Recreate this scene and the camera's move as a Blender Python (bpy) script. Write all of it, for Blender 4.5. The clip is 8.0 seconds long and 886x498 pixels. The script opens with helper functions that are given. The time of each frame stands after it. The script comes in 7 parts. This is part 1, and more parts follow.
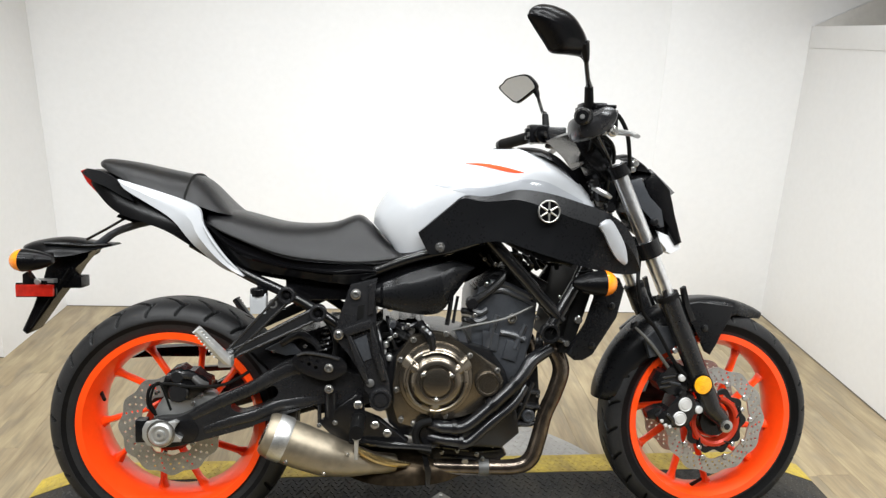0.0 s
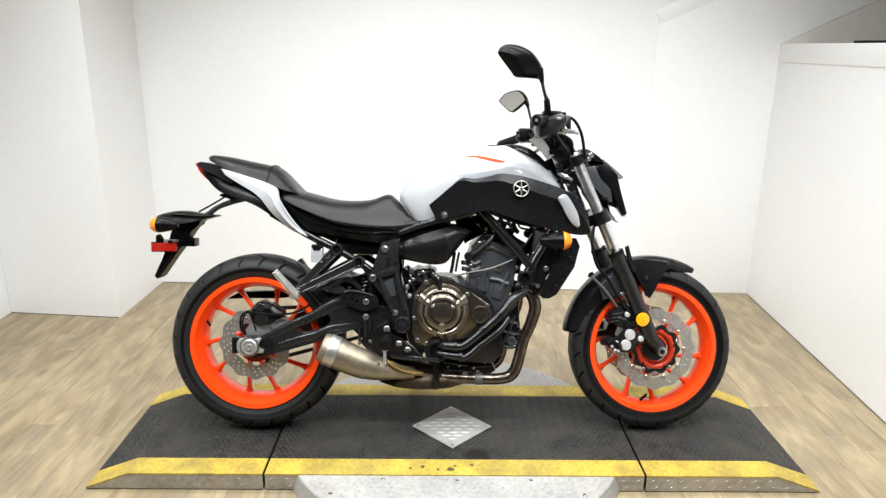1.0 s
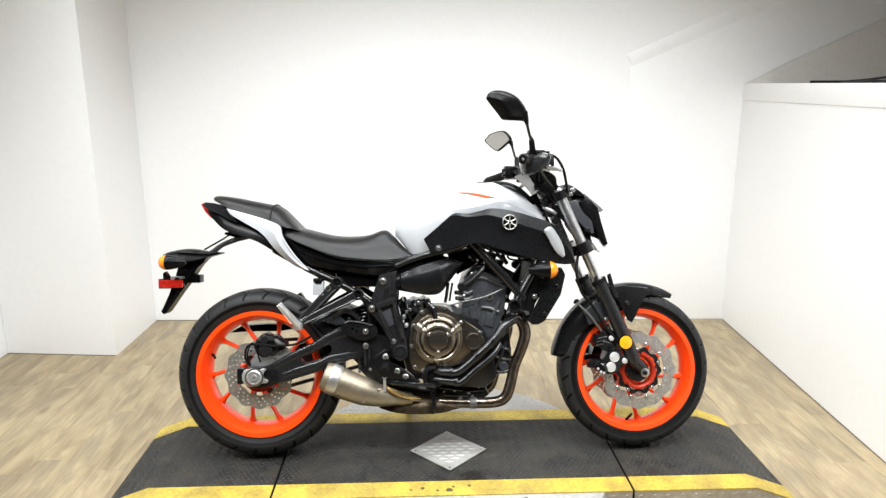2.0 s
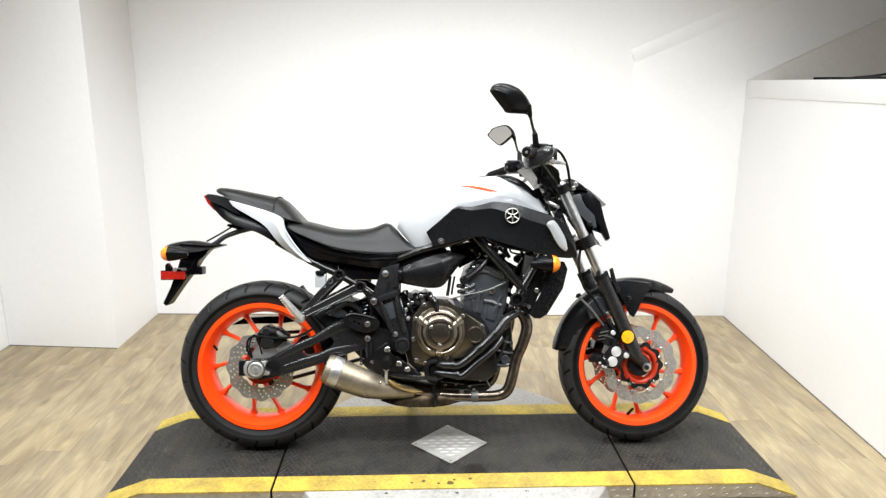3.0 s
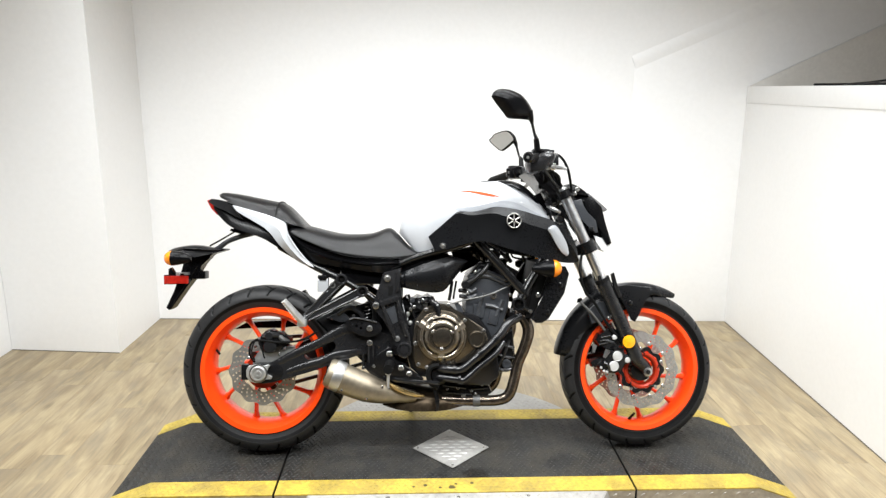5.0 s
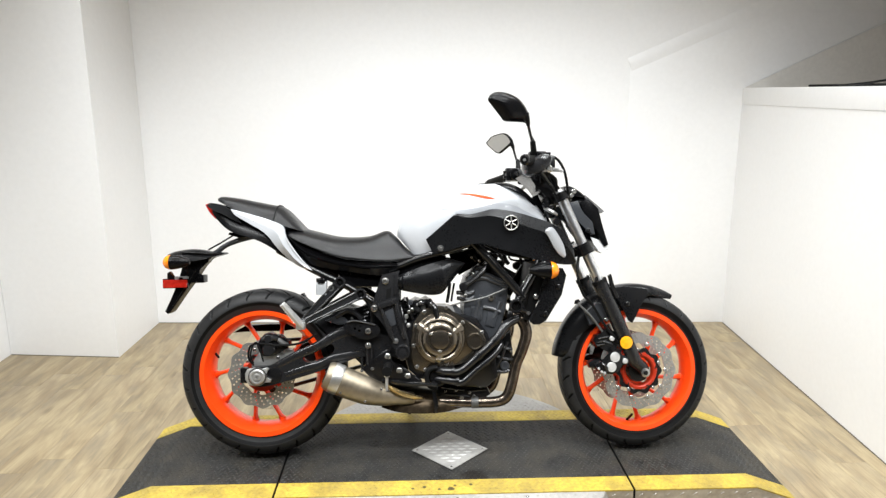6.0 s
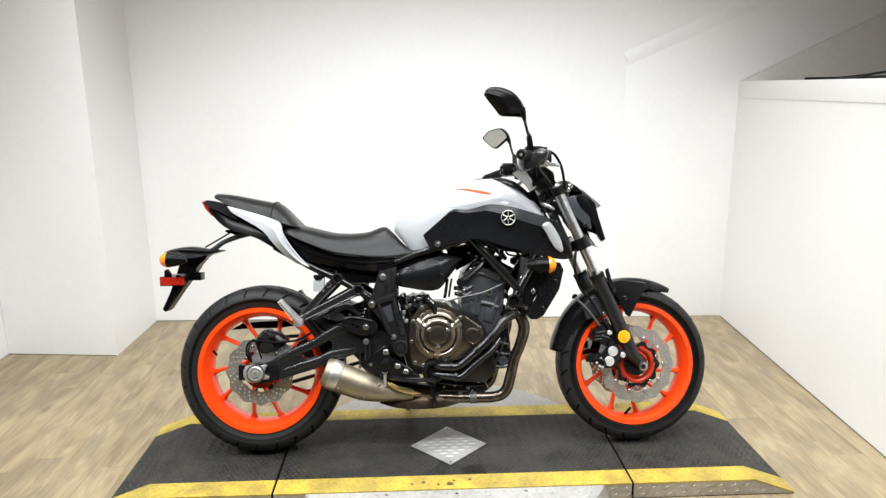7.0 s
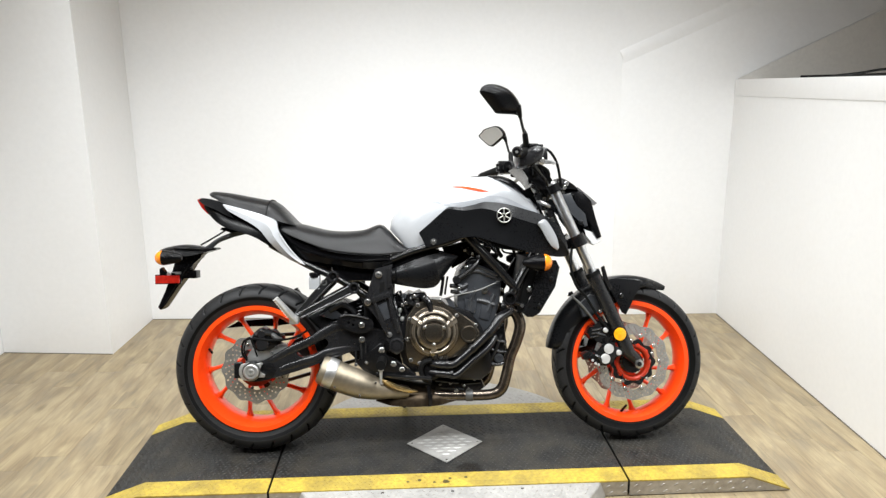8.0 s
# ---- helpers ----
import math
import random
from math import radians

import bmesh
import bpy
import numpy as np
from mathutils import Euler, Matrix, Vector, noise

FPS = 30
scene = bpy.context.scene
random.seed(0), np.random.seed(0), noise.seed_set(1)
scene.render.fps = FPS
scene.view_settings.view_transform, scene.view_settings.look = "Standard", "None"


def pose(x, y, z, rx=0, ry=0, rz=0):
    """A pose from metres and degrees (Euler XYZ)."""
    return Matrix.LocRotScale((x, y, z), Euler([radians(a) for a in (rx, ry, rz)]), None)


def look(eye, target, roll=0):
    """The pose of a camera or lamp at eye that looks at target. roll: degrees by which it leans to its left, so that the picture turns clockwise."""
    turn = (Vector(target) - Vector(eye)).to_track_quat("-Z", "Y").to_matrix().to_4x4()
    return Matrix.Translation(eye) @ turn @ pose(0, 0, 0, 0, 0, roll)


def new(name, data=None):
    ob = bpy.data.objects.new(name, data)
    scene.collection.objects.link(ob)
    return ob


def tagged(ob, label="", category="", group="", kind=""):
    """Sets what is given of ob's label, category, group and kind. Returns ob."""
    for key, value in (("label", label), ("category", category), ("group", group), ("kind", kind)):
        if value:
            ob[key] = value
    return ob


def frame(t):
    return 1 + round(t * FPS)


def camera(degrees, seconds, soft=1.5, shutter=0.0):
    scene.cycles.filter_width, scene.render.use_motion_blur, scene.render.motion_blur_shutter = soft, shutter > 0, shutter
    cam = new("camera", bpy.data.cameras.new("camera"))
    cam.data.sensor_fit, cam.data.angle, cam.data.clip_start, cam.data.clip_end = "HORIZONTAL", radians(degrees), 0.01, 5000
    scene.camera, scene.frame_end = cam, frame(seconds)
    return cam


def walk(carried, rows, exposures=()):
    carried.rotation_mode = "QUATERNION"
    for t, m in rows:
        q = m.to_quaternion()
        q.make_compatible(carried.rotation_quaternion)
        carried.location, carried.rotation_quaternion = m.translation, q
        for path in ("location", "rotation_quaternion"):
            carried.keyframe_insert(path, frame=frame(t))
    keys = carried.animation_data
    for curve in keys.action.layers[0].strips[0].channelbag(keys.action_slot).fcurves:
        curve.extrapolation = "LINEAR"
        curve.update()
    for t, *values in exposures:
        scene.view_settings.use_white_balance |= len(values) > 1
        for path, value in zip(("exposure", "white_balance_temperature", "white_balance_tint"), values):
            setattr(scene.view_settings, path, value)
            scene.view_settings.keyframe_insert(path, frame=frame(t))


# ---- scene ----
cam = camera(65.2, 8.0, soft=1.35)
PATH = [
    (0, (-0.175, -1.556, 1.26), (-0.007, 0.347, 0.667), 1.9),
    (0.1, (-0.179, -1.643, 1.28), (-0.011, 0.258, 0.683), 1.99),
    (0.2, (-0.178, -1.73, 1.28), (-0.01, 0.168, 0.674), 1.94),
    (0.3, (-0.183, -1.806, 1.293), (-0.061, 0.086, 0.654), 0.92),
    (0.4, (-0.174, -1.876, 1.307), (-0.066, 0.035, 0.726), 0.29),
    (0.5, (-0.155, -1.955, 1.31), (-0.079, -0.04, 0.738), -0.6),
    (0.6, (-0.12, -2.021, 1.321), (-0.078, -0.091, 0.797), -0.35),
    (0.7, (-0.104, -2.084, 1.321), (-0.11, -0.157, 0.788), 1.13),
    (0.8, (-0.089, -2.135, 1.33), (-0.097, -0.217, 0.761), 2.24),
    (0.9, (-0.066, -2.182, 1.32), (-0.073, -0.267, 0.744), 1.45),
    (1, (-0.068, -2.226, 1.318), (-0.052, -0.307, 0.754), 0.6),
    (1.1, (-0.055, -2.255, 1.323), (-0.007, -0.327, 0.794), 0.85),
    (1.2, (-0.079, -2.287, 1.329), (-0.028, -0.352, 0.828), 0.63),
    (1.3, (-0.1, -2.321, 1.332), (-0.047, -0.384, 0.837), 0.41),
    (1.4, (-0.106, -2.337, 1.324), (-0.066, -0.403, 0.819), -0.26),
    (1.5, (-0.124, -2.352, 1.325), (-0.066, -0.413, 0.841), -0.5),
    (1.6, (-0.128, -2.365, 1.327), (-0.067, -0.421, 0.863), -0.37),
    (1.7, (-0.124, -2.369, 1.345), (-0.051, -0.424, 0.882), -0.3),
    (3, (-0.132, -2.375, 1.325), (-0.055, -0.433, 0.857), 0.3),
    (3.5, (-0.132, -2.374, 1.324), (-0.06, -0.431, 0.854), 0.1),
    (4, (-0.133, -2.376, 1.322), (-0.059, -0.431, 0.863), 0.2),
    (4.5, (-0.134, -2.381, 1.322), (-0.063, -0.434, 0.867), 0.4),
    (6, (-0.131, -2.398, 1.325), (-0.054, -0.449, 0.881), 0.0),
    (6.5, (-0.128, -2.4, 1.317), (-0.052, -0.453, 0.864), -0.1),
    (7, (-0.13, -2.398, 1.323), (-0.046, -0.452, 0.868), -0.4),
    (7.5, (-0.127, -2.398, 1.321), (-0.045, -0.452, 0.866), -0.6),
    (8, (-0.124, -2.397, 1.318), (-0.033, -0.452, 0.86), -0.4),
]
walk(cam, [(t, look(eye, target, roll)) for t, eye, target, roll in PATH], exposures=[(0, -0.57), (0.5, -0.51), (1.0, -0.44), (1.7, -0.33), (3.5, -0.29), (4.5, -0.29), (6, -0.39), (7, -0.44), (8, -0.48)])

# ==== build ====
from mathutils.bvhtree import BVHTree

# world: dim neutral surroundings, the booth is lit by its ceiling fixtures
world = bpy.data.worlds.new("world")
scene.world = world
world.use_nodes = True
world.node_tree.nodes["Background"].inputs[0].default_value = (0.9, 0.93, 1.0, 1)
world.node_tree.nodes["Background"].inputs[1].default_value = 0.1

FLOOR = -0.06      # the deck's top is z = 0
LEAN_DEG = 12.0    # the motorcycle leans away on its side stand
STEER_DEG = 3.0
CEIL = 2.75


# ceiling strips: x, y, tilt towards the back wall, turn towards the opposite side wall, power
LAMPS = [(-1.45, -1.55, 32, -24, 26), (-0.1, -1.55, 32, 0, 18), (1.15, -1.55, 32, 16, 26), (-1.45, -0.6, 8, -22, 18), (-0.1, -0.6, 8, 0, 17), (1.15, -0.6, 8, 10, 18), (-1.35, 0.45, 2, -12, 15), (-0.1, 0.45, 2, 0, 17), (1.15, 0.45, 2, 8, 15)]


def lamp_pose(x, y, tilt, turn):
    return pose(x, y, CEIL - 0.115) @ pose(0, 0, 0, 0, turn, 0) @ pose(0, 0, 0, tilt, 0, 0)


for lx, ly, lt, lr, lp in LAMPS:
    strip_data = bpy.data.lights.new("strip_light", "AREA")
    strip_data.shape, strip_data.size, strip_data.size_y, strip_data.energy, strip_data.color = "RECTANGLE", 1.1, 0.16, lp, (0.955, 0.985, 1.0)
    strip_data.spread = math.radians(117)
    strip_light = new("strip_light", strip_data)
    strip_light.matrix_world = lamp_pose(lx, ly, lt, lr) @ pose(0, 0, -0.035)


# ---- materials ----
def mat(name, color, rough=0.5, metal=0.0, vary=0.08, scale=6.0, fine=60.0, bump=0.0, bump_scale=200.0, coat=0.0, rough_vary=0.1, dark=None, spec=0.5):
    """A painted, plastic or metal surface: broad stains, fine grain, uneven gloss and fine relief."""
    m = bpy.data.materials.new(name)
    m.use_nodes = True
    nt = m.node_tree
    b = nt.nodes["Principled BSDF"]
    b.inputs["Metallic"].default_value = metal
    b.inputs["Coat Weight"].default_value = coat
    b.inputs["Coat Roughness"].default_value = 0.08
    b.inputs["Specular IOR Level"].default_value = spec
    tc = nt.nodes.new("ShaderNodeTexCoord")
    n1, n2 = nt.nodes.new("ShaderNodeTexNoise"), nt.nodes.new("ShaderNodeTexNoise")
    n1.inputs["Scale"].default_value, n2.inputs["Scale"].default_value = scale, fine
    n1.inputs["Detail"].default_value, n2.inputs["Detail"].default_value = 4, 3
    add = nt.nodes.new("ShaderNodeMath")
    add.operation = "ADD"
    half = nt.nodes.new("ShaderNodeMath")
    half.operation = "MULTIPLY"
    half.inputs[1].default_value = 0.5
    for n in (n1, n2):
        nt.links.new(tc.outputs["Object"], n.inputs["Vector"])
    nt.links.new(n1.outputs["Fac"], add.inputs[0])
    nt.links.new(n2.outputs["Fac"], add.inputs[1])
    nt.links.new(add.outputs[0], half.inputs[0])
    ramp = nt.nodes.new("ShaderNodeMix")
    ramp.data_type = "RGBA"
    lo = dark if dark else tuple(c * (1 - vary) for c in color)
    hi = tuple(min(1, c * (1 + vary)) for c in color)
    span = nt.nodes.new("ShaderNodeMapRange")
    span.inputs["From Min"].default_value, span.inputs["From Max"].default_value = 0.35, 0.65
    nt.links.new(half.outputs[0], span.inputs["Value"])
    nt.links.new(span.outputs[0], ramp.inputs["Factor"])
    ramp.inputs["A"].default_value, ramp.inputs["B"].default_value = (*lo, 1), (*hi, 1)
    nt.links.new(ramp.outputs["Result"], b.inputs["Base Color"])
    rr = nt.nodes.new("ShaderNodeMapRange")
    rr.inputs["From Min"].default_value, rr.inputs["From Max"].default_value = 0.3, 0.7
    rr.inputs["To Min"].default_value, rr.inputs["To Max"].default_value = max(0.02, rough * (1 - rough_vary)), min(1, rough * (1 + rough_vary))
    nt.links.new(half.outputs[0], rr.inputs["Value"])
    nt.links.new(rr.outputs[0], b.inputs["Roughness"])
    if bump:
        n3 = nt.nodes.new("ShaderNodeTexNoise")
        n3.inputs["Scale"].default_value, n3.inputs["Detail"].default_value = bump_scale, 3
        nt.links.new(tc.outputs["Object"], n3.inputs["Vector"])
        bp = nt.nodes.new("ShaderNodeBump")
        bp.inputs["Strength"].default_value, bp.inputs["Distance"].default_value = bump, 0.001
        nt.links.new(n3.outputs["Fac"], bp.inputs["Height"])
        nt.links.new(bp.outputs[0], b.inputs["Normal"])
    return m


def plank_mat():
    """Pale oak vinyl: grain along y, each plank its own tone."""
    m = bpy.data.materials.new("oak_vinyl")
    m.use_nodes = True
    nt = m.node_tree
    b = nt.nodes["Principled BSDF"]
    tc, oi = nt.nodes.new("ShaderNodeTexCoord"), nt.nodes.new("ShaderNodeObjectInfo")
    off = nt.nodes.new("ShaderNodeVectorMath")
    off.operation = "SCALE"
    off.inputs[0].default_value = (37.0, 91.0, 13.0)
    nt.links.new(oi.outputs["Random"], off.inputs["Scale"])
    add = nt.nodes.new("ShaderNodeVectorMath")
    nt.links.new(tc.outputs["Object"], add.inputs[0])
    nt.links.new(off.outputs[0], add.inputs[1])

    def grain(scale, stretch, detail):
        mp = nt.nodes.new("ShaderNodeMapping")
        mp.inputs["Scale"].default_value = stretch
        n = nt.nodes.new("ShaderNodeTexNoise")
        n.inputs["Scale"].default_value, n.inputs["Detail"].default_value = scale, detail
        n.inputs["Distortion"].default_value = 0.6
        nt.links.new(add.outputs[0], mp.inputs["Vector"])
        nt.links.new(mp.outputs[0], n.inputs["Vector"])
        return n
    broad, patch_n, fine = grain(4.5, (3.4, 0.8, 1.0), 7), grain(7.0, (1.9, 0.7, 1.0), 4), grain(11.0, (9.0, 0.6, 1.0), 6)

    def span(src, lo, hi, to0=0.0, to1=1.0):
        r = nt.nodes.new("ShaderNodeMapRange")
        r.inputs["From Min"].default_value, r.inputs["From Max"].default_value = lo, hi
        r.inputs["To Min"].default_value, r.inputs["To Max"].default_value = to0, to1
        nt.links.new(src, r.inputs["Value"])
        return r.outputs[0]

    def blend(fac, x, y, how="MIX"):
        m_ = nt.nodes.new("ShaderNodeMix")
        m_.data_type, m_.blend_type = "RGBA", how
        for key, v in (("Factor", fac), ("A", x), ("B", y)):
            if isinstance(v, (tuple, float)):
                m_.inputs[key].default_value = v
            else:
                nt.links.new(v, m_.inputs[key])
        return m_.outputs["Result"]
    tan = blend(span(broad.outputs["Fac"], 0.36, 0.64), (0.262, 0.200, 0.118, 1), (0.398, 0.318, 0.190, 1))
    grey = blend(span(patch_n.outputs["Fac"], 0.50, 0.66, 0.0, 0.75), tan, (0.246, 0.200, 0.132, 1))
    # small dark knots along the grain
    mp = nt.nodes.new("ShaderNodeMapping")
    mp.inputs["Scale"].default_value = (7.0, 2.6, 1.0)
    knots = nt.nodes.new("ShaderNodeTexVoronoi")
    knots.inputs["Scale"].default_value = 1.0
    nt.links.new(add.outputs[0], mp.inputs["Vector"])
    nt.links.new(mp.outputs[0], knots.inputs["Vector"])
    knotted = blend(span(knots.outputs["Distance"], 0.05, 0.15, 0.55, 0.0), grey, (0.12, 0.085, 0.045, 1))
    grained = blend(1.0, knotted, span(fine.outputs["Fac"], 0.3, 0.6, 0.78, 1.0), "MULTIPLY")
    toned = blend(1.0, grained, span(oi.outputs["Random"], 0.0, 1.0, 0.92, 1.05), "MULTIPLY")
    nt.links.new(toned, b.inputs["Base Color"])
    b.inputs["Roughness"].default_value = 0.42
    bp = nt.nodes.new("ShaderNodeBump")
    bp.inputs["Strength"].default_value, bp.inputs["Distance"].default_value = 0.25, 0.001
    nt.links.new(fine.outputs["Fac"], bp.inputs["Height"])
    nt.links.new(bp.outputs[0], b.inputs["Normal"])
    return m


def stained(m, spots, strength):
    """Adds dirt of its own shape: brown grime in patches and dark stains at the given (x, y, radius)."""
    nt = m.node_tree
    b = nt.nodes["Principled BSDF"]
    old = b.inputs["Base Color"].links[0].from_socket
    tc = nt.nodes.new("ShaderNodeTexCoord")
    grime = nt.nodes.new("ShaderNodeTexNoise")
    grime.inputs["Scale"].default_value, grime.inputs["Detail"].default_value = 9.0, 8
    nt.links.new(tc.outputs["Object"], grime.inputs["Vector"])
    r = nt.nodes.new("ShaderNodeMapRange")
    r.inputs["From Min"].default_value, r.inputs["From Max"].default_value, r.inputs["To Max"].default_value = 0.42, 0.64, strength
    nt.links.new(grime.outputs["Fac"], r.inputs["Value"])
    mix = nt.nodes.new("ShaderNodeMix")
    mix.data_type = "RGBA"
    nt.links.new(r.outputs[0], mix.inputs["Factor"])
    nt.links.new(old, mix.inputs["A"])
    mix.inputs["B"].default_value = (0.050, 0.044, 0.034, 1)
    out = mix.outputs["Result"]
    for x, y, rad in spots:
        sep = nt.nodes.new("ShaderNodeVectorMath")
        sep.operation = "DISTANCE"
        nt.links.new(tc.outputs["Object"], sep.inputs[0])
        sep.inputs[1].default_value = (x, y, 0)
        wob = nt.nodes.new("ShaderNodeTexNoise")
        wob.inputs["Scale"].default_value, wob.inputs["Detail"].default_value = 45.0, 4
        nt.links.new(tc.outputs["Object"], wob.inputs["Vector"])
        ad = nt.nodes.new("ShaderNodeMath")
        ad.operation = "MULTIPLY_ADD"
        nt.links.new(wob.outputs["Fac"], ad.inputs[0])
        ad.inputs[1].default_value = rad * 2.0
        nt.links.new(sep.outputs["Value"], ad.inputs[2])
        fr = nt.nodes.new("ShaderNodeMapRange")
        fr.inputs["From Min"].default_value, fr.inputs["From Max"].default_value = rad * 1.55, rad * 1.95
        fr.inputs["To Min"].default_value, fr.inputs["To Max"].default_value = 0.85, 0.0
        nt.links.new(ad.outputs[0], fr.inputs["Value"])
        mx = nt.nodes.new("ShaderNodeMix")
        mx.data_type = "RGBA"
        nt.links.new(fr.outputs[0], mx.inputs["Factor"])
        nt.links.new(out, mx.inputs["A"])
        mx.inputs["B"].default_value = (0.012, 0.010, 0.008, 1)
        out = mx.outputs["Result"]
    nt.links.new(out, b.inputs["Base Color"])
    return m


WALL = mat("white_wall_paint", (0.86, 0.862, 0.862), 0.45, vary=0.02, scale=1.2, fine=40, bump=0.12, bump_scale=120)
WALL_DIM = mat("dim_grey_beige_wall", (0.74, 0.72, 0.68), 0.6, vary=0.05, scale=1.5, bump=0.1)
# tan ceiling out of view, coloured to warm the upper walls by bounce
CEILING = mat("warm_bounce_ceiling", (0.62, 0.51, 0.39), 0.8, vary=0.03)
PLANK = plank_mat()
JOINT = mat("joint_brown", (0.14, 0.105, 0.065), 0.9)
SEAM = mat("seam_shade_black", (0.01, 0.01, 0.01), 0.8)
DECK = mat("black_tread_plate", (0.022, 0.0215, 0.0205), 0.5, vary=0.6, scale=5, fine=30, bump=0.4, bump_scale=300, rough_vary=0.35, spec=0.2)
# wear and glints on the raised tread marks, both put into a lighter colour
DECK_WORN_GLINT = mat("worn_tread_glints", (0.046, 0.045, 0.0425), 0.45, vary=0.6, scale=6, fine=60, rough_vary=0.3, spec=0.25)
OIL = [(0.048, -0.197, 0.034), (0.088, -0.194, 0.036), (0.068, -0.190, 0.036), (-0.30, 0.05, 0.03)]
stained(DECK, OIL, 0.6)
stained(DECK_WORN_GLINT, OIL, 0.4)
YELLOW = mat("worn_yellow_paint", (0.50, 0.372, 0.048), 0.5, vary=0.16, scale=7, fine=70, bump=0.2, dark=(0.33, 0.235, 0.042))
stained(YELLOW, [(-0.019, -0.272, 0.014), (-0.006, -0.255, 0.010), (-0.110, -0.262, 0.009), (-0.150, -0.268, 0.007), (0.05, -0.25, 0.008), (-0.060, -0.275, 0.007)], 0.35)
ALU_DULL = mat("dull_aluminium", (0.42, 0.40, 0.37), 0.5, metal=0.7, vary=0.25, scale=7, rough_vary=0.3)
# near-black copy of the tyre colour that paints shade into the grooves
GROOVE_SHADE = mat("tyre_groove_shade", (0.004, 0.004, 0.0042), 0.5, vary=0.3, scale=14, fine=120, bump=0.35, bump_scale=500, spec=0.1)
ORANGE = mat("fluorescent_orange_paint", (0.93, 0.066, 0.005), 0.36, vary=0.05, scale=9, coat=0.45, spec=0.35)
RED_ANOD = mat("red_orange_carrier", (0.46, 0.030, 0.008), 0.36, metal=0.2, vary=0.1)
DISC = mat("brake_disc_steel", (0.47, 0.468, 0.455), 0.4, metal=0.9, vary=0.15, scale=30, fine=240)
BLACK_PLASTIC = mat("black_plastic", (0.0032, 0.0032, 0.0036), 0.25, vary=0.12, scale=11, fine=180, bump=0.04, bump_scale=900, spec=0.13)
GREY_PLASTIC = mat("dark_grey_matt_plastic", (0.0058, 0.0060, 0.0067), 0.28, vary=0.14, scale=8, fine=160, bump=0.04, bump_scale=900, spec=0.2, rough_vary=0.08)
SEAT = mat("black_vinyl", (0.0045, 0.0045, 0.005), 0.32, vary=0.2, scale=16, fine=220, bump=0.5, bump_scale=700, spec=0.25)
BLACK_METAL = mat("black_enamel", (0.006, 0.006, 0.0064), 0.20, vary=0.3, scale=14, fine=140, bump=0.06, spec=0.5)
SATIN_BLACK = mat("satin_black_casting", (0.0062, 0.0062, 0.0067), 0.25, vary=0.3, scale=18, fine=160, bump=0.22, bump_scale=420, spec=0.38)
GREY_CAST = mat("dark_grey_casting", (0.033, 0.0355, 0.040), 0.30, vary=0.18, scale=16, fine=160, bump=0.25, bump_scale=420, spec=0.4)
BRONZE = mat("bronze_engine_cover", (0.175, 0.152, 0.122), 0.23, metal=0.92, vary=0.14, scale=18, fine=200, bump=0.02)
TITANIUM = mat("bronze_tinted_steel", (0.258, 0.222, 0.165), 0.46, metal=0.82, vary=0.16, scale=9, fine=60)
PIPE = mat("heat_stained_steel_pipe", (0.135, 0.112, 0.09), 0.24, metal=0.9, vary=0.5, scale=12, fine=50, dark=(0.055, 0.043, 0.035))
CHROME = mat("polished_steel", (0.90, 0.91, 0.93), 0.30, metal=1.0, vary=0.05, scale=30)
BOLT = mat("zinc_bolt", (0.52, 0.515, 0.50), 0.25, metal=0.95, vary=0.1)
TANK = mat("ice_grey_paint", (0.40, 0.412, 0.43), 0.3, vary=0.015, scale=5, coat=0.5)
SILVER = mat("silver_grey_paint", (0.31, 0.32, 0.335), 0.35, vary=0.04, coat=0.3)
FLASH = mat("pale_silver_paint", (0.275, 0.288, 0.308), 0.32, vary=0.03, coat=0.3)
STRIPE = mat("orange_decal", (0.78, 0.045, 0.006), 0.5, vary=0.04, spec=0.15)
AMBER = mat("amber_lens", (0.88, 0.24, 0.008), 0.18, vary=0.1, coat=0.4)
YREFL = mat("amber_reflector", (0.85, 0.36, 0.01), 0.2, vary=0.25, scale=90, fine=400, coat=0.5)
RED = mat("red_reflector", (0.45, 0.018, 0.01), 0.2, vary=0.2, scale=60, coat=0.4)
WHITE_PL = mat("clear_white_lens", (0.72, 0.73, 0.74), 0.15, vary=0.05, coat=0.5)
FLUID = mat("translucent_reservoir", (0.3, 0.31, 0.32), 0.25, vary=0.05)
RUBBER = mat("soft_black_rubber", (0.004, 0.004, 0.004), 0.55, vary=0.2, bump=0.3, spec=0.12)
GLASS = mat("mirror_silver", (0.76, 0.765, 0.755), 0.03, metal=1.0, vary=0.01, rough_vary=0.0)
FINS = mat("radiator_core", (0.006, 0.006, 0.006), 0.5, vary=0.3, fine=300, spec=0.05)
CHAIN = mat("oiled_chain_steel", (0.05, 0.045, 0.04), 0.4, metal=0.8, vary=0.3)
TREAD = mat("scuffed_tyre_tread", (0.0140, 0.0140, 0.0145), 0.48, vary=0.25, scale=14, fine=120, bump=0.35, bump_scale=500, spec=0.25)
CABLE = mat("grey_metal_cable", (0.13, 0.13, 0.125), 0.45, metal=0.6, vary=0.1)
PEG = mat("bright_cast_aluminium", (0.5, 0.5, 0.49), 0.42, metal=0.8, vary=0.1)
DARK_PIPE = mat("sooty_bronze_steel", (0.042, 0.031, 0.020), 0.33, vary=0.5, scale=12, spec=0.1, metal=0.75)
VISOR = mat("smoky_visor", (0.16, 0.16, 0.165), 0.2, vary=0.1)
SHOWROOM = mat("dark_grey_unseen_shell", (0.12, 0.12, 0.12), 0.7, vary=0.15, scale=1.0)
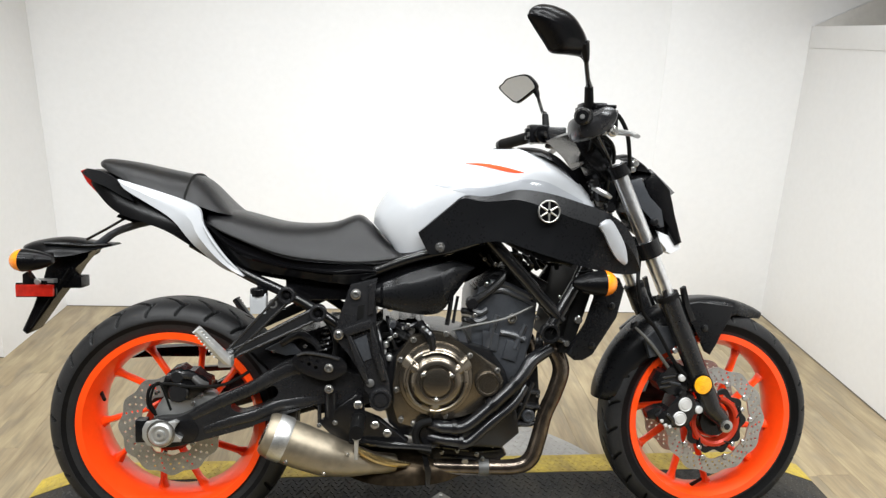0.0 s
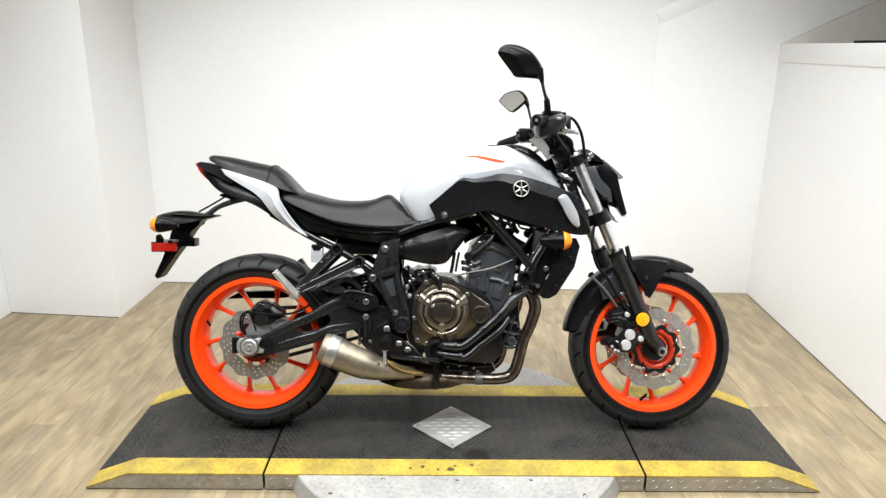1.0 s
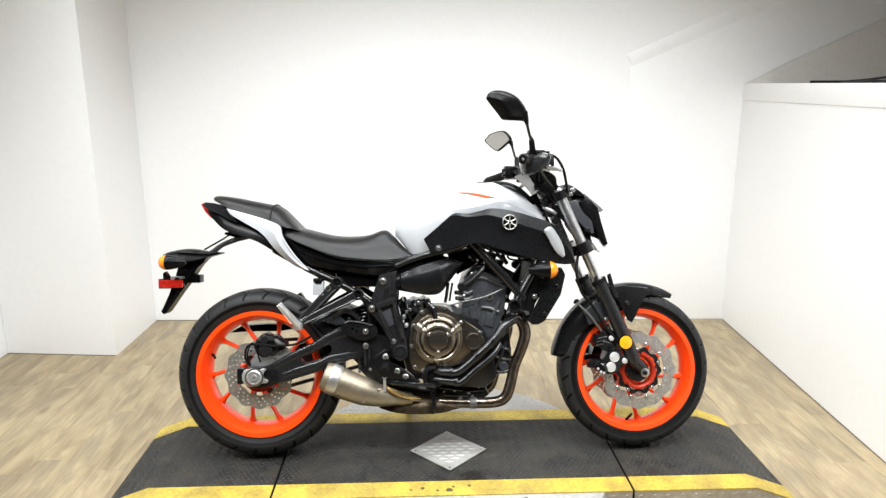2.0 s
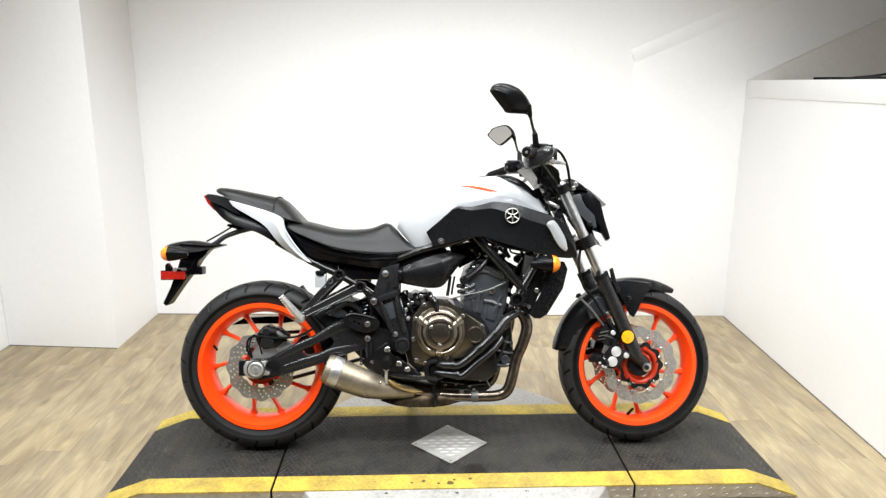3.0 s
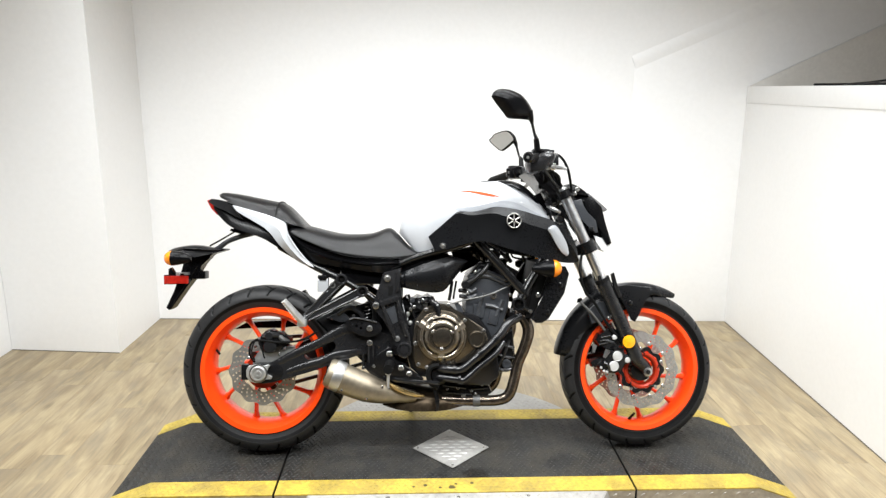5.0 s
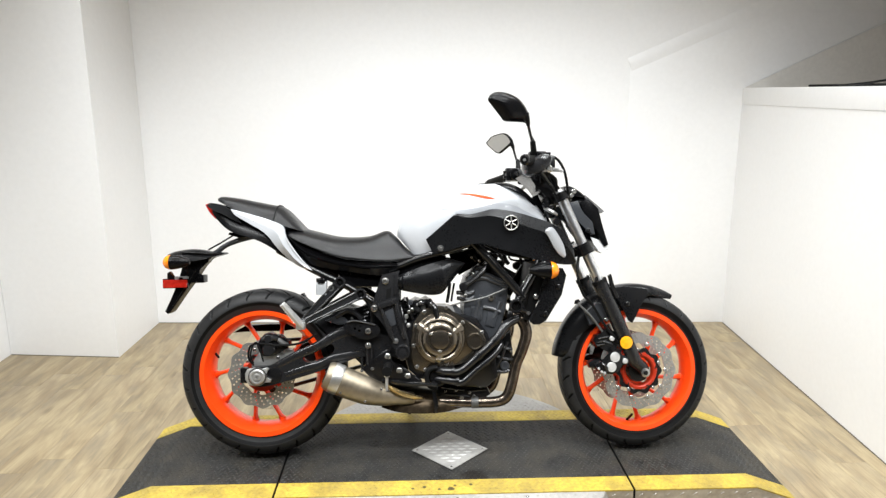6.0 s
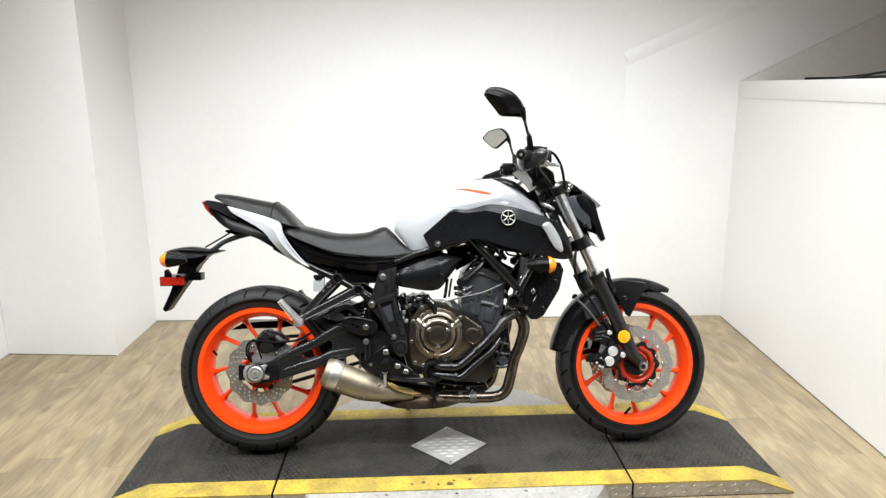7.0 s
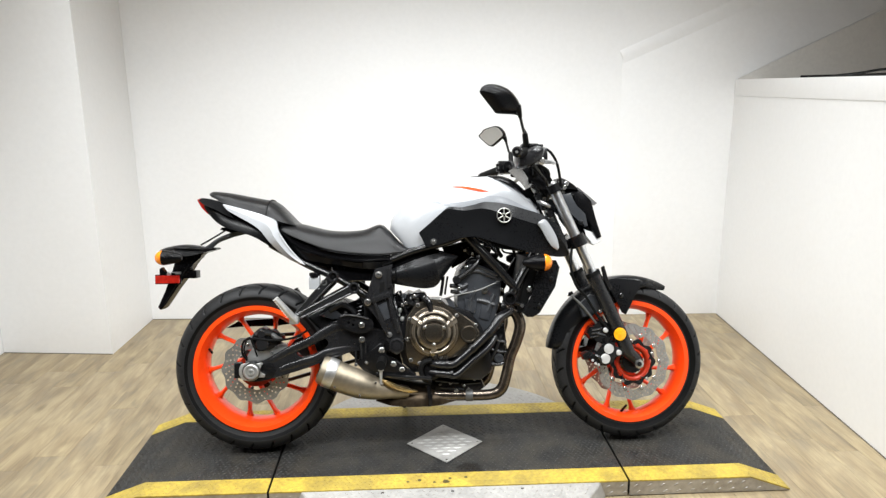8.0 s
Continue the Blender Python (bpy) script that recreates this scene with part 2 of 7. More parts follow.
LAMPWHITE = mat("fixture_white", (0.8, 0.8, 0.8), 0.5, vary=0.02)

TABLE = mat("worn_pale_tread_plate", (0.36, 0.352, 0.334), 0.55, metal=0.25, vary=0.16, scale=8, fine=60, rough_vary=0.3)
HOSE = mat("glossy_black_hose", (0.008, 0.008, 0.009), 0.24, vary=0.2, scale=20, fine=160, bump=0.15, spec=0.5)
SLIDER = mat("satin_charcoal_alloy", (0.012, 0.012, 0.0128), 0.25, vary=0.2, scale=12, fine=160, bump=0.12, spec=0.4)

# paler colour for the raised marks on the deck's patch
PATCH_EDGE = mat("pale_tread_marks", (0.58, 0.575, 0.56), 0.4, metal=0.3, vary=0.15, scale=20)
EMBLEM = mat("satin_silver_emblem", (0.34, 0.335, 0.32), 0.32, metal=0.9, vary=0.15, fine=200)
CAP_ALLOY = mat("bright_piston_cap_alloy", (0.55, 0.55, 0.54), 0.5, metal=0.35, vary=0.08)
PEG_DULL = mat("dull_grey_alloy", (0.10, 0.10, 0.098), 0.5, metal=0.5, vary=0.12)


# ---- mesh helpers ----
def finish(bm, sharp=32.0):
    bmesh.ops.recalc_face_normals(bm, faces=bm.faces)
    for f in bm.faces:
        f.smooth = True
    for e in bm.edges:
        e.smooth = not (len(e.link_faces) == 2 and e.calc_face_angle(0) > radians(sharp))


def part(name, bm, material, parent=None, label="", sharp=32.0):
    finish(bm, sharp)
    me = bpy.data.meshes.new(name)
    bm.to_mesh(me)
    bm.free()
    me.materials.append(material)
    ob = new(name, me)
    if parent is not None:
        ob.parent = parent
    if label:
        tagged(ob, label)
    return ob


def thing(name, label, category, group="", m=None):
    ob = new(name)
    ob.empty_display_size = 0.1
    if m is not None:
        ob.matrix_world = m
    return tagged(ob, label, category, group)


def box(bm, x0, x1, y0, y1, z0, z1, bevel=0.0, m=None):
    vs = [bm.verts.new(Vector((x, y, z)) if m is None else m @ Vector((x, y, z))) for x in (x0, x1) for y in (y0, y1) for z in (z0, z1)]
    fs = [bm.faces.new([vs[i] for i in q]) for q in ((0, 1, 3, 2), (4, 6, 7, 5), (0, 4, 5, 1), (2, 3, 7, 6), (0, 2, 6, 4), (1, 5, 7, 3))]
    if bevel:
        es = list({e for f in fs for e in f.edges})
        bmesh.ops.bevel(bm, geom=es, offset=bevel, segments=2, profile=0.7, affect="EDGES")
    return bm


def slab(x0, x1, y0, y1, z0, z1, bevel=0.0):
    return box(bmesh.new(), x0, x1, y0, y1, z0, z1, bevel)


def plate(outline, y0, y1, bevel=0.003, bm=None, seg=2):
    """A flat piece with the given (x, z) outline between y0 and y1, its front edges rounded."""
    bm = bm if bm is not None else bmesh.new()
    a = [bm.verts.new((x, y0, z)) for x, z in outline]
    b = [bm.verts.new((x, y1, z)) for x, z in outline]
    n = len(a)
    f0 = bm.faces.new(a)
    bm.faces.new(b[::-1])
    for i in range(n):
        bm.faces.new((a[i], b[i], b[(i + 1) % n], a[(i + 1) % n]))
    if bevel:
        bmesh.ops.bevel(bm, geom=list(f0.edges), offset=bevel, segments=seg, profile=0.6, affect="EDGES")
    return bm


def holed_plate(outer, holes, y0, y1, bevel=0.005, seg=2):
    """A flat casting with the given (x, z) outline and windows between y0 and y1, its edges rounded."""
    bm = bmesh.new()
    for pts in [outer] + holes:
        vs = [bm.verts.new((x, y0, z)) for x, z in pts]
        for i in range(len(vs)):
            bm.edges.new((vs[i], vs[(i + 1) % len(vs)]))
    bmesh.ops.triangle_fill(bm, use_beauty=True, use_dissolve=False, edges=list(bm.edges))
    g = bmesh.ops.extrude_face_region(bm, geom=list(bm.faces))
    bmesh.ops.translate(bm, vec=(0, y1 - y0, 0), verts=[v for v in g["geom"] if isinstance(v, bmesh.types.BMVert)])
    bmesh.ops.recalc_face_normals(bm, faces=bm.faces)
    rim = [e for e in bm.edges if len(e.link_faces) == 2 and e.calc_face_angle(0) > 0.9 and abs(e.verts[0].co.y - e.verts[1].co.y) < 1e-6]
    bmesh.ops.bevel(bm, geom=rim, offset=bevel, segments=seg, profile=0.6, affect="EDGES", clamp_overlap=True)
    return bm


def smooth_loop(pts, n=4):
    """A rounded closed (x, z) outline through the points."""
    return [(p.x, p.z) for p in spline([(x, 0, z) for x, z in pts], n, True)]


def spline(pts, n, closed=False):
    """Catmull-Rom through the points, n steps a span."""
    p = [Vector(q) for q in pts]
    m = len(p)
    out = []
    spans = m if closed else m - 1
    for i in range(spans):
        p0, p1, p2, p3 = (p[(i - 1) % m], p[i], p[(i + 1) % m], p[(i + 2) % m]) if closed else (p[max(i - 1, 0)], p[i], p[i + 1], p[min(i + 2, m - 1)])
        for k in range(n):
            t = k / n
            out.append(0.5 * (2 * p1 + (p2 - p0) * t + (2 * p0 - 5 * p1 + 4 * p2 - p3) * t * t + (3 * p1 - p0 - 3 * p2 + p3) * t ** 3))
    if not closed:
        out.append(p[-1].copy())
    return out


def loft(rings, bm=None, caps=True, closed=True):
    bm = bm if bm is not None else bmesh.new()
    vs = [[bm.verts.new(p) for p in r] for r in rings]
    n = len(vs[0])
    for a, b in zip(vs, vs[1:]):
        for i in range(n if closed else n - 1):
            j = (i + 1) % n
            bm.faces.new((a[i], a[j], b[j], b[i]))
    if caps:
        bm.faces.new(vs[0][::-1])
        bm.faces.new(vs[-1])
    return bm


def tube(pts, r, seg=10, n=5, bm=None, squash=1.0, lat=None):
    """A round bar along the points; r a number or one radius for each point."""
    rs = r if isinstance(r, (list, tuple)) else [r] * len(pts)
    if n > 1:
        path = spline(pts, n)
        rad = []
        for i in range(len(pts) - 1):
            rad += [rs[i] + (rs[i + 1] - rs[i]) * k / n for k in range(n)]
        rad.append(rs[-1])
    else:
        path, rad = [Vector(v) for v in pts], list(rs)
    t0 = (path[1] - path[0]).normalized()
    up = Vector((0, 1, 0)) if abs(t0.y) < 0.9 else Vector((1, 0, 0))
    u = (up - t0 * up.dot(t0)).normalized()
    rings = []
    for i, p in enumerate(path):
        t = (path[min(i + 1, len(path) - 1)] - path[max(i - 1, 0)]).normalized()
        u = (u - t * u.dot(t)).normalized()
        v = t.cross(u)
        rings.append([p + u * ((lat or rad[i]) * math.cos(a)) + v * (rad[i] * squash * math.sin(a)) for a in (2 * math.pi * k / seg for k in range(seg))])
    return loft(rings, bm)


def lathe(profile, center, seg=48, bm=None, closed=False, axis="y", wave=None):
    """Turns (radius, offset) pairs round an axis through center. closed: the profile is a loop."""
    bm = bm if bm is not None else bmesh.new()
    c = Vector(center)
    cols = []
    for k in range(seg):
        a = 2 * math.pi * k / seg
        col = []
        for r, o in profile:
            rr = r + (wave(a, r, o) if wave else 0.0)
            p = {"y": Vector((rr * math.cos(a), o, rr * math.sin(a))), "x": Vector((o, rr * math.cos(a), rr * math.sin(a))),
                 "z": Vector((rr * math.cos(a), rr * math.sin(a), o))}[axis]
            col.append(bm.verts.new(c + p))
        cols.append(col)
    m = len(profile)
    for k in range(seg):
        a, b = cols[k], cols[(k + 1) % seg]
        for i in range(m if closed else m - 1):
            j = (i + 1) % m
            bm.faces.new((a[i], a[j], b[j], b[i]))
    if not closed:
        if profile[0][0] > 1e-6:
            bm.faces.new([c_[0] for c_ in cols])
        if profile[-1][0] > 1e-6:
            bm.faces.new([c_[-1] for c_ in cols][::-1])
    bmesh.ops.remove_doubles(bm, verts=bm.verts, dist=1e-6)
    return bm


def knob(center, r, h, seg=14, axis="y", sign=-1, bm=None, chamfer=0.25):
    """A short turned boss or bolt head that stands h proud of center along the axis."""
    return lathe([(0, 0), (r, 0), (r, sign * h * (1 - chamfer)), (r * (1 - chamfer), sign * h), (0, sign * h)], center, seg, bm, axis=axis)


def panel(top, bot, yf, nu, ns, th, bm=None, side=-1, crease=None):
    """A curved shell between two (x, z) edges. yf(u, s): how far it stands out at u along, s from top to bottom. crease(u): the s on which the fourth row lies."""
    bm = bm if bm is not None else bmesh.new()

    def edge(pts):
        sp = spline([(x, 0, z) for x, z in pts], 8)
        ln = [0.0]
        for a, b in zip(sp, sp[1:]):
            ln.append(ln[-1] + (b - a).length)
        out = []
        for k in range(nu + 1):
            d = ln[-1] * k / nu
            i = max(0, min(len(sp) - 2, next((j for j in range(len(ln) - 1) if ln[j + 1] >= d - 1e-9), len(sp) - 2)))
            f = (d - ln[i]) / max(1e-9, ln[i + 1] - ln[i])
            out.append(sp[i].lerp(sp[i + 1], f))
        return out
    a, b = edge(top), edge(bot)
    outer, inner = [], []
    for k in range(nu + 1):
        ro, ri = [], []
        for j in range(ns + 1):
            s = j / ns
            if crease:
                fold = crease(k / nu)
                s = fold * j / 4 if j < 4 else fold + (1 - fold) * (j - 4) / (ns - 4)
            p = a[k].lerp(b[k], s)
            y = yf(k / nu, s)
            ro.append(bm.verts.new((p.x, side * y, p.z)))
            ri.append(bm.verts.new((p.x, side * (y - th), p.z)))
        outer.append(ro)
        inner.append(ri)
    for k in range(nu):
        for j in range(ns):
            bm.faces.new((outer[k][j], outer[k + 1][j], outer[k + 1][j + 1], outer[k][j + 1]))
            bm.faces.new((inner[k][j], inner[k][j + 1], inner[k + 1][j + 1], inner[k + 1][j]))
        for j, s in ((0, 1), (ns, -1)):
            bm.faces.new((outer[k][j], inner[k][j], inner[k + 1][j], outer[k + 1][j])[::s])
    for j in range(ns):
        for k, s in ((0, 1), (nu, -1)):
            bm.faces.new((outer[k][j], outer[k][j + 1], inner[k][j + 1], inner[k][j])[::s])
    bmesh.ops.remove_doubles(bm, verts=bm.verts, dist=1e-5)
    return bm


def hull(sections, seg=28, power=2.4, steps=4, bm=None, full=False):
    """A rounded body lofted along x. Each section: bottom x, bottom z, top x, top z, half width at the bottom, at the shoulder."""
    keys = spline([s[:3] for s in sections], steps), spline([s[3:6] for s in sections], steps)
    rings = []
    for p, q in zip(*keys):
        xb, zb, xt, zt, wb, wt = *p, *q
        ring = []
        for k in range(seg + 1):
            a = math.pi * k / seg
            c, s = math.cos(a), math.sin(a)
            h = abs(s) ** (2 / power)
            w = wb + (wt - wb) * min(1.0, h * 1.3)
            ring.append(Vector((xb + (xt - xb) * h, -w * math.copysign(abs(c) ** (2 / power), c), zb + (zt - zb) * h)))
        rings.append(ring)
    return loft(rings, bm)


def mirrored(bm):
    for v in bm.verts:
        v.co.y = -v.co.y
    return bm


def lozenges(name, spots, length, width, height, material, parent, label=""):
    """Raised tread marks, joined. spots: (centre, along, up)."""
    verts, faces = [], []
    for c, al, up in spots:
        ac = up.cross(al)
        i = len(verts)
        ridge = up * height
        verts += [c - al * length / 2, c + ac * width / 2, c + al * length / 2, c - ac * width / 2, c - al * length / 4 + ridge, c + al * length / 4 + ridge]
        faces += [(i, i + 4, i + 3), (i, i + 1, i + 4), (i + 1, i + 5, i + 4), (i + 1, i + 2, i + 5), (i + 2, i + 3, i + 5), (i + 3, i + 4, i + 5)]
    me = bpy.data.meshes.new(name)
    me.from_pydata([tuple(v) for v in verts], [], faces)
    me.materials.append(material)
    ob = new(name, me)
    ob.parent = parent
    return tagged(ob, label, kind="stuff")


# ---- the booth ----
XL, XR, YB, YF = -2.32, 1.745, 1.595, -2.7
BLOCK_X = -1.72
PART_Z = 1.345
FAR_R = 3.1


def structure(name, bm, material, label, category):
    return tagged(part(name, bm, material), label, category, kind="structure")


def turned(ob, deg):
    """Turns a wall about the corner where the back wall meets the partition: the booth stands a little askew to the ramp."""
    ob.matrix_world = Matrix.Translation((XR, YB, 0)) @ Matrix.Rotation(radians(deg), 4, "Z") @ Matrix.Translation((-XR, -YB, 0))
    return ob


BACK_TURN, SIDE_TURN = -1.94, -3.3


turned(structure("wall_back", slab(XL - 0.15, FAR_R, YB + 0.0, YB + 0.15, FLOOR - 0.1, CEIL - 0.001), WALL, "white painted back wall of the photo booth", "wall"), BACK_TURN)
structure("wall_left", slab(XL - 0.15, XL, YF, YB + 0.3, FLOOR - 0.1, CEIL), WALL, "white painted side wall of the photo booth", "wall")
pil = [(XL + 0.002, 1.207), (-1.721, 1.146), (-1.712, 1.74), (XL + 0.002, 1.74)]
structure("pilaster", loft([[Vector((x, y, z)) for x, y in pil] for z in (FLOOR - 0.1, CEIL - 0.002)]), WALL, "white boxed-out wall corner beside the back wall", "wall")
turned(structure("wall_right", slab(XR, XR + 0.12, YF, YB - 0.001, FLOOR - 0.1, PART_Z - 0.094), WALL, "white half-height partition wall", "wall"), SIDE_TURN)
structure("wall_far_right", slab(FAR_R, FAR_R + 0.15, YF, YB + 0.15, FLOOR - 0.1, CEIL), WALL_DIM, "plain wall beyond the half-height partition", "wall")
structure("ceiling", slab(XL - 0.15, FAR_R + 0.15, YF, YB + 0.32, CEIL, CEIL + 0.1), CEILING, "unseen tan ceiling above the booth", "ceiling")
# unseen shell added to close the place behind the camera; dark grey dims reflections
structure("wall_showroom_front", slab(-5.0, 5.5, -8.15, -8.0, FLOOR - 0.1, 3.6), SHOWROOM, "unseen dark grey wall added behind the camera", "wall")
structure("wall_showroom_left", slab(-5.15, -5.0, -8.15, YF, FLOOR - 0.1, 3.6), SHOWROOM, "unseen dark grey side wall added behind the camera", "wall")
structure("wall_showroom_right", slab(5.5, 5.65, -8.15, YF, FLOOR - 0.1, 3.6), SHOWROOM, "unseen dark grey side wall added behind the camera", "wall")
structure("wall_booth_left", slab(-5.0, XL - 0.15, YF - 0.1, YF, FLOOR - 0.1, 3.6), SHOWROOM, "unseen dark grey wall added beside the booth's opening", "wall")
structure("wall_booth_right", slab(FAR_R + 0.15, 5.5, YF - 0.1, YF, FLOOR - 0.1, 3.6), SHOWROOM, "unseen dark grey wall added beside the booth's opening", "wall")
structure("lintel", slab(XL - 0.15, FAR_R + 0.15, YF - 0.1, YF - 0.002, CEIL + 0.002, 3.6), SHOWROOM, "unseen dark grey wall added over the booth's opening", "wall")
structure("ceiling_showroom", slab(-5.0, 5.5, -8.0, YF - 0.1, 3.6, 3.7), SHOWROOM, "unseen dark grey ceiling added behind the camera", "ceiling")
structure("floor_showroom", slab(-5.0, 5.5, -8.0, YF, FLOOR - 0.1, FLOOR - 0.001), mat("dull_vinyl", (0.20, 0.16, 0.11), 0.5, vary=0.2), "dull vinyl showroom floor behind the camera", "floor")
# capping board on the partition
turned(structure("ledge_board", slab(XR - 0.003, XR + 0.15, YF + 0.01, YB - 0.005, PART_Z - 0.0935, PART_Z, 0.003), WALL, "white capping board along the partition's top", "trim"), SIDE_TURN)
# stair side panel, proud of the back wall, its top edge rising to the right
stair = plate([(1.09, FLOOR), (1.752, FLOOR), (1.752, 1.353), (3.0, 1.935), (3.0, 2.28), (1.09, 1.465)], YB - 0.0035, YB - 0.0005, 0.003, seg=2)
turned(structure("stair_panel", stair, WALL, "white stair side panel with a sloping top edge", "wall"), BACK_TURN)
# the recess's shade is put into this thin panel's grey-beige colour
turned(structure("recess_panel", plate([(1.75, 1.2), (3.0, 1.2), (3.0, 1.93), (1.75, 1.345)], YB - 0.0022, YB - 0.0005, 0.0), WALL_DIM, "wall under the sloping stair panel, its shade put into a beige colour", "wall"), BACK_TURN)

floor = structure("floor", slab(XL - 0.15, FAR_R, YF, YB + 0.22, FLOOR - 0.1, FLOOR - 0.006), JOINT, "pale oak vinyl plank floor", "floor")
# dark gap where the walls meet the floor
GAP = mat("dark_floor_gap", (0.12, 0.105, 0.085), 0.8, vary=0.5, scale=9)
turned(structure("trim_right", slab(XR - 0.003, XR - 0.0005, YF, YB - 0.02, FLOOR, FLOOR + 0.004), GAP, "dark gap line along the partition's foot", "trim"), SIDE_TURN)
turned(structure("trim_back", slab(BLOCK_X + 0.004, 1.088, YB - 0.004, YB - 0.0029, FLOOR, FLOOR + 0.003), GAP, "dark gap line along the back wall's foot", "trim"), BACK_TURN)
foot = [(XL + 0.004, 1.2040), (-1.723, 1.1432), (-1.723, 1.1455), (XL + 0.004, 1.2063)]
structure("trim_pilaster", loft([[Vector((x, y, z)) for x, y in foot] for z in (FLOOR, FLOOR + 0.003)]), GAP, "dark gap line along the boxed-out corner's foot", "trim")
# a bevelled lip along the stair panel's sloping top edge
nose = []
for cx, cz in ((1.09, 1.465), (3.0, 2.28)):
    nose.append([Vector((cx - 0.392 * o, YB - p, cz + 0.92 * o)) for o, p in ((-0.030, 0.0034), (-0.010, 0.0062), (0.004, 0.0074), (0.018, 0.0066), (0.034, 0.0040), (0.046, 0.0004), (-0.030, 0.0004))])
turned(structure("trim_slope", loft(nose), WALL, "white bevelled lip on the sloping stair panel", "trim"), BACK_TURN)


# ---- the ramp platform on its turntable ----
PX0, PX1, PBX0, PBX1 = -1.19, 1.175, -1.05, 1.03   # tips and bends
PY0, PY1, YW = -0.305, 0.305, 0.087
SEAM0, SEAM1 = -0.618, 0.606


def deck_z(x):
    """Height of the deck's top along x."""
    if x < PBX0:
        return FLOOR * (PBX0 - x) / (PBX0 - PX0) + 0.008 * (PBX0 - x) / (PBX0 - PX0)
    if x > PBX1:
        return FLOOR * (x - PBX1) / (PX1 - PBX1) + 0.008 * (x - PBX1) / (PX1 - PBX1)
    return 0.0


def strip(x0, x1, y0, y1, lift, depth, bm=None):
    """A sheet that follows the deck between x0 and x1."""
    xs = [x0] + [x for x in (PBX0, PBX1) if x0 < x < x1] + [x1]
    rings = []
    for x in xs:
        z = deck_z(x)
        zb = max(z - depth, FLOOR + 0.001)
        rings.append([Vector((x, y0, z + lift)), Vector((x, y1, z + lift)), Vector((x, y1, zb)), Vector((x, y0, zb))])
    return loft(rings, bm)


def tread(x0, x1, y0, y1, pitch):
    spots, row = [], 0
    y = y0 + pitch * 0.5
    while y < y1 - pitch * 0.3:
        x = x0 + pitch * (0.5 if row % 2 else 1.0) * 0.9
        while x < x1 - pitch * 0.4:
            sl = 0.0 if PBX0 < x < PBX1 else (0.37 if x < PBX0 else -0.37)
            up = Vector((-sl, 0, 1)).normalized()
            d = 45 if (row + round((x - x0) / pitch)) % 2 else -45
            al = Vector((math.cos(radians(d)), math.sin(radians(d)), 0))
            al = (al - up * al.dot(up)).normalized()
            spots.append((Vector((x, y, deck_z(x) + 0.0002)), al, up))
            x += pitch
        y += pitch * 0.8
        row += 1
    return spots


def platform_section(name, label, x0, x1):
    t = thing(name, label, "ramp")
    part("deck_plate", strip(x0, x1, PY0 + YW, PY1 - YW, 0.0, 0.004), DECK, t, "black painted tread plate")
    for y0, y1 in ((PY0, PY0 + YW - 0.0005), (PY1 - YW + 0.0005, PY1)):
        part("edge_stripe", strip(x0, x1, y0, y1, 0.001, 0.004), YELLOW, t, "worn yellow safety stripe")
    for y0, y1 in ((PY0 + 0.001, PY0 + 0.005), (PY1 - 0.005, PY1 - 0.001)):
        bm = bmesh.new()
        xs = [x0] + [x for x in (PBX0, PBX1) if x0 < x < x1] + [x1]
        rings = [[Vector((x, y0, max(deck_z(x) - 0.0045, FLOOR + 0.005))), Vector((x, y1, max(deck_z(x) - 0.0045, FLOOR + 0.005))), Vector((x, y1, FLOOR + 0.004)), Vector((x, y0, FLOOR + 0.004))] for x in xs]
        part("side_skirt", loft(rings, bm), ALU_DULL, t, "dull aluminium tread-plate skirt")
    # black filler; its colour gives the shadow line under the skirts and at seams
    part("core", strip(x0 + 0.002, x1 - 0.002, PY0 + 0.006, PY1 - 0.006, -0.0045, 0.055), SEAM, t)
    lozenges("tread_relief", tread(x0, x1, PY0 + YW, PY1 - YW, 0.019), 0.016, 0.0052, 0.0018, DECK_WORN_GLINT, t)
    lozenges("stripe_relief", tread(x0, x1, PY0 + 0.004, PY0 + YW, 0.019) + tread(x0, x1, PY1 - YW, PY1 - 0.004, 0.019), 0.016, 0.005, 0.0020, YELLOW, t)
    spots, k = [], 0
    x = x0 + 0.02
    while x < x1 - 0.01:
        top = deck_z(x) - 0.006
        for j, z in enumerate((-0.019, -0.043)):
            if z + 0.008 < top and z - 0.006 > FLOOR:
                d = radians(32)
                spots.append((Vector((x + (0.011 if j % 2 else 0), PY0 + 0.0008, z)), Vector((math.cos(d), 0, math.sin(d))), Vector((0, -1, 0))))
        x += 0.047
    if spots:
        lozenges("skirt_relief", spots, 0.018, 0.005, 0.0014, ALU_DULL, t)
    return t


platform_section("ramp_end", "black tread ramp end with yellow edge stripes", PX0, SEAM0 - 0.004)
platform_section("ramp_deck", "black tread platform deck with yellow edge stripes", SEAM0 + 0.004, SEAM1 - 0.004)
platform_section("ramp_end", "black tread ramp end with yellow edge stripes", SEAM1 + 0.004, PX1)

# bright tread patch bolted in the middle of the deck
patch = thing("tread_patch", "bright square tread-plate patch bolted on the deck", "plate")
DX, DY, DR = -0.011, -0.013, 0.144
out = [(DX - DR, DY), (DX, DY - DR), (DX + DR, DY), (DX, DY + DR)]
bm = bmesh.new()
loft([[Vector((x, y, z)) for x, y in out] for z in (0.0016, 0.0046)], bm)
bmesh.ops.bevel(bm, geom=[e for e in bm.edges], offset=0.0012, segments=2, affect="EDGES")
part("plate", bm, TABLE, patch)
spots = []
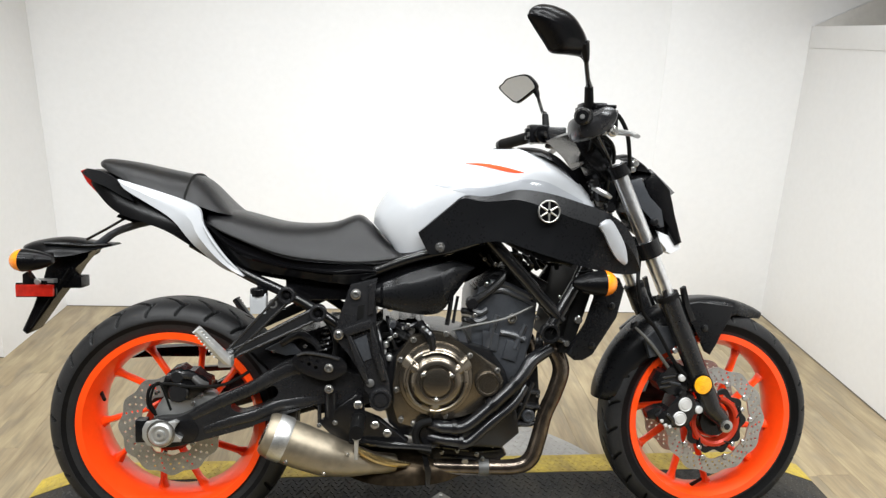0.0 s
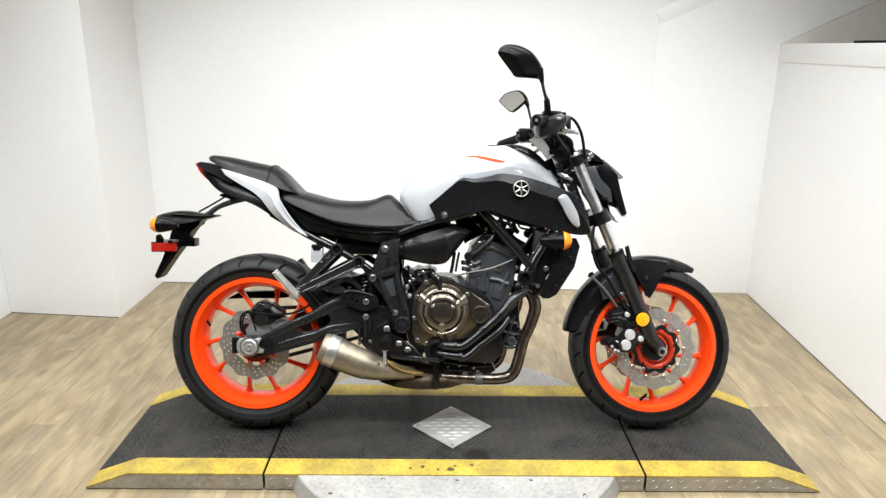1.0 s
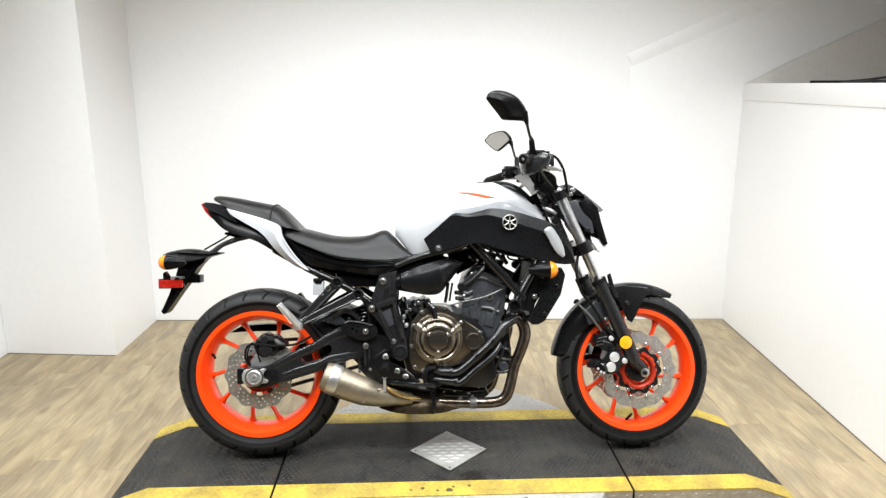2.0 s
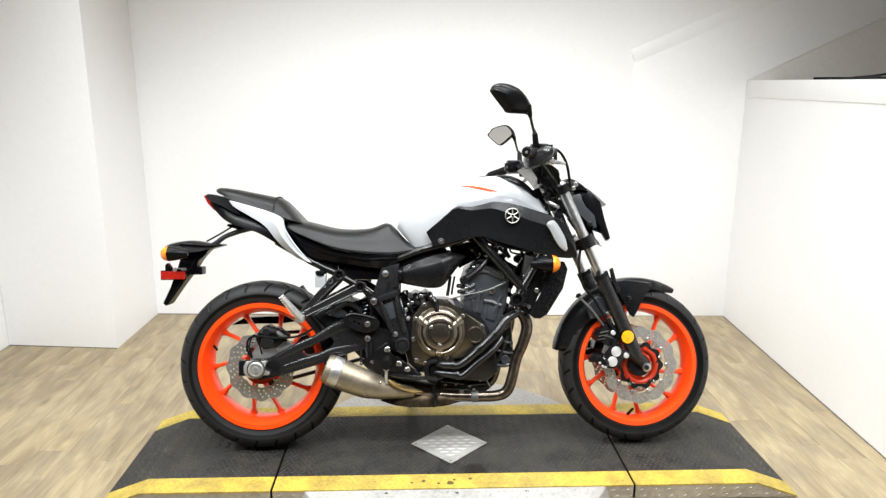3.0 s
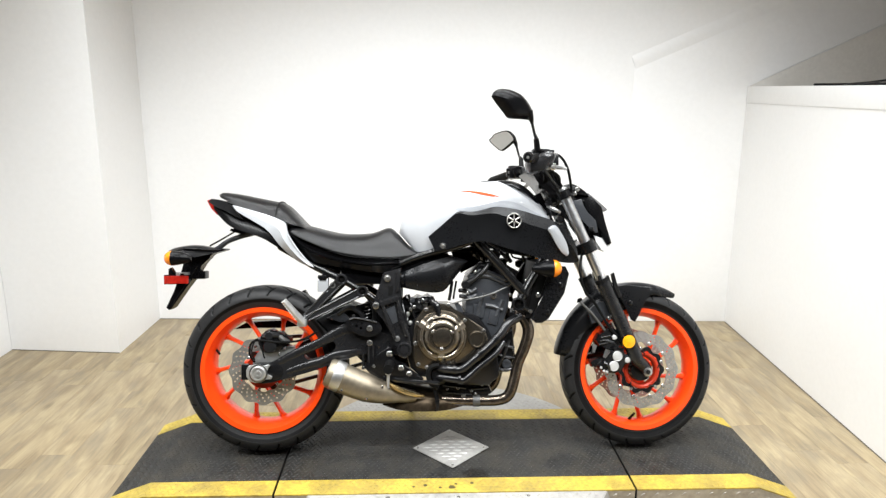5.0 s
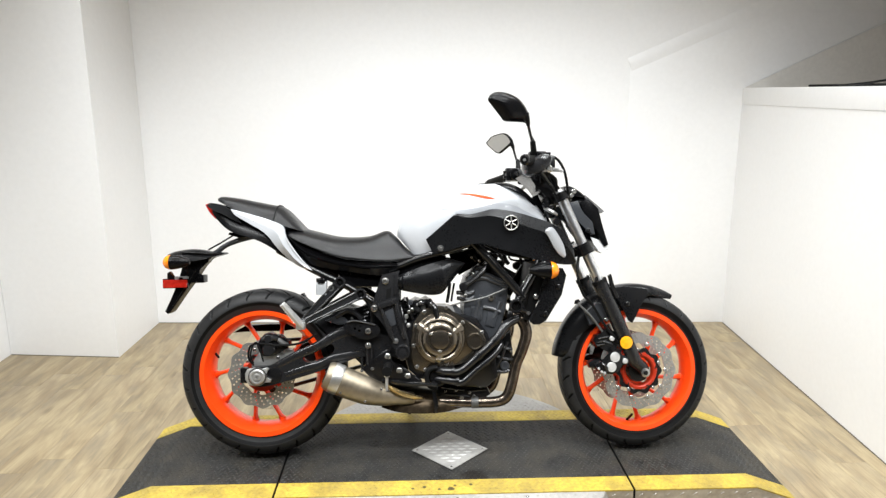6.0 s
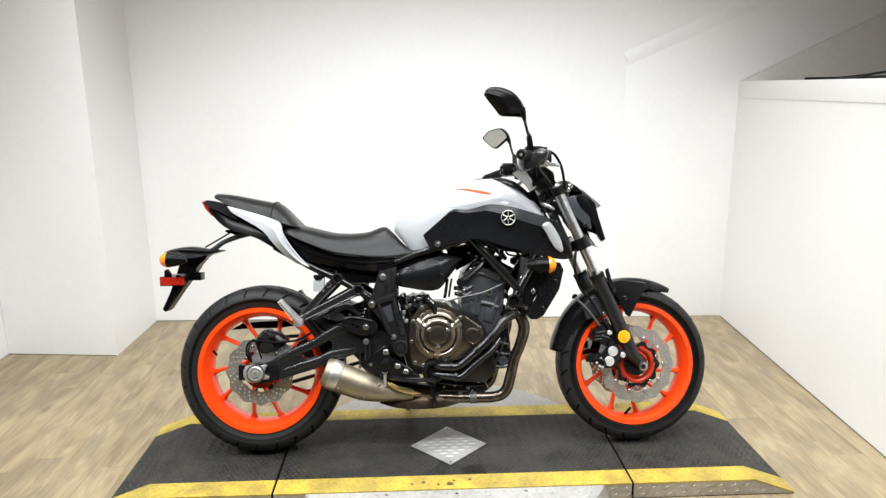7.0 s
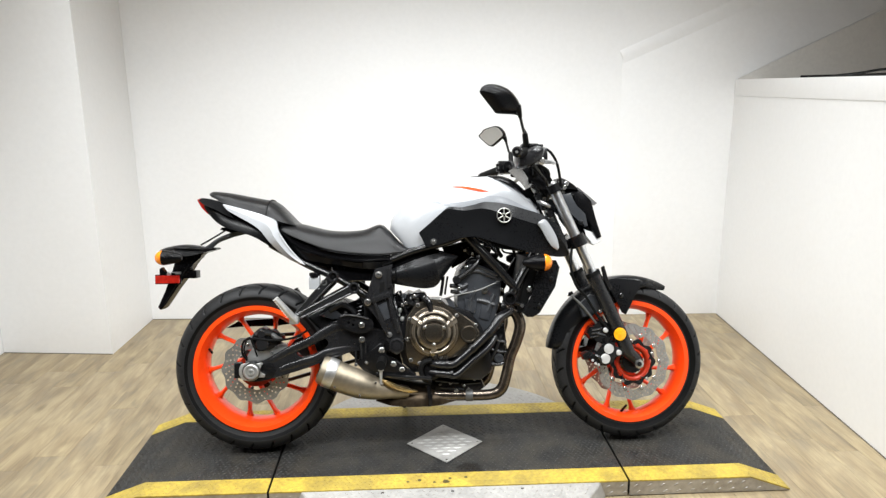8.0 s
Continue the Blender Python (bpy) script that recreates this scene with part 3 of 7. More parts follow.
for i in range(-8, 9):
    for j in range(-12, 13):
        x, y = DX + i * 0.044 + (0.022 if j % 2 else 0), DY + j * 0.0215
        if abs(x - DX) + abs(y - DY) < DR - 0.018:
            spots.append((Vector((x, y, 0.0047)), Vector((1, 0, 0)), Vector((0, 0, 1))))
lozenges("tread_relief", spots, 0.036, 0.0095, 0.0018, PATCH_EDGE, patch)
for x, y in ((DX - DR + 0.02, DY), (DX + DR - 0.02, DY), (DX, DY - DR + 0.02), (DX, DY + DR - 0.02)):
    part("screw", knob((x, y, 0.0046), 0.005, 0.002, 10, "z", 1), BOLT, patch)

# turntable disc under the deck
table = thing("turntable", "round pale tread-plate turntable under the ramp", "turntable")
TX, TY, TZ, TR = 0.0, -0.012, -0.0032, 0.582
part("disc", lathe([(0, FLOOR + 0.001), (TR + 0.020, FLOOR + 0.001), (TR + 0.018, FLOOR + 0.012), (TR + 0.004, TZ - 0.003), (TR, TZ), (0, TZ)], (TX, TY, 0), 96, axis="z"), TABLE, table, "pale worn tread-plate disc")
spots = []
for i in range(-28, 29):
    for j in range(-28, 29):
        x, y = i * 0.0215 + (0.0107 if j % 2 else 0), j * 0.0215
        if (x - TX) ** 2 + (y - TY) ** 2 < (TR - 0.014) ** 2 and abs(y) > 0.315:
            d = 45 if (i + j) % 2 else -45
            spots.append((Vector((x, y, TZ + 0.0001)), Vector((math.cos(radians(d)), math.sin(radians(d)), 0)), Vector((0, 0, 1))))
lozenges("tread_relief", spots, 0.017, 0.0055, 0.0017, ALU_DULL, table)
for sx, sy in ((-0.235, -0.325), (0.0, -0.328), (0.235, -0.325), (-0.39, -0.40), (0.39, -0.40)):
    part("screw", knob((sx, sy, TZ), 0.006, 0.002, 10, "z", 1), BOLT, table)


# ---- the motorcycle, in its own frame: x ahead, y to its left, z up from the tyres' contact ----
RX, FX, RZ, FZ = -0.705, 0.702, 0.307, 0.294
bike = thing("motorcycle", "ice grey and black naked motorcycle with fluorescent orange wheels", "motorcycle",
             m=pose(0, 0, 0.004, -LEAN_DEG, 0, 0))
RAKE = radians(24.8)
AXIS = Vector((-math.sin(RAKE), 0, math.cos(RAKE)))
PIVOT = Vector((FX, 0, FZ)) - 0.0443 * Vector((math.cos(RAKE), 0, math.sin(RAKE)))
STEER = Matrix.Translation(PIVOT) @ Matrix.Rotation(radians(STEER_DEG), 4, AXIS) @ Matrix.Translation(-PIVOT)


SHORTEN = Matrix.Diagonal((0.986, 1.0, 1.0, 1.0))


def bpart(name, bm, material, parent=None, label="", sharp=32.0, steer=False):
    if steer:
        bm.transform(STEER)
    bm.transform(SHORTEN)
    return part(name, bm, material, parent or bike, label, sharp)


def both(name, make, material, label="", steer=False):
    """The same part on the right (y < 0) and the left."""
    a = bpart(name, make(), material, None, label, steer=steer)
    b = bpart(name, mirrored(make()), material, None, label, steer=steer)
    return a, b


def tyre_profile(width, r_out, r_bead):
    h, w = r_out - r_bead, width / 2
    pts = []
    for k in range(97):
        a = math.pi * k / 96
        c, s = math.cos(a), math.sin(a)
        pts.append((r_bead + 0.012 + (h - 0.012) * abs(s) ** 0.72, -w * math.copysign(abs(c) ** 0.62, c) * (1.0 if s > 0.25 else 0.86 + 0.56 * s)))
    return [(r_bead - 0.006, -w * 0.74)] + pts + [(r_bead - 0.006, w * 0.74)]


def tread_cut(r_out, w, count, skew):
    """Curved slanting grooves across the shoulders, with soft lips."""
    def slit(ph, width):
        return max(0.0, 1 - abs(ph - 0.5) / width)

    def cut(a, r, o):
        if r < r_out - 0.040:
            return 0.0
        s = abs(o) / w
        turn = a * count / (2 * math.pi) + (0.5 if o > 0 else 0.0)
        deep = 0.0
        if 0.16 < s < 0.70:
            deep = max(deep, slit((turn + 1.15 * skew * s) % 1.0, 0.080) * min(1.0, (s - 0.16) / 0.10, (0.70 - s) / 0.06))
        if 0.56 < s < 0.955:
            deep = max(deep, 0.9 * slit((turn + 0.5 - 0.75 * skew * s) % 1.0, 0.065) * min(1.0, (s - 0.56) / 0.08, (0.955 - s) / 0.05))
        return -0.0075 * min(1.0, deep * 2.2)
    return cut


def rim_profile(w, r_fl, r_in):
    """Closed section of a cast rim: flanges, barrel and well."""
    return [(r_fl, -w), (r_fl, -w + 0.006), (r_fl - 0.012, -w + 0.012), (r_in + 0.012, -w * 0.35), (r_in + 0.010, w * 0.35), (r_fl - 0.012, w - 0.012), (r_fl, w - 0.006), (r_fl, w),
            (r_fl - 0.016, w - 0.001), (r_in + 0.004, w * 0.62), (r_in - 0.004, w * 0.2), (r_in - 0.004, -w * 0.2), (r_in + 0.004, -w * 0.62), (r_fl - 0.016, -w + 0.001)]


def add_spokes(wheel, c, r0, r1, n, start, t0, t1, d0, d1, steer=False):
    """Cast spokes from the hub to the rim, each thinner outwards and flaring at the rim."""
    for k in range(n):
        a = radians(start + (2.5 if k % 2 else -2.5)) + 2 * math.pi * k / n
        c0 = Vector(c)
        outer = c0 + Vector((math.cos(a), 0, math.sin(a))) * r1
        b = a - radians(34)      # swept: the foot trails the rim end
        inner = c0 + Vector((math.cos(b), 0, math.sin(b))) * r0
        e = (outer - inner).normalized()
        f = Vector((-e.z, 0, e.x))
        rings = []
        for u in (0.0, 0.12, 0.5, 0.86, 0.94, 1.0, 1.03):
            t = t0 + (t1 - t0) * u + (0.010 * max(0, (u - 0.8) / 0.2) ** 1.5) + 0.004 * max(0, 1 - u / 0.12)
            d = d0 + (d1 - d0) * u
            p = inner.lerp(outer, u)
            q = 0.3
            rings.append([p + f * (t * i) + Vector((0, d * j, 0)) for i, j in ((-1, -q), (-q, -1), (q, -1), (1, -q), (1, q), (q, 1), (-q, 1), (-1, q))])
        bpart("spoke", loft(rings), ORANGE, wheel, steer=steer)


def add_tyre(wheel, c, width, r_out, r_bead, skew, steer=False):
    """A tyre of lightly scuffed rubber, its groove shade painted with a darker slot."""
    bm = lathe(tyre_profile(width, r_out, r_bead), c, 660, closed=True, wave=tread_cut(r_out, width / 2, 24, skew))
    for f in bm.faces:
        p = f.calc_center_median() - Vector(c)
        r = math.hypot(p.x, p.z)
        k = abs(p.y) / (width / 2)
        want = r_bead + 0.012 + (r_out - r_bead - 0.012) * max(0.0, 1 - min(1, k) ** 3.22) ** 0.36
        f.material_index = 0 if k < 0.965 and r_out - 0.055 < r < want - 0.0022 else 1
    ob = bpart("tyre", bm, GROOVE_SHADE, wheel, "black road tyre with slanting grooves", steer=steer)
    ob.data.materials.append(TREAD)


def brake_disc(c, r_out, r_in, y, th, waves, amp, rows, dens):
    """A petal disc with its drilled holes."""
    bm = bmesh.new()

    def loop(pts):
        vs = [bm.verts.new((c[0] + px, y, c[2] + pz)) for px, pz in pts]
        for i in range(len(vs)):
            bm.edges.new((vs[i], vs[(i + 1) % len(vs)]))
    n = waves * 12
    loop([((r_out + amp * math.cos(waves * a)) * math.cos(a), (r_out + amp * math.cos(waves * a)) * math.sin(a)) for a in (2 * math.pi * k / n for k in range(n))])
    loop([((r_in + 0.6 * amp * math.cos(waves * a)) * math.cos(a), (r_in + 0.6 * amp * math.cos(waves * a)) * math.sin(a)) for a in (2 * math.pi * k / n for k in range(n))])
    for i in range(dens):
        for j in range(rows):
            a = 2 * math.pi * (i + 0.33 * j) / dens
            r = r_in + (r_out - r_in) * (0.25 + 0.5 * j / max(1, rows - 1))
            hx, hz = r * math.cos(a), r * math.sin(a)
            loop([(hx + 0.0034 * math.cos(b), hz + 0.0034 * math.sin(b)) for b in (2 * math.pi * q / 8 for q in range(8))])
    bmesh.ops.triangle_fill(bm, use_beauty=True, use_dissolve=False, edges=list(bm.edges))
    g = bmesh.ops.extrude_face_region(bm, geom=list(bm.faces))
    bmesh.ops.translate(bm, vec=(0, th, 0), verts=[v for v in g["geom"] if isinstance(v, bmesh.types.BMVert)])
    return bm


# rear wheel
rc = (RX, 0, RZ)
bm = lathe(rim_profile(0.078, 0.2305, 0.196), rc, 96, closed=True)
lathe([(0.052, -0.05), (0.058, -0.045), (0.058, 0.045), (0.052, 0.05)], rc, 40, bm)
rear_wheel = bpart("rear_wheel", bm, ORANGE, None, "fluorescent orange ten-spoke cast wheel")
add_spokes(rear_wheel, rc, 0.056, 0.196, 10, 2, 0.0085, 0.0055, 0.020, 0.016)
add_tyre(rear_wheel, rc, 0.172, 0.3060, 0.226, 1.1)
bpart("brake_disc", brake_disc(rc, 0.1235, 0.076, -0.078, 0.005, 12, 0.0040, 3, 30), DISC, rear_wheel, "drilled petal brake disc")
for k in range(6):
    a = 2 * math.pi * k / 6 + 0.3
    bpart("disc_bolt", knob((RX + 0.070 * math.cos(a), -0.079, RZ + 0.070 * math.sin(a)), 0.006, 0.005, 10), BOLT, rear_wheel)
bm = lathe([(0.044, -0.07), (0.064, -0.0785), (0.064, -0.073), (0.044, -0.05)], rc, 40, closed=True)
bpart("disc_carrier", bm, RED_ANOD, rear_wheel)
bpart("valve", tube([(RX - 0.196, -0.012, RZ + 0.075), (RX - 0.165, -0.060, RZ + 0.060)], [0.0052, 0.0044], 8, 1), RUBBER, rear_wheel)
bpart("sprocket", lathe([(0.05, 0.075), (0.098, 0.075), (0.098, 0.081), (0.05, 0.081)], rc, 60, closed=True, wave=lambda a, r, o: 0.004 * math.cos(43 * a) if r > 0.09 else 0), CHAIN, rear_wheel)

# front wheel
fc = (FX, 0, FZ)
bm = lathe(rim_profile(0.055, 0.2285, 0.199), fc, 96, closed=True)
lathe([(0.045, -0.05), (0.05, -0.045), (0.05, 0.045), (0.045, 0.05)], fc, 40, bm)
front_wheel = bpart("front_wheel", bm, ORANGE, None, "fluorescent orange ten-spoke cast wheel", steer=True)
add_spokes(front_wheel, fc, 0.049, 0.200, 10, -9, 0.0085, 0.0055, 0.017, 0.014, True)
add_tyre(front_wheel, fc, 0.118, 0.2905, 0.224, -1.1, True)
for yd in (-0.073, 0.068):
    bpart("brake_disc", brake_disc(fc, 0.1395, 0.1015, yd, 0.0045, 12, 0.0036, 3, 36), DISC, front_wheel, "drilled petal brake disc", steer=True)
    bpart("disc_carrier", brake_disc(fc, 0.0835, 0.0695, yd - 0.001, 0.006, 10, 0.006, 1, 0), SATIN_BLACK, front_wheel, "black brake disc carrier", steer=True)
    bpart("hub_ring", lathe([(0.050, yd * 0.8), (0.062, yd * 1.0), (0.0685, yd * 1.04), (0.067, yd * 1.08), (0.060, yd * 1.09), (0.054, yd * 1.04)], fc, 48, closed=True), RED_ANOD, front_wheel, "orange hub ring", steer=True)
    bpart("hub_cap", lathe([(0.0, yd * 1.0), (0.040, yd * 1.0), (0.044, yd * 0.7), (0.0, yd * 0.7)], fc, 32), SATIN_BLACK, front_wheel, steer=True)
    for k in range(5):
        a = 2 * math.pi * (k + 0.3) / 5
        bpart("carrier_arm", tube([(FX + 0.060 * math.cos(a - 0.25), yd * 1.02, FZ + 0.060 * math.sin(a - 0.25)), (FX + 0.080 * math.cos(a), yd * 1.02, FZ + 0.080 * math.sin(a))], [0.006, 0.008], 10, 1, squash=0.6), SATIN_BLACK, front_wheel, steer=True)
        bpart("disc_bolt", knob((FX + 0.080 * math.cos(a), yd - 0.003, FZ + 0.080 * math.sin(a)), 0.0065, 0.006, 12), BOLT, front_wheel, steer=True)
    for k in range(10):
        a = 2 * math.pi * k / 10
        bpart("disc_button", knob((FX + 0.1015 * math.cos(a), yd - 0.001, FZ + 0.1015 * math.sin(a)), 0.0080, 0.005, 12), BOLT, front_wheel, steer=True)
bpart("valve", tube([(FX - 0.03, -0.012, FZ - 0.199), (FX - 0.020, -0.050, FZ - 0.166)], [0.0052, 0.0044], 8, 1), RUBBER, front_wheel, steer=True)

# fork: polished stanchions in black sliders, two clamps
F_TOP, F_LOW = Vector((0.385, 0, 0.975)), Vector((0.668, 0, 0.352))
fdir = (F_LOW - F_TOP).normalized()


def fork_pt(d, y):
    p = F_TOP + fdir * d
    return (p.x, y, p.z)


for sy in (-1, 1):
    y = sy * 0.105
    fork = bpart("fork_leg", tube([fork_pt(0.385, y), fork_pt(0.40, y), fork_pt(0.43, y), fork_pt(0.66, y), fork_pt(0.70, y * 0.98), (FX + 0.006, y * 0.93, FZ + 0.01), (FX + 0.012, y * 0.93, FZ - 0.018)],
                 [0.027, 0.0285, 0.0265, 0.026, 0.025, 0.020, 0.012], 20, 4), SLIDER, None, "satin black fork slider", steer=True)
    bpart("stanchion", tube([fork_pt(0.016, y), fork_pt(0.42, y)], 0.0192, 20, 1), CHROME, fork, "polished steel fork tube", steer=True)
    bpart("dust_seal", tube([fork_pt(0.372, y), fork_pt(0.386, y)], 0.0285, 20, 1), RUBBER, fork, steer=True)
    bpart("fork_cap", tube([fork_pt(0.008, y), fork_pt(0.017, y)], [0.012, 0.018], 16, 1), PEG, fork, steer=True)
    bm = knob((FX + 0.008, y * 0.93 + sy * 0.018, FZ), 0.0165, 0.006, 20, sign=sy)
    bpart("axle_end", bm, BOLT, fork, steer=True)
    bpart("axle_bore", knob((FX + 0.008, y * 0.93 + sy * 0.0235, FZ), 0.0085, 0.0012, 16, sign=sy), BLACK_METAL, fork, steer=True)


def clamp(d, h, r):
    """A triple clamp across both legs."""
    bm = bmesh.new()
    ux, n = Vector((math.cos(RAKE), 0, math.sin(RAKE))), -AXIS
    for sy in (-1, 1):
        tube([Vector(fork_pt(d - h / 2, sy * 0.105)), Vector(fork_pt(d + h / 2, sy * 0.105))], r, 20, 1, bm)
    rings = []
    for y in (-0.105, -0.06, 0.0, 0.06, 0.105):
        back = -0.05 if abs(y) < 0.07 else -0.015
        c = Vector(fork_pt(d, y))
        rings.append([c + ux * a - fdir * b for a, b in ((0.018, -h * 0.42), (0.018, h * 0.42), (back, h * 0.42), (back, -h * 0.42))])
    loft(rings, bm)
    return bm


bpart("upper_clamp", clamp(0.035, 0.03, 0.028), SATIN_BLACK, None, "black cast upper fork clamp", steer=True)
bpart("lower_clamp", clamp(0.245, 0.042, 0.031), SATIN_BLACK, None, "black cast lower fork clamp", steer=True)
bpart("steering_head", tube([Vector((0.305, 0, 0.945)), Vector((0.385, 0, 0.775))], 0.034, 20, 1), BLACK_METAL)

# front mudguard: a curved blade with a deep flank behind the fork, and side plates
bm = bmesh.new()
rings = []
for k in range(45):
    u = k / 44
    a = radians(60.5 + 109.5 * u)
    half = (0.052 + 0.020 * math.sin(math.pi * min(1, u * 1.15))) * (0.42 + 0.58 * min(1, u / 0.16)) * (0.62 + 0.38 * min(1, (1 - u) / 0.05) ** 0.6)
    rise = max(0.0, min(1.0, (u - 0.16) / 0.14))
    fall = max(0.0, min(1.0, (1 - u) / 0.34))
    drop = 0.022 * min(1.0, 0.2 + u / 0.10) + 0.044 * rise * rise * (3 - 2 * rise) * fall ** 0.8
    ro = 0.321 + 0.003 * math.sin(math.pi * u)
    ring = []
    for j in range(17):
        q = -1 + j / 8
        bend = max(0.0, (abs(q) - 0.20) / 0.80)
        ring.append((ro - 0.012 * q * q - drop * bend ** 1.7, half * math.copysign(math.sin(min(1.0, abs(q) * 1.08) * math.pi / 2), q)))
    pts = [Vector((FX + r * math.cos(a), y, FZ + r * math.sin(a))) for r, y in ring]
    inn = [Vector((FX + (r - 0.004) * math.cos(a), y * 0.95, FZ + (r - 0.004) * math.sin(a))) for r, y in ring[::-1]]
    rings.append(pts + inn)
mudguard = bpart("front_mudguard", loft(rings, bm), GREY_PLASTIC, None, "dark grey plastic front mudguard", sharp=60, steer=True)
for sy in (-1, 1):
    bm = plate([(0.585, 0.604), (0.640, 0.612), (0.735, 0.600), (0.728, 0.570), (0.704, 0.533), (0.687, 0.497), (0.674, 0.474), (0.660, 0.482), (0.646, 0.512), (0.621, 0.562)], -0.088, -0.078, 0.003)
    bm = mirrored(bm) if sy > 0 else bm
    bpart("mudguard_side", bm, GREY_PLASTIC, mudguard, steer=True)
    bm = plate([(0.492, 0.516), (0.535, 0.551), (0.566, 0.548), (0.583, 0.505), (0.560, 0.484), (0.530, 0.474), (0.508, 0.468)], -0.090, -0.076, 0.004)
    bm = mirrored(bm) if sy > 0 else bm
    bpart("mudguard_stay", bm, GREY_CAST, mudguard, "dark grey alloy mudguard stay", steer=True)
    bpart("mudguard_bolt", knob((0.655, sy * 0.088, 0.545), 0.009, 0.005, 12, sign=sy), BLACK_METAL, mudguard, steer=True)
    bpart("stay_bolt", knob((0.570, sy * 0.096, 0.490), 0.008, 0.008, 12, sign=sy), BOLT, mudguard, steer=True)
    if sy < 0:
        bpart("brake_line", tube([(0.463, sy * 0.092, 0.550), (0.490, sy * 0.095, 0.524), (0.518, sy * 0.096, 0.493), (0.592, sy * 0.098, 0.396)], [0.003, 0.0048, 0.0048, 0.0042], 8, 4), CABLE, mudguard, "thin grey metal brake line", steer=True)
        bpart("line_clip", plate([(0.450, 0.548), (0.454, 0.562), (0.466, 0.566), (0.472, 0.557), (0.464, 0.554), (0.458, 0.548)], sy * 0.092 - 0.004, sy * 0.092 + 0.004, 0.001), BLACK_METAL, mudguard, steer=True)
    # the slider's upstanding guard blades
    for gx, gz in ((0.0, 0.0), (-0.052, -0.006)):
        bm = plate([(0.572 + gx, 0.652 + gz), (0.582 + gx, 0.658 + gz), (0.594 + gx, 0.612 + gz), (0.612 + gx, 0.572 + gz), (0.598 + gx, 0.566 + gz), (0.582 + gx, 0.606 + gz)], -0.124, -0.108, 0.003)
        bm = mirrored(bm) if sy > 0 else bm
        bpart("hose_guide", bm, SATIN_BLACK, mudguard, "black pointed guard blade at the fork leg", steer=True)
# front calipers behind the legs: pad housing, piston housing, lug and fork bracket
def caliper_piece(outline, y0, y1, bevel, sy):
    bm = plate(outline, y0, y1, bevel)
    return mirrored(bm) if sy > 0 else bm


for sy in (-1, 1):
    cal = bpart("front_caliper", caliper_piece([(0.572, 0.372), (0.600, 0.380), (0.622, 0.376), (0.630, 0.343), (0.622, 0.318), (0.611, 0.298), (0.586, 0.288), (0.558, 0.292), (0.530, 0.303), (0.519, 0.324), (0.537, 0.338), (0.561, 0.341)], -0.114, -0.052, 0.010, sy), SATIN_BLACK, None, "black front brake caliper", steer=True)
    bpart("pad_housing", caliper_piece([(0.563, 0.456), (0.585, 0.456), (0.601, 0.446), (0.612, 0.404), (0.604, 0.376), (0.576, 0.366), (0.562, 0.384), (0.530, 0.388), (0.520, 0.409), (0.534, 0.433), (0.555, 0.436)], -0.102, -0.056, 0.008, sy), SATIN_BLACK, cal, steer=True)
    bpart("caliper_lug", caliper_piece([(0.497, 0.332), (0.510, 0.340), (0.524, 0.344), (0.549, 0.339), (0.542, 0.325), (0.531, 0.311), (0.503, 0.313)], -0.102, -0.076, 0.005, sy), SATIN_BLACK, cal, steer=True)
    bpart("fork_bracket", caliper_piece([(0.606, 0.362), (0.630, 0.358), (0.652, 0.349), (0.656, 0.328), (0.621, 0.322)], -0.108, -0.088, 0.004, sy), GREY_CAST, cal, steer=True)
    bpart("fork_bracket", caliper_piece([(0.588, 0.430), (0.606, 0.440), (0.636, 0.412), (0.640, 0.392), (0.612, 0.398)], -0.104, -0.086, 0.004, sy), SATIN_BLACK, cal, steer=True)
    for cx, cz in ((0.596, 0.353), (0.582, 0.317)):
        bm = lathe([(0.0185, 0), (0.0185, sy * 0.003), (0.0165, sy * 0.005), (0.0150, sy * 0.0035), (0.0125, sy * 0.0035), (0.0115, sy * 0.0055), (0, sy * 0.006)], (cx, sy * 0.113, cz), 28)
        bpart("piston_cap", bm, CAP_ALLOY, cal, "bright round piston cap", steer=True)
    for cx, cz, r in ((0.586, 0.4215, 0.0095), (0.635, 0.3376, 0.0105), (0.545, 0.300, 0.005), (0.534, 0.312, 0.005), (0.556, 0.296, 0.005)):
        bpart("caliper_bolt", knob((cx, sy * 0.108, cz), r, 0.008, 14, sign=sy), CAP_ALLOY, cal, steer=True)
    bpart("bleed_screw", knob((0.589, sy * 0.106, 0.381), 0.0105, 0.012, 6, sign=sy), BLACK_METAL, cal, steer=True)
    for k in range(3):
        z0 = 0.394 + 0.013 * k
        bpart("caliper_rib", tube([(0.530 + 0.004 * k, sy * 0.101, z0), (0.560 + 0.006 * k, sy * 0.104, z0 + 0.006)], 0.0035, 8, 1), BLACK_METAL, cal, steer=True)
    bpart("bridge_rib", tube([(0.545, sy * 0.112, 0.330), (0.560, sy * 0.116, 0.318), (0.566, sy * 0.114, 0.300)], [0.006, 0.007, 0.005], 8, 3), BLACK_METAL, cal, steer=True)
    bpart("pad_pin", tube([(0.556, sy * 0.104, 0.410), (0.586, sy * 0.104, 0.402)], 0.0035, 8, 1), GREY_CAST, cal, steer=True)
    bm = knob((0.633, sy * 0.128, 0.408), 0.0245, 0.007, 28, sign=sy)
    refl = bpart("fork_reflector", bm, YREFL, None, "round amber fork reflector", steer=True)
    bm = lathe([(0.0235, 0), (0.0265, 0), (0.0265, sy * 0.0075), (0.0235, sy * 0.0075)], (0.633, sy * 0.126, 0.408), 28, closed=True)
    bpart("bezel", bm, BLACK_PLASTIC, refl, steer=True)
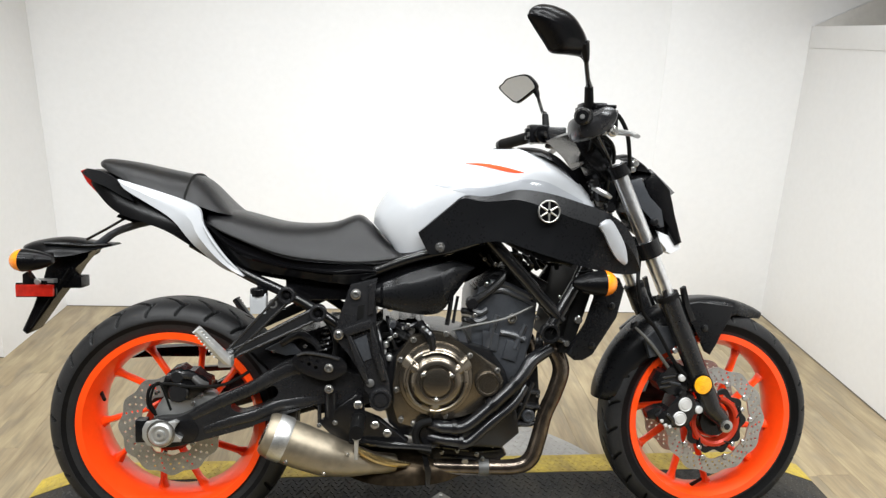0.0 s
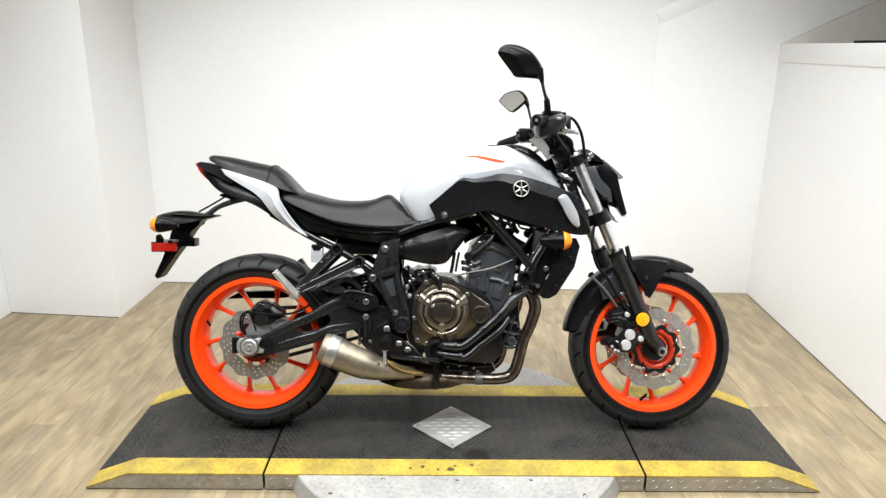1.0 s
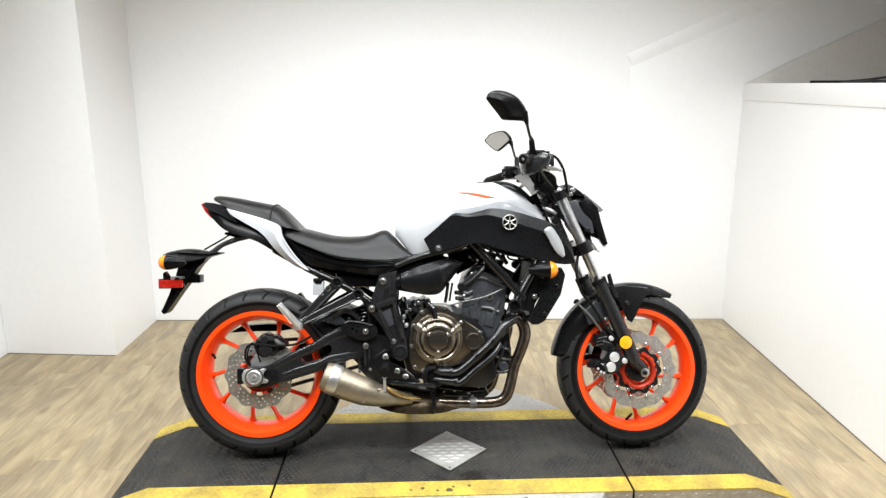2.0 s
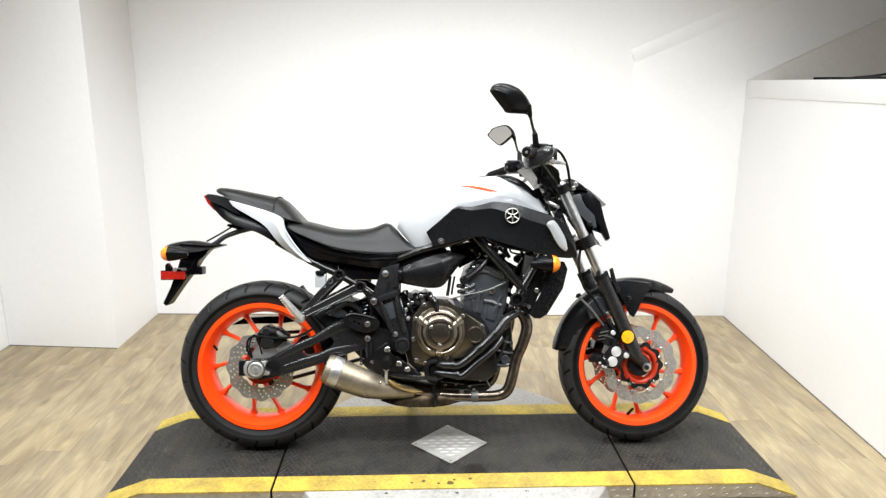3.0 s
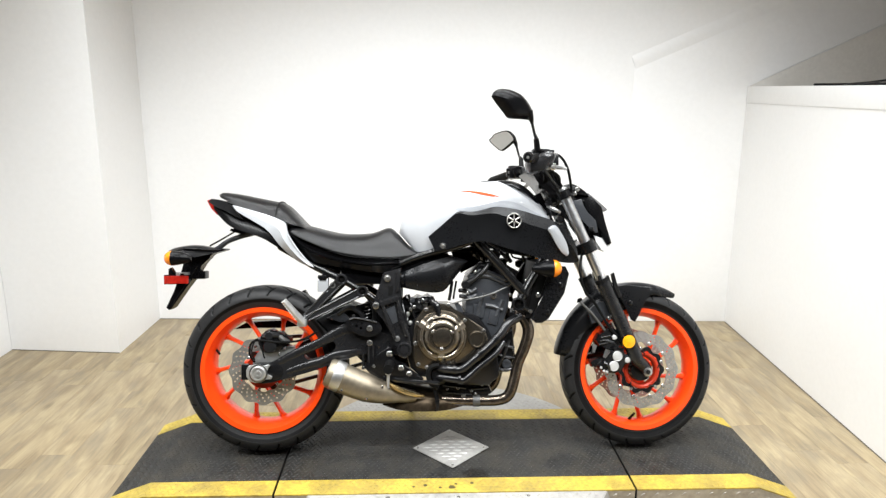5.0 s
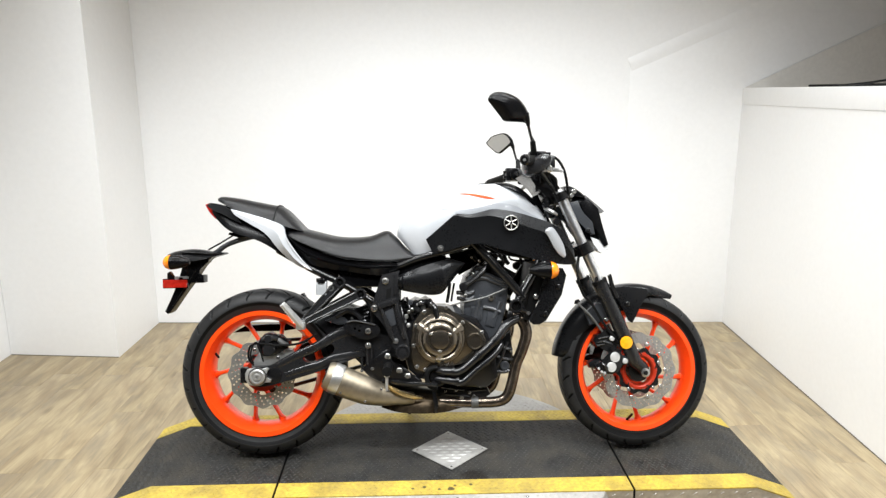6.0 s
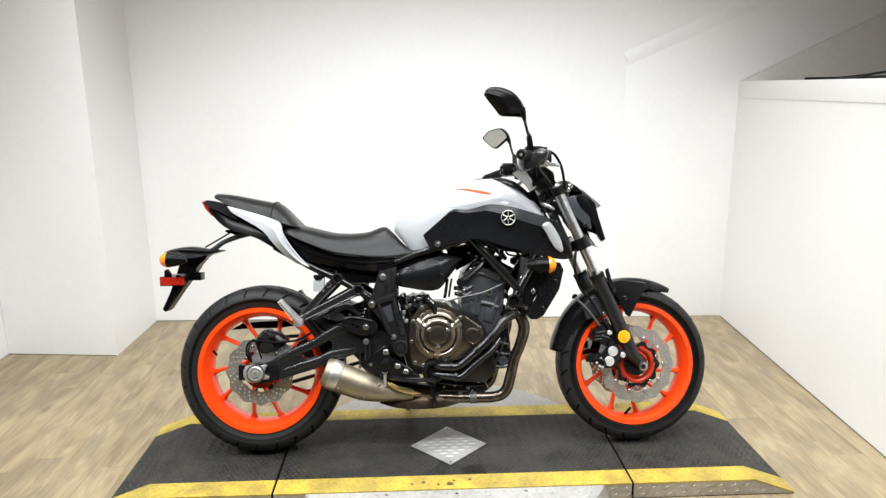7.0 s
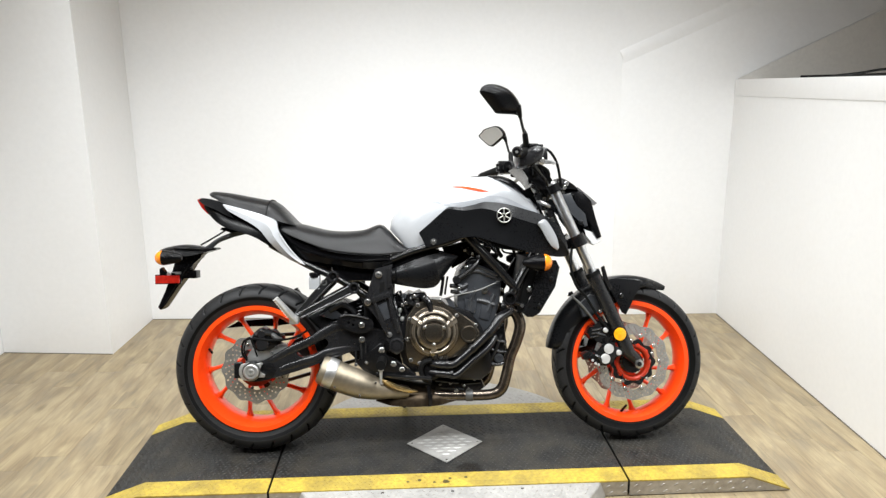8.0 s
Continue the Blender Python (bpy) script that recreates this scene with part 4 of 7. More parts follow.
bpart("brake_hose", tube([(0.47, -0.09, 0.73), (0.455, -0.12, 0.66), (0.475, -0.115, 0.59), (0.515, -0.105, 0.545), (0.56, -0.108, 0.47), (0.595, -0.112, 0.425)], 0.0052, 8, 6), RUBBER, None, "black front brake hose", steer=True)

# headlight, meter and stays
bm = hull([(0.455, 0.840, 0.460, 0.950, 0.040, 0.060), (0.490, 0.800, 0.495, 0.950, 0.060, 0.075), (0.525, 0.775, 0.525, 0.935, 0.068, 0.080), (0.555, 0.762, 0.550, 0.895, 0.066, 0.078), (0.580, 0.760, 0.566, 0.850, 0.045, 0.055)], 22, 3.4, 3)
head = bpart("headlight", bm, BLACK_PLASTIC, None, "black angular headlight with a clear lens", steer=True)
bm = hull([(0.560, 0.768, 0.552, 0.885, 0.052, 0.066), (0.584, 0.770, 0.568, 0.865, 0.048, 0.058), (0.592, 0.780, 0.578, 0.840, 0.03, 0.04)], 18, 2.6)
bpart("lens", bm, WHITE_PL, head, "clear headlight lens", steer=True)
for sy in (-1, 1):
    # stay from the clamps, shell flank, white trim
    bm = plate([(0.425, 0.918), (0.468, 0.928), (0.484, 0.878), (0.522, 0.850), (0.531, 0.806), (0.516, 0.802), (0.500, 0.826), (0.458, 0.862), (0.432, 0.885)], -0.098, -0.084, 0.005)
    bm = mirrored(bm) if sy > 0 else bm
    bpart("headlight_stay", bm, GREY_CAST, head, "dark grey headlight stay", steer=True)
    bm = plate([(0.480, 0.920), (0.508, 0.942), (0.550, 0.900), (0.557, 0.863), (0.588, 0.765), (0.570, 0.757), (0.543, 0.800), (0.528, 0.848), (0.490, 0.880)], -0.084, -0.070, 0.008)
    bm = mirrored(bm) if sy > 0 else bm
    bpart("side_cover", bm, BLACK_PLASTIC, head, "black headlight side cover", steer=True)
    bm = plate([(0.519, 0.797), (0.558, 0.781), (0.584, 0.766), (0.590, 0.748), (0.560, 0.735), (0.545, 0.742), (0.533, 0.774)], -0.074, -0.050, 0.005)
    bm = mirrored(bm) if sy > 0 else bm
    bpart("position_lamp", bm, WHITE_PL, head, "white plastic trim under the headlight", steer=True)
    bpart("stay_bolt", lathe([(0, -0.010), (0.008, -0.007), (0.011, 0.0), (0.008, 0.006), (0, 0.008)], (0.503, sy * 0.096, 0.818), 16), GREY_PLASTIC, head, steer=True)
    bpart("stay_bolt", knob((0.456, sy * 0.074, 0.964), 0.009, 0.007, 14, sign=sy), BOLT, head, steer=True)
    bpart("stay_bolt", knob((0.444, sy * 0.088, 0.948), 0.0075, 0.006, 12, sign=sy), BOLT, head, steer=True)
bm = hull([(0.418, 0.950, 0.430, 0.988, 0.055, 0.06), (0.450, 0.948, 0.455, 0.990, 0.066, 0.068), (0.490, 0.944, 0.492, 0.968, 0.060, 0.062), (0.510, 0.940, 0.510, 0.950, 0.05, 0.05)], 18, 3.0)
meter = bpart("meter", bm, BLACK_PLASTIC, None, "black instrument housing behind a small visor", steer=True)
bm = panel([(0.505, 0.952), (0.550, 0.922), (0.590, 0.893)], [(0.505, 0.944), (0.548, 0.910), (0.580, 0.886)], lambda u, s: 0.060 - 0.035 * u, 8, 2, 0.118 - 0.0, side=-1)
bpart("visor", bm, VISOR, meter, "smoky plastic visor", steer=True)

# handlebar with grips, switches, lever, mirrors
bar = [(0.345, 0.0, 1.000), (0.345, -0.06, 1.000), (0.328, -0.14, 1.034), (0.290, -0.21, 1.060), (0.238, -0.31, 1.048), (0.207, -0.385, 1.039)]
barpath = [(x, -y, z) for x, y, z in bar[::-1]] + bar[1:]
handlebar = bpart("handlebar", tube(barpath, 0.011, 14, 5), BLACK_METAL, None, "black tapered handlebar", steer=True)
bpart("bar_clamp", slab(0.318, 0.374, -0.050, 0.050, 0.968, 1.020, 0.007), SATIN_BLACK, handlebar, steer=True)
for sy in (-1, 1):
    g = [(0.266, sy * 0.255, 1.0545), (0.238, sy * 0.31, 1.048), (0.210, sy * 0.380, 1.040)]
    bpart("grip", tube(g, [0.0175, 0.0165, 0.0185], 16, 6), RUBBER, handlebar, "ribbed black rubber grip", steer=True)
    bm = tube([(0.211, sy * 0.376, 1.0405), (0.205, sy * 0.392, 1.038), (0.203, sy * 0.397, 1.037)], [0.0185, 0.0175, 0.013], 18, 1)
    bpart("bar_end", bm, BLACK_METAL, handlebar, steer=True)
    bm = tube([(0.2035, sy * 0.396, 1.037), (0.2025, sy * 0.399, 1.037)], [0.0055, 0.0045], 12, 1)
    bpart("bar_end_screw", bm, CABLE, handlebar, steer=True)
    bm = bmesh.new()
    tube([(0.292, sy * 0.205, 1.059), (0.270, sy * 0.258, 1.059)], [0.024, 0.026], 16, 1, bm)
    box(bm, 0.252, 0.312, sy * 0.232 - 0.022, sy * 0.232 + 0.022, 1.034, 1.088, 0.010)
    bpart("switch_housing", bm, BLACK_PLASTIC, handlebar, "black switch housing", steer=True)
    for dz in (0.012, -0.010):
        bpart("switch_button", slab(0.244, 0.253, sy * 0.232 - 0.008, sy * 0.232 + 0.008, 1.060 + dz - 0.005, 1.060 + dz + 0.005, 0.002), BLACK_METAL, handlebar, steer=True)
    bpart("lever_holder", slab(0.296, 0.352, sy * 0.195 - 0.024, sy * 0.195 + 0.024, 1.030, 1.078, 0.009), SATIN_BLACK, handlebar, steer=True)
    bpart("lever", tube([(0.309, sy * 0.215, 1.027), (0.338, sy * 0.245, 1.024), (0.346, sy * 0.31, 1.014), (0.328, sy * 0.382, 1.002)], [0.011, 0.0105, 0.0085, 0.0065], 10, 5, squash=0.7), PEG if sy < 0 else SATIN_BLACK, handlebar, "bright aluminium brake lever" if sy < 0 else "black clutch lever", steer=True)
    if sy < 0:
        body = smooth_loop([(0.228, 1.044), (0.264, 1.064), (0.292, 1.077), (0.320, 1.070), (0.322, 1.048), (0.302, 1.022), (0.268, 1.003), (0.234, 1.004)])
        mx, mz = 0.278, 1.042
        rings = [[Vector((mx + (x - mx) * k, y, mz + (z - mz) * k)) for x, z in body] for y, k in ((-0.300, 0.55), (-0.294, 0.86), (-0.280, 1.0), (-0.232, 1.0), (-0.215, 0.92), (-0.208, 0.6))]
        res_ob = bpart("brake_reservoir", loft(rings), SLIDER, handlebar, "dark grey front brake fluid reservoir", steer=True)
        bpart("reservoir_lid", slab(0.272, 0.318, -0.290, -0.226, 1.070, 1.078, 0.003), BLACK_PLASTIC, res_ob, steer=True)
        bm = knob((0.316, -0.270, 1.022), 0.0120, 0.012, 18)
        knob((0.316, -0.282, 1.022), 0.006, 0.004, 6, bm=bm)
        bpart("lever_pivot", bm, BOLT, handlebar, steer=True)
        bpart("bar_riser", plate([(0.268, 1.030), (0.296, 1.044), (0.345, 1.040), (0.372, 1.020), (0.398, 0.976), (0.422, 0.940), (0.412, 0.916), (0.372, 0.916), (0.348, 0.944), (0.318, 0.984), (0.288, 1.012)], -0.095, 0.090, 0.010), SATIN_BLACK, handlebar, "black bar riser and switch wiring", steer=True)
        bpart("riser", tube([(0.335, -0.05, 0.985), (0.318, -0.13, 1.02), (0.300, -0.20, 1.045)], [0.022, 0.018, 0.018], 12, 3), BLACK_METAL, handlebar, steer=True)
    else:
        bpart("clutch_perch", slab(0.296, 0.340, 0.232, 0.262, 1.036, 1.076, 0.010), SATIN_BLACK, handlebar, steer=True)
    # mirror
    base = (0.270, -0.245, 1.066) if sy < 0 else (0.311, 0.240, 1.066)
    stem = [base, (0.258, -0.275, 1.116), (0.246, -0.300, 1.130), (0.227, -0.337, 1.172)] if sy < 0 else [base, (0.3125, 0.262, 1.121), (0.310, 0.285, 1.134), (0.3055, 0.330, 1.190)]
    mb = bmesh.new()
    shape = spline([(sy * q * 1.18, 0, z) for q, z in (((-0.077, 0.018), (-0.0775, 0.030), (-0.070, 0.042), (-0.050, 0.051), (-0.015, 0.052), (0.017, 0.041), (0.045, 0.015), (0.061, -0.012), (0.066, -0.040), (0.055, -0.036), (0.024, -0.037), (-0.012, -0.040), (-0.026, -0.037), (-0.036, -0.026)) if sy < 0 else
                    ((-0.066, 0.008), (-0.052, 0.026), (-0.034, 0.040), (0.026, 0.046), (0.055, 0.028), (0.072, 0.000), (0.060, -0.014), (0.010, -0.046), (-0.006, -0.046), (-0.022, -0.036)))], 4, True)
    rings = [[Vector((p.x * s, d, p.z * s)) for p in shape] for d, s in ((0.002, 0.93), (0.0, 0.985), (0.006, 1.0), (0.012, 0.985), (0.026, 0.84), (0.036, 0.55), (0.039, 0.3))]
    loft(rings, mb)
    # the glass faces the rider
    turn = Matrix.Translation((0.166 if sy < 0 else 0.2435, sy * 0.345, 1.2075 if sy < 0 else 1.2085)) @ Matrix.Rotation(radians(-150 if sy < 0 else -50), 4, "Z") @ Matrix.Scale(1.0 if sy < 0 else 0.9, 4)
    mb.transform(turn)
    mirror = bpart("mirror", mb, BLACK_PLASTIC, None, "black plastic rear-view mirror on a stem", steer=True)
    gb = loft([[Vector((p.x * 0.88, d - 0.0015, p.z * 0.88)) for p in shape] for d in (0.0012, 0.0002)])
    gb.transform(turn)
    bpart("mirror_glass", gb, GLASS, mirror, "silvered mirror glass", steer=True)
    bpart("stem", tube(stem, [0.008, 0.0075, 0.005, 0.005], 10, 5), BLACK_METAL, mirror, steer=True)
    bpart("stem_boot", tube([base, stem[1]], [0.0115, 0.0095], 10, 1), RUBBER, mirror, steer=True)
    neck = [(0.232, -0.328, 1.160), (0.226, -0.338, 1.176), (0.218, -0.346, 1.194)] if sy < 0 else [(0.3060, 0.324, 1.183), (0.303, 0.334, 1.200), (0.294, 0.340, 1.212)]
    bpart("stem_neck", tube(neck, [0.0060, 0.0095, 0.014], 12, 3), BLACK_PLASTIC, mirror, steer=True)


# fuel tank
tank_bm = hull([
    (-0.150, 0.745, -0.206, 0.806, 0.070, 0.075), (-0.145, 0.738, -0.196, 0.850, 0.090, 0.102), (-0.110, 0.742, -0.140, 0.920, 0.115, 0.135),
    (-0.050, 0.760, -0.060, 0.962, 0.125, 0.156), (0.030, 0.780, 0.030, 0.986, 0.130, 0.165), (0.110, 0.800, 0.115, 0.999, 0.130, 0.162),
    (0.200, 0.800, 0.205, 0.997, 0.125, 0.145), (0.270, 0.800, 0.280, 0.965, 0.115, 0.125), (0.330, 0.800, 0.332, 0.912, 0.11, 0.105), (0.365, 0.800, 0.360, 0.880, 0.10, 0.08)],
    36, 2.3, 5)
tank_side = BVHTree.FromBMesh(tank_bm)
tank = bpart("fuel_tank", tank_bm, TANK, None, "ice grey painted fuel tank")
bpart("tank_cover", hull([(0.165, 0.990, 0.170, 1.004, 0.045, 0.040), (0.215, 0.978, 0.220, 1.001, 0.085, 0.075), (0.265, 0.952, 0.272, 0.978, 0.092, 0.075), (0.315, 0.905, 0.322, 0.934, 0.07, 0.06)], 16, 2.6), BLACK_PLASTIC, tank, "black plastic cover over the tank's front")
bpart("filler_cap", lathe([(0, 0.985), (0.034, 0.985), (0.036, 0.9965), (0.03, 1.0005), (0, 1.001)], (0.135, 0, 0), 32, axis="z"), SATIN_BLACK, tank)


def on_tank(x, z, lift):
    """How far out the tank's flank stands at (x, z), a little proud of the paint."""
    hit = tank_side.ray_cast(Vector((x, -1, z)), Vector((0, 1, 0)))[0]
    return (-hit.y if hit else 0.05) + lift


def decal(top, bot, nu, ns, sy, lift=0.0012):
    """A thin painted patch that follows the tank's flank between two (x, z) edges."""
    bm = panel(top, bot, lambda u, s: 0.3, nu, ns, 0.0008, side=-1)
    for v in bm.verts:
        v.co.y = -on_tank(v.co.x, v.co.z, lift - (0.0008 if v.co.y > -0.2996 else 0.0))
    return mirrored(bm) if sy > 0 else bm


def shroud_fold(u):
    """The crease leaves the cover's rear top corner and runs forwards below the emblem."""
    f = max(0.0, min(1.0, (u - 0.19) / 0.42))
    return 0.03 + 0.25 * f * (1.5 - 0.5 * f) - 0.05 * max(0.0, u - 0.7) / 0.3


def shroud_y(u, s):
    """The cover folds along its crease; the upper facet faces up, the lower one is slightly dished."""
    base = 0.162 + 0.050 * min(1, u * 1.7) - 0.030 * max(0, u - 0.75) / 0.25
    k = shroud_fold(u)
    d = 0.004 + 0.0045 * min(1, max(0, u - 0.15) * 3)
    if s < k:
        return base + d * s / k
    f = (s - k) / (1 - k)
    return base + d * (1 - 0.9 * f) - 0.003 * min(1, max(0, u - 0.12) * 5) * math.sin(math.pi * f)


for sy in (-1, 1):
    # upper edge and lower edge of the dark side cover
    bm = panel([(-0.098, 0.793), (-0.060, 0.825), (-0.020, 0.859), (0.006, 0.880), (0.030, 0.8815), (0.060, 0.880), (0.100, 0.888), (0.142, 0.897), (0.210, 0.888), (0.281, 0.868), (0.345, 0.846), (0.396, 0.812), (0.426, 0.765), (0.440, 0.712)],
               [(-0.095, 0.785), (-0.082, 0.760), (-0.072, 0.743), (-0.040, 0.745), (0.035, 0.768), (0.098, 0.776), (0.160, 0.758), (0.239, 0.734), (0.330, 0.710), (0.400, 0.699), (0.436, 0.702)],
               shroud_y, 56, 14, 0.012, side=sy, crease=shroud_fold)
    cover = bpart("side_cover", bm, GREY_PLASTIC, None, "dark grey matt plastic tank side cover", sharp=14)
    bm = panel([(0.322, 0.822), (0.345, 0.832), (0.368, 0.806), (0.390, 0.768), (0.399, 0.733)], [(0.320, 0.814), (0.335, 0.795), (0.352, 0.765), (0.372, 0.738), (0.392, 0.724)],
               lambda u, s: 0.2360 - 0.026 * u + 0.004 * math.sin(math.pi * s), 16, 4, 0.010, side=sy)
    bpart("scoop_trim", bm, SILVER, cover, "silver grey scoop insert")
    bm = knob((-0.046, sy * 0.160, 0.759), 0.0125, 0.022, 20, sign=sy)
    knob((-0.046, sy * 0.182, 0.759), 0.006, 0.002, 6, sign=sy, bm=bm)
    bpart("cover_bolt", bm, BOLT, cover, "bright round cover bolt")
    c = (0.202, sy * 0.2235, 0.848)
    bm = lathe([(0.0228, 0), (0.0268, 0), (0.0264, sy * 0.0026), (0.0248, sy * 0.0034), (0.0232, sy * 0.0026)], c, 36, closed=True)
    for k in range(6):
        a = radians(90 + 60 * k)
        tube([(c[0] + 0.004 * math.cos(a), c[1] + sy * 0.001, c[2] + 0.004 * math.sin(a)), (c[0] + 0.023 * math.cos(a), c[1] + sy * 0.001, c[2] + 0.023 * math.sin(a))], [0.0030, 0.0019], 6, 1, bm)
    bpart("emblem", bm, EMBLEM, cover, "round bright metal emblem")
    bpart("emblem_base", knob((0.202, sy * 0.2195, 0.848), 0.0262, 0.004, 32, sign=sy), BLACK_PLASTIC, cover)
    # painted flashes on the tank's flank
    bm = decal([(0.020, 0.9585), (0.050, 0.9590), (0.085, 0.956), (0.125, 0.9475), (0.162, 0.9380)], [(0.022, 0.9570), (0.062, 0.9510), (0.100, 0.9425), (0.134, 0.9365), (0.162, 0.9370)], 16, 2, sy)
    bpart("orange_flash", bm, STRIPE, tank, "orange painted flash")
    bm = decal([(-0.062, 0.907), (-0.001, 0.9015), (0.055, 0.899), (0.105, 0.907), (0.150, 0.919), (0.185, 0.921), (0.230, 0.912), (0.318, 0.870)], [(-0.055, 0.904), (0.000, 0.890), (0.053, 0.874), (0.095, 0.880), (0.136, 0.885), (0.180, 0.88), (0.230, 0.87), (0.318, 0.845)], 24, 4, sy)
    bpart("silver_flash", bm, FLASH, tank, "pale silver painted flash")
    # bevelled wedge under the cover
    bm = plate([(0.104, 0.790), (0.112, 0.768), (0.152, 0.747), (0.200, 0.731), (0.268, 0.718), (0.280, 0.725), (0.300, 0.735), (0.240, 0.760)], -0.192, -0.168, 0.006)
    bm = mirrored(bm) if sy > 0 else bm
    bpart("lower_infill", bm, GREY_PLASTIC, cover)

# rider's seat and pillion seat
seat = bpart("rider_seat", hull([
    (-0.604, 0.816, -0.606, 0.824, 0.095, 0.090), (-0.592, 0.808, -0.598, 0.834, 0.126, 0.116), (-0.540, 0.780, -0.545, 0.834, 0.146, 0.132), (-0.420, 0.732, -0.424, 0.806, 0.150, 0.135),
    (-0.300, 0.716, -0.314, 0.806, 0.140, 0.115), (-0.215, 0.714, -0.246, 0.826, 0.130, 0.090), (-0.165, 0.720, -0.212, 0.806, 0.130, 0.085), (-0.128, 0.727, -0.175, 0.762, 0.125, 0.085), (-0.118, 0.732, -0.150, 0.737, 0.120, 0.080)],
    28, 2.7, 6), SEAT, None, "black vinyl rider's seat")
bpart("seat_seam", tube([(-0.600, -0.128, 0.812), (-0.540, -0.1465, 0.782), (-0.420, -0.1525, 0.738), (-0.300, -0.143, 0.722), (-0.215, -0.133, 0.720), (-0.135, -0.127, 0.730)], 0.0024, 6, 5), RUBBER, seat)
pillion = bpart("pillion_seat", hull([
    (-0.874, 0.942, -0.876, 0.952, 0.030, 0.026), (-0.852, 0.932, -0.855, 0.957, 0.066, 0.056), (-0.790, 0.904, -0.794, 0.950, 0.098, 0.085), (-0.730, 0.884, -0.734, 0.938, 0.114, 0.098),
    (-0.660, 0.862, -0.664, 0.924, 0.122, 0.102), (-0.632, 0.854, -0.638, 0.919, 0.124, 0.098), (-0.602, 0.842, -0.613, 0.903, 0.122, 0.092), (-0.572, 0.832, -0.584, 0.873, 0.116, 0.086), (-0.545, 0.826, -0.552, 0.836, 0.100, 0.080)],
    24, 2.8, 6), SEAT, None, "black vinyl pillion seat")
strap = []
for k in range(31):
    c, h = math.cos(math.pi * k / 30), math.sin(math.pi * k / 30) ** (2 / 2.8)
    w = 0.123 - 0.022 * min(1.0, h * 1.3)
    strap.append((-0.650 + 0.006 * h, -(w + 0.001) * math.copysign(abs(c) ** (2 / 2.8), c), 0.859 + 0.0635 * h))
bpart("seat_strap", tube(strap, 0.0026, 6, 1), RUBBER, pillion, "thin black strap across the pillion seat")

# tail: dark shell, ice grey side panels, lamp
tail = bpart("tail_cover", hull([
    (-0.905, 0.915, -0.905, 0.926, 0.020, 0.016), (-0.884, 0.890, -0.884, 0.932, 0.056, 0.050), (-0.840, 0.846, -0.842, 0.920, 0.082, 0.074), (-0.800, 0.822, -0.802, 0.902, 0.094, 0.086),
    (-0.745, 0.805, -0.747, 0.884, 0.104, 0.096), (-0.690, 0.784, -0.693, 0.862, 0.112, 0.106), (-0.620, 0.742, -0.630, 0.836, 0.116, 0.114), (-0.540, 0.700, -0.550, 0.800, 0.114, 0.115), (-0.440, 0.676, -0.450, 0.755, 0.110, 0.113), (-0.30, 0.655, -0.30, 0.720, 0.105, 0.11), (-0.20, 0.645, -0.20, 0.70, 0.095, 0.10)],
    22, 2.8, 5), BLACK_PLASTIC, None, "black plastic tail cover")
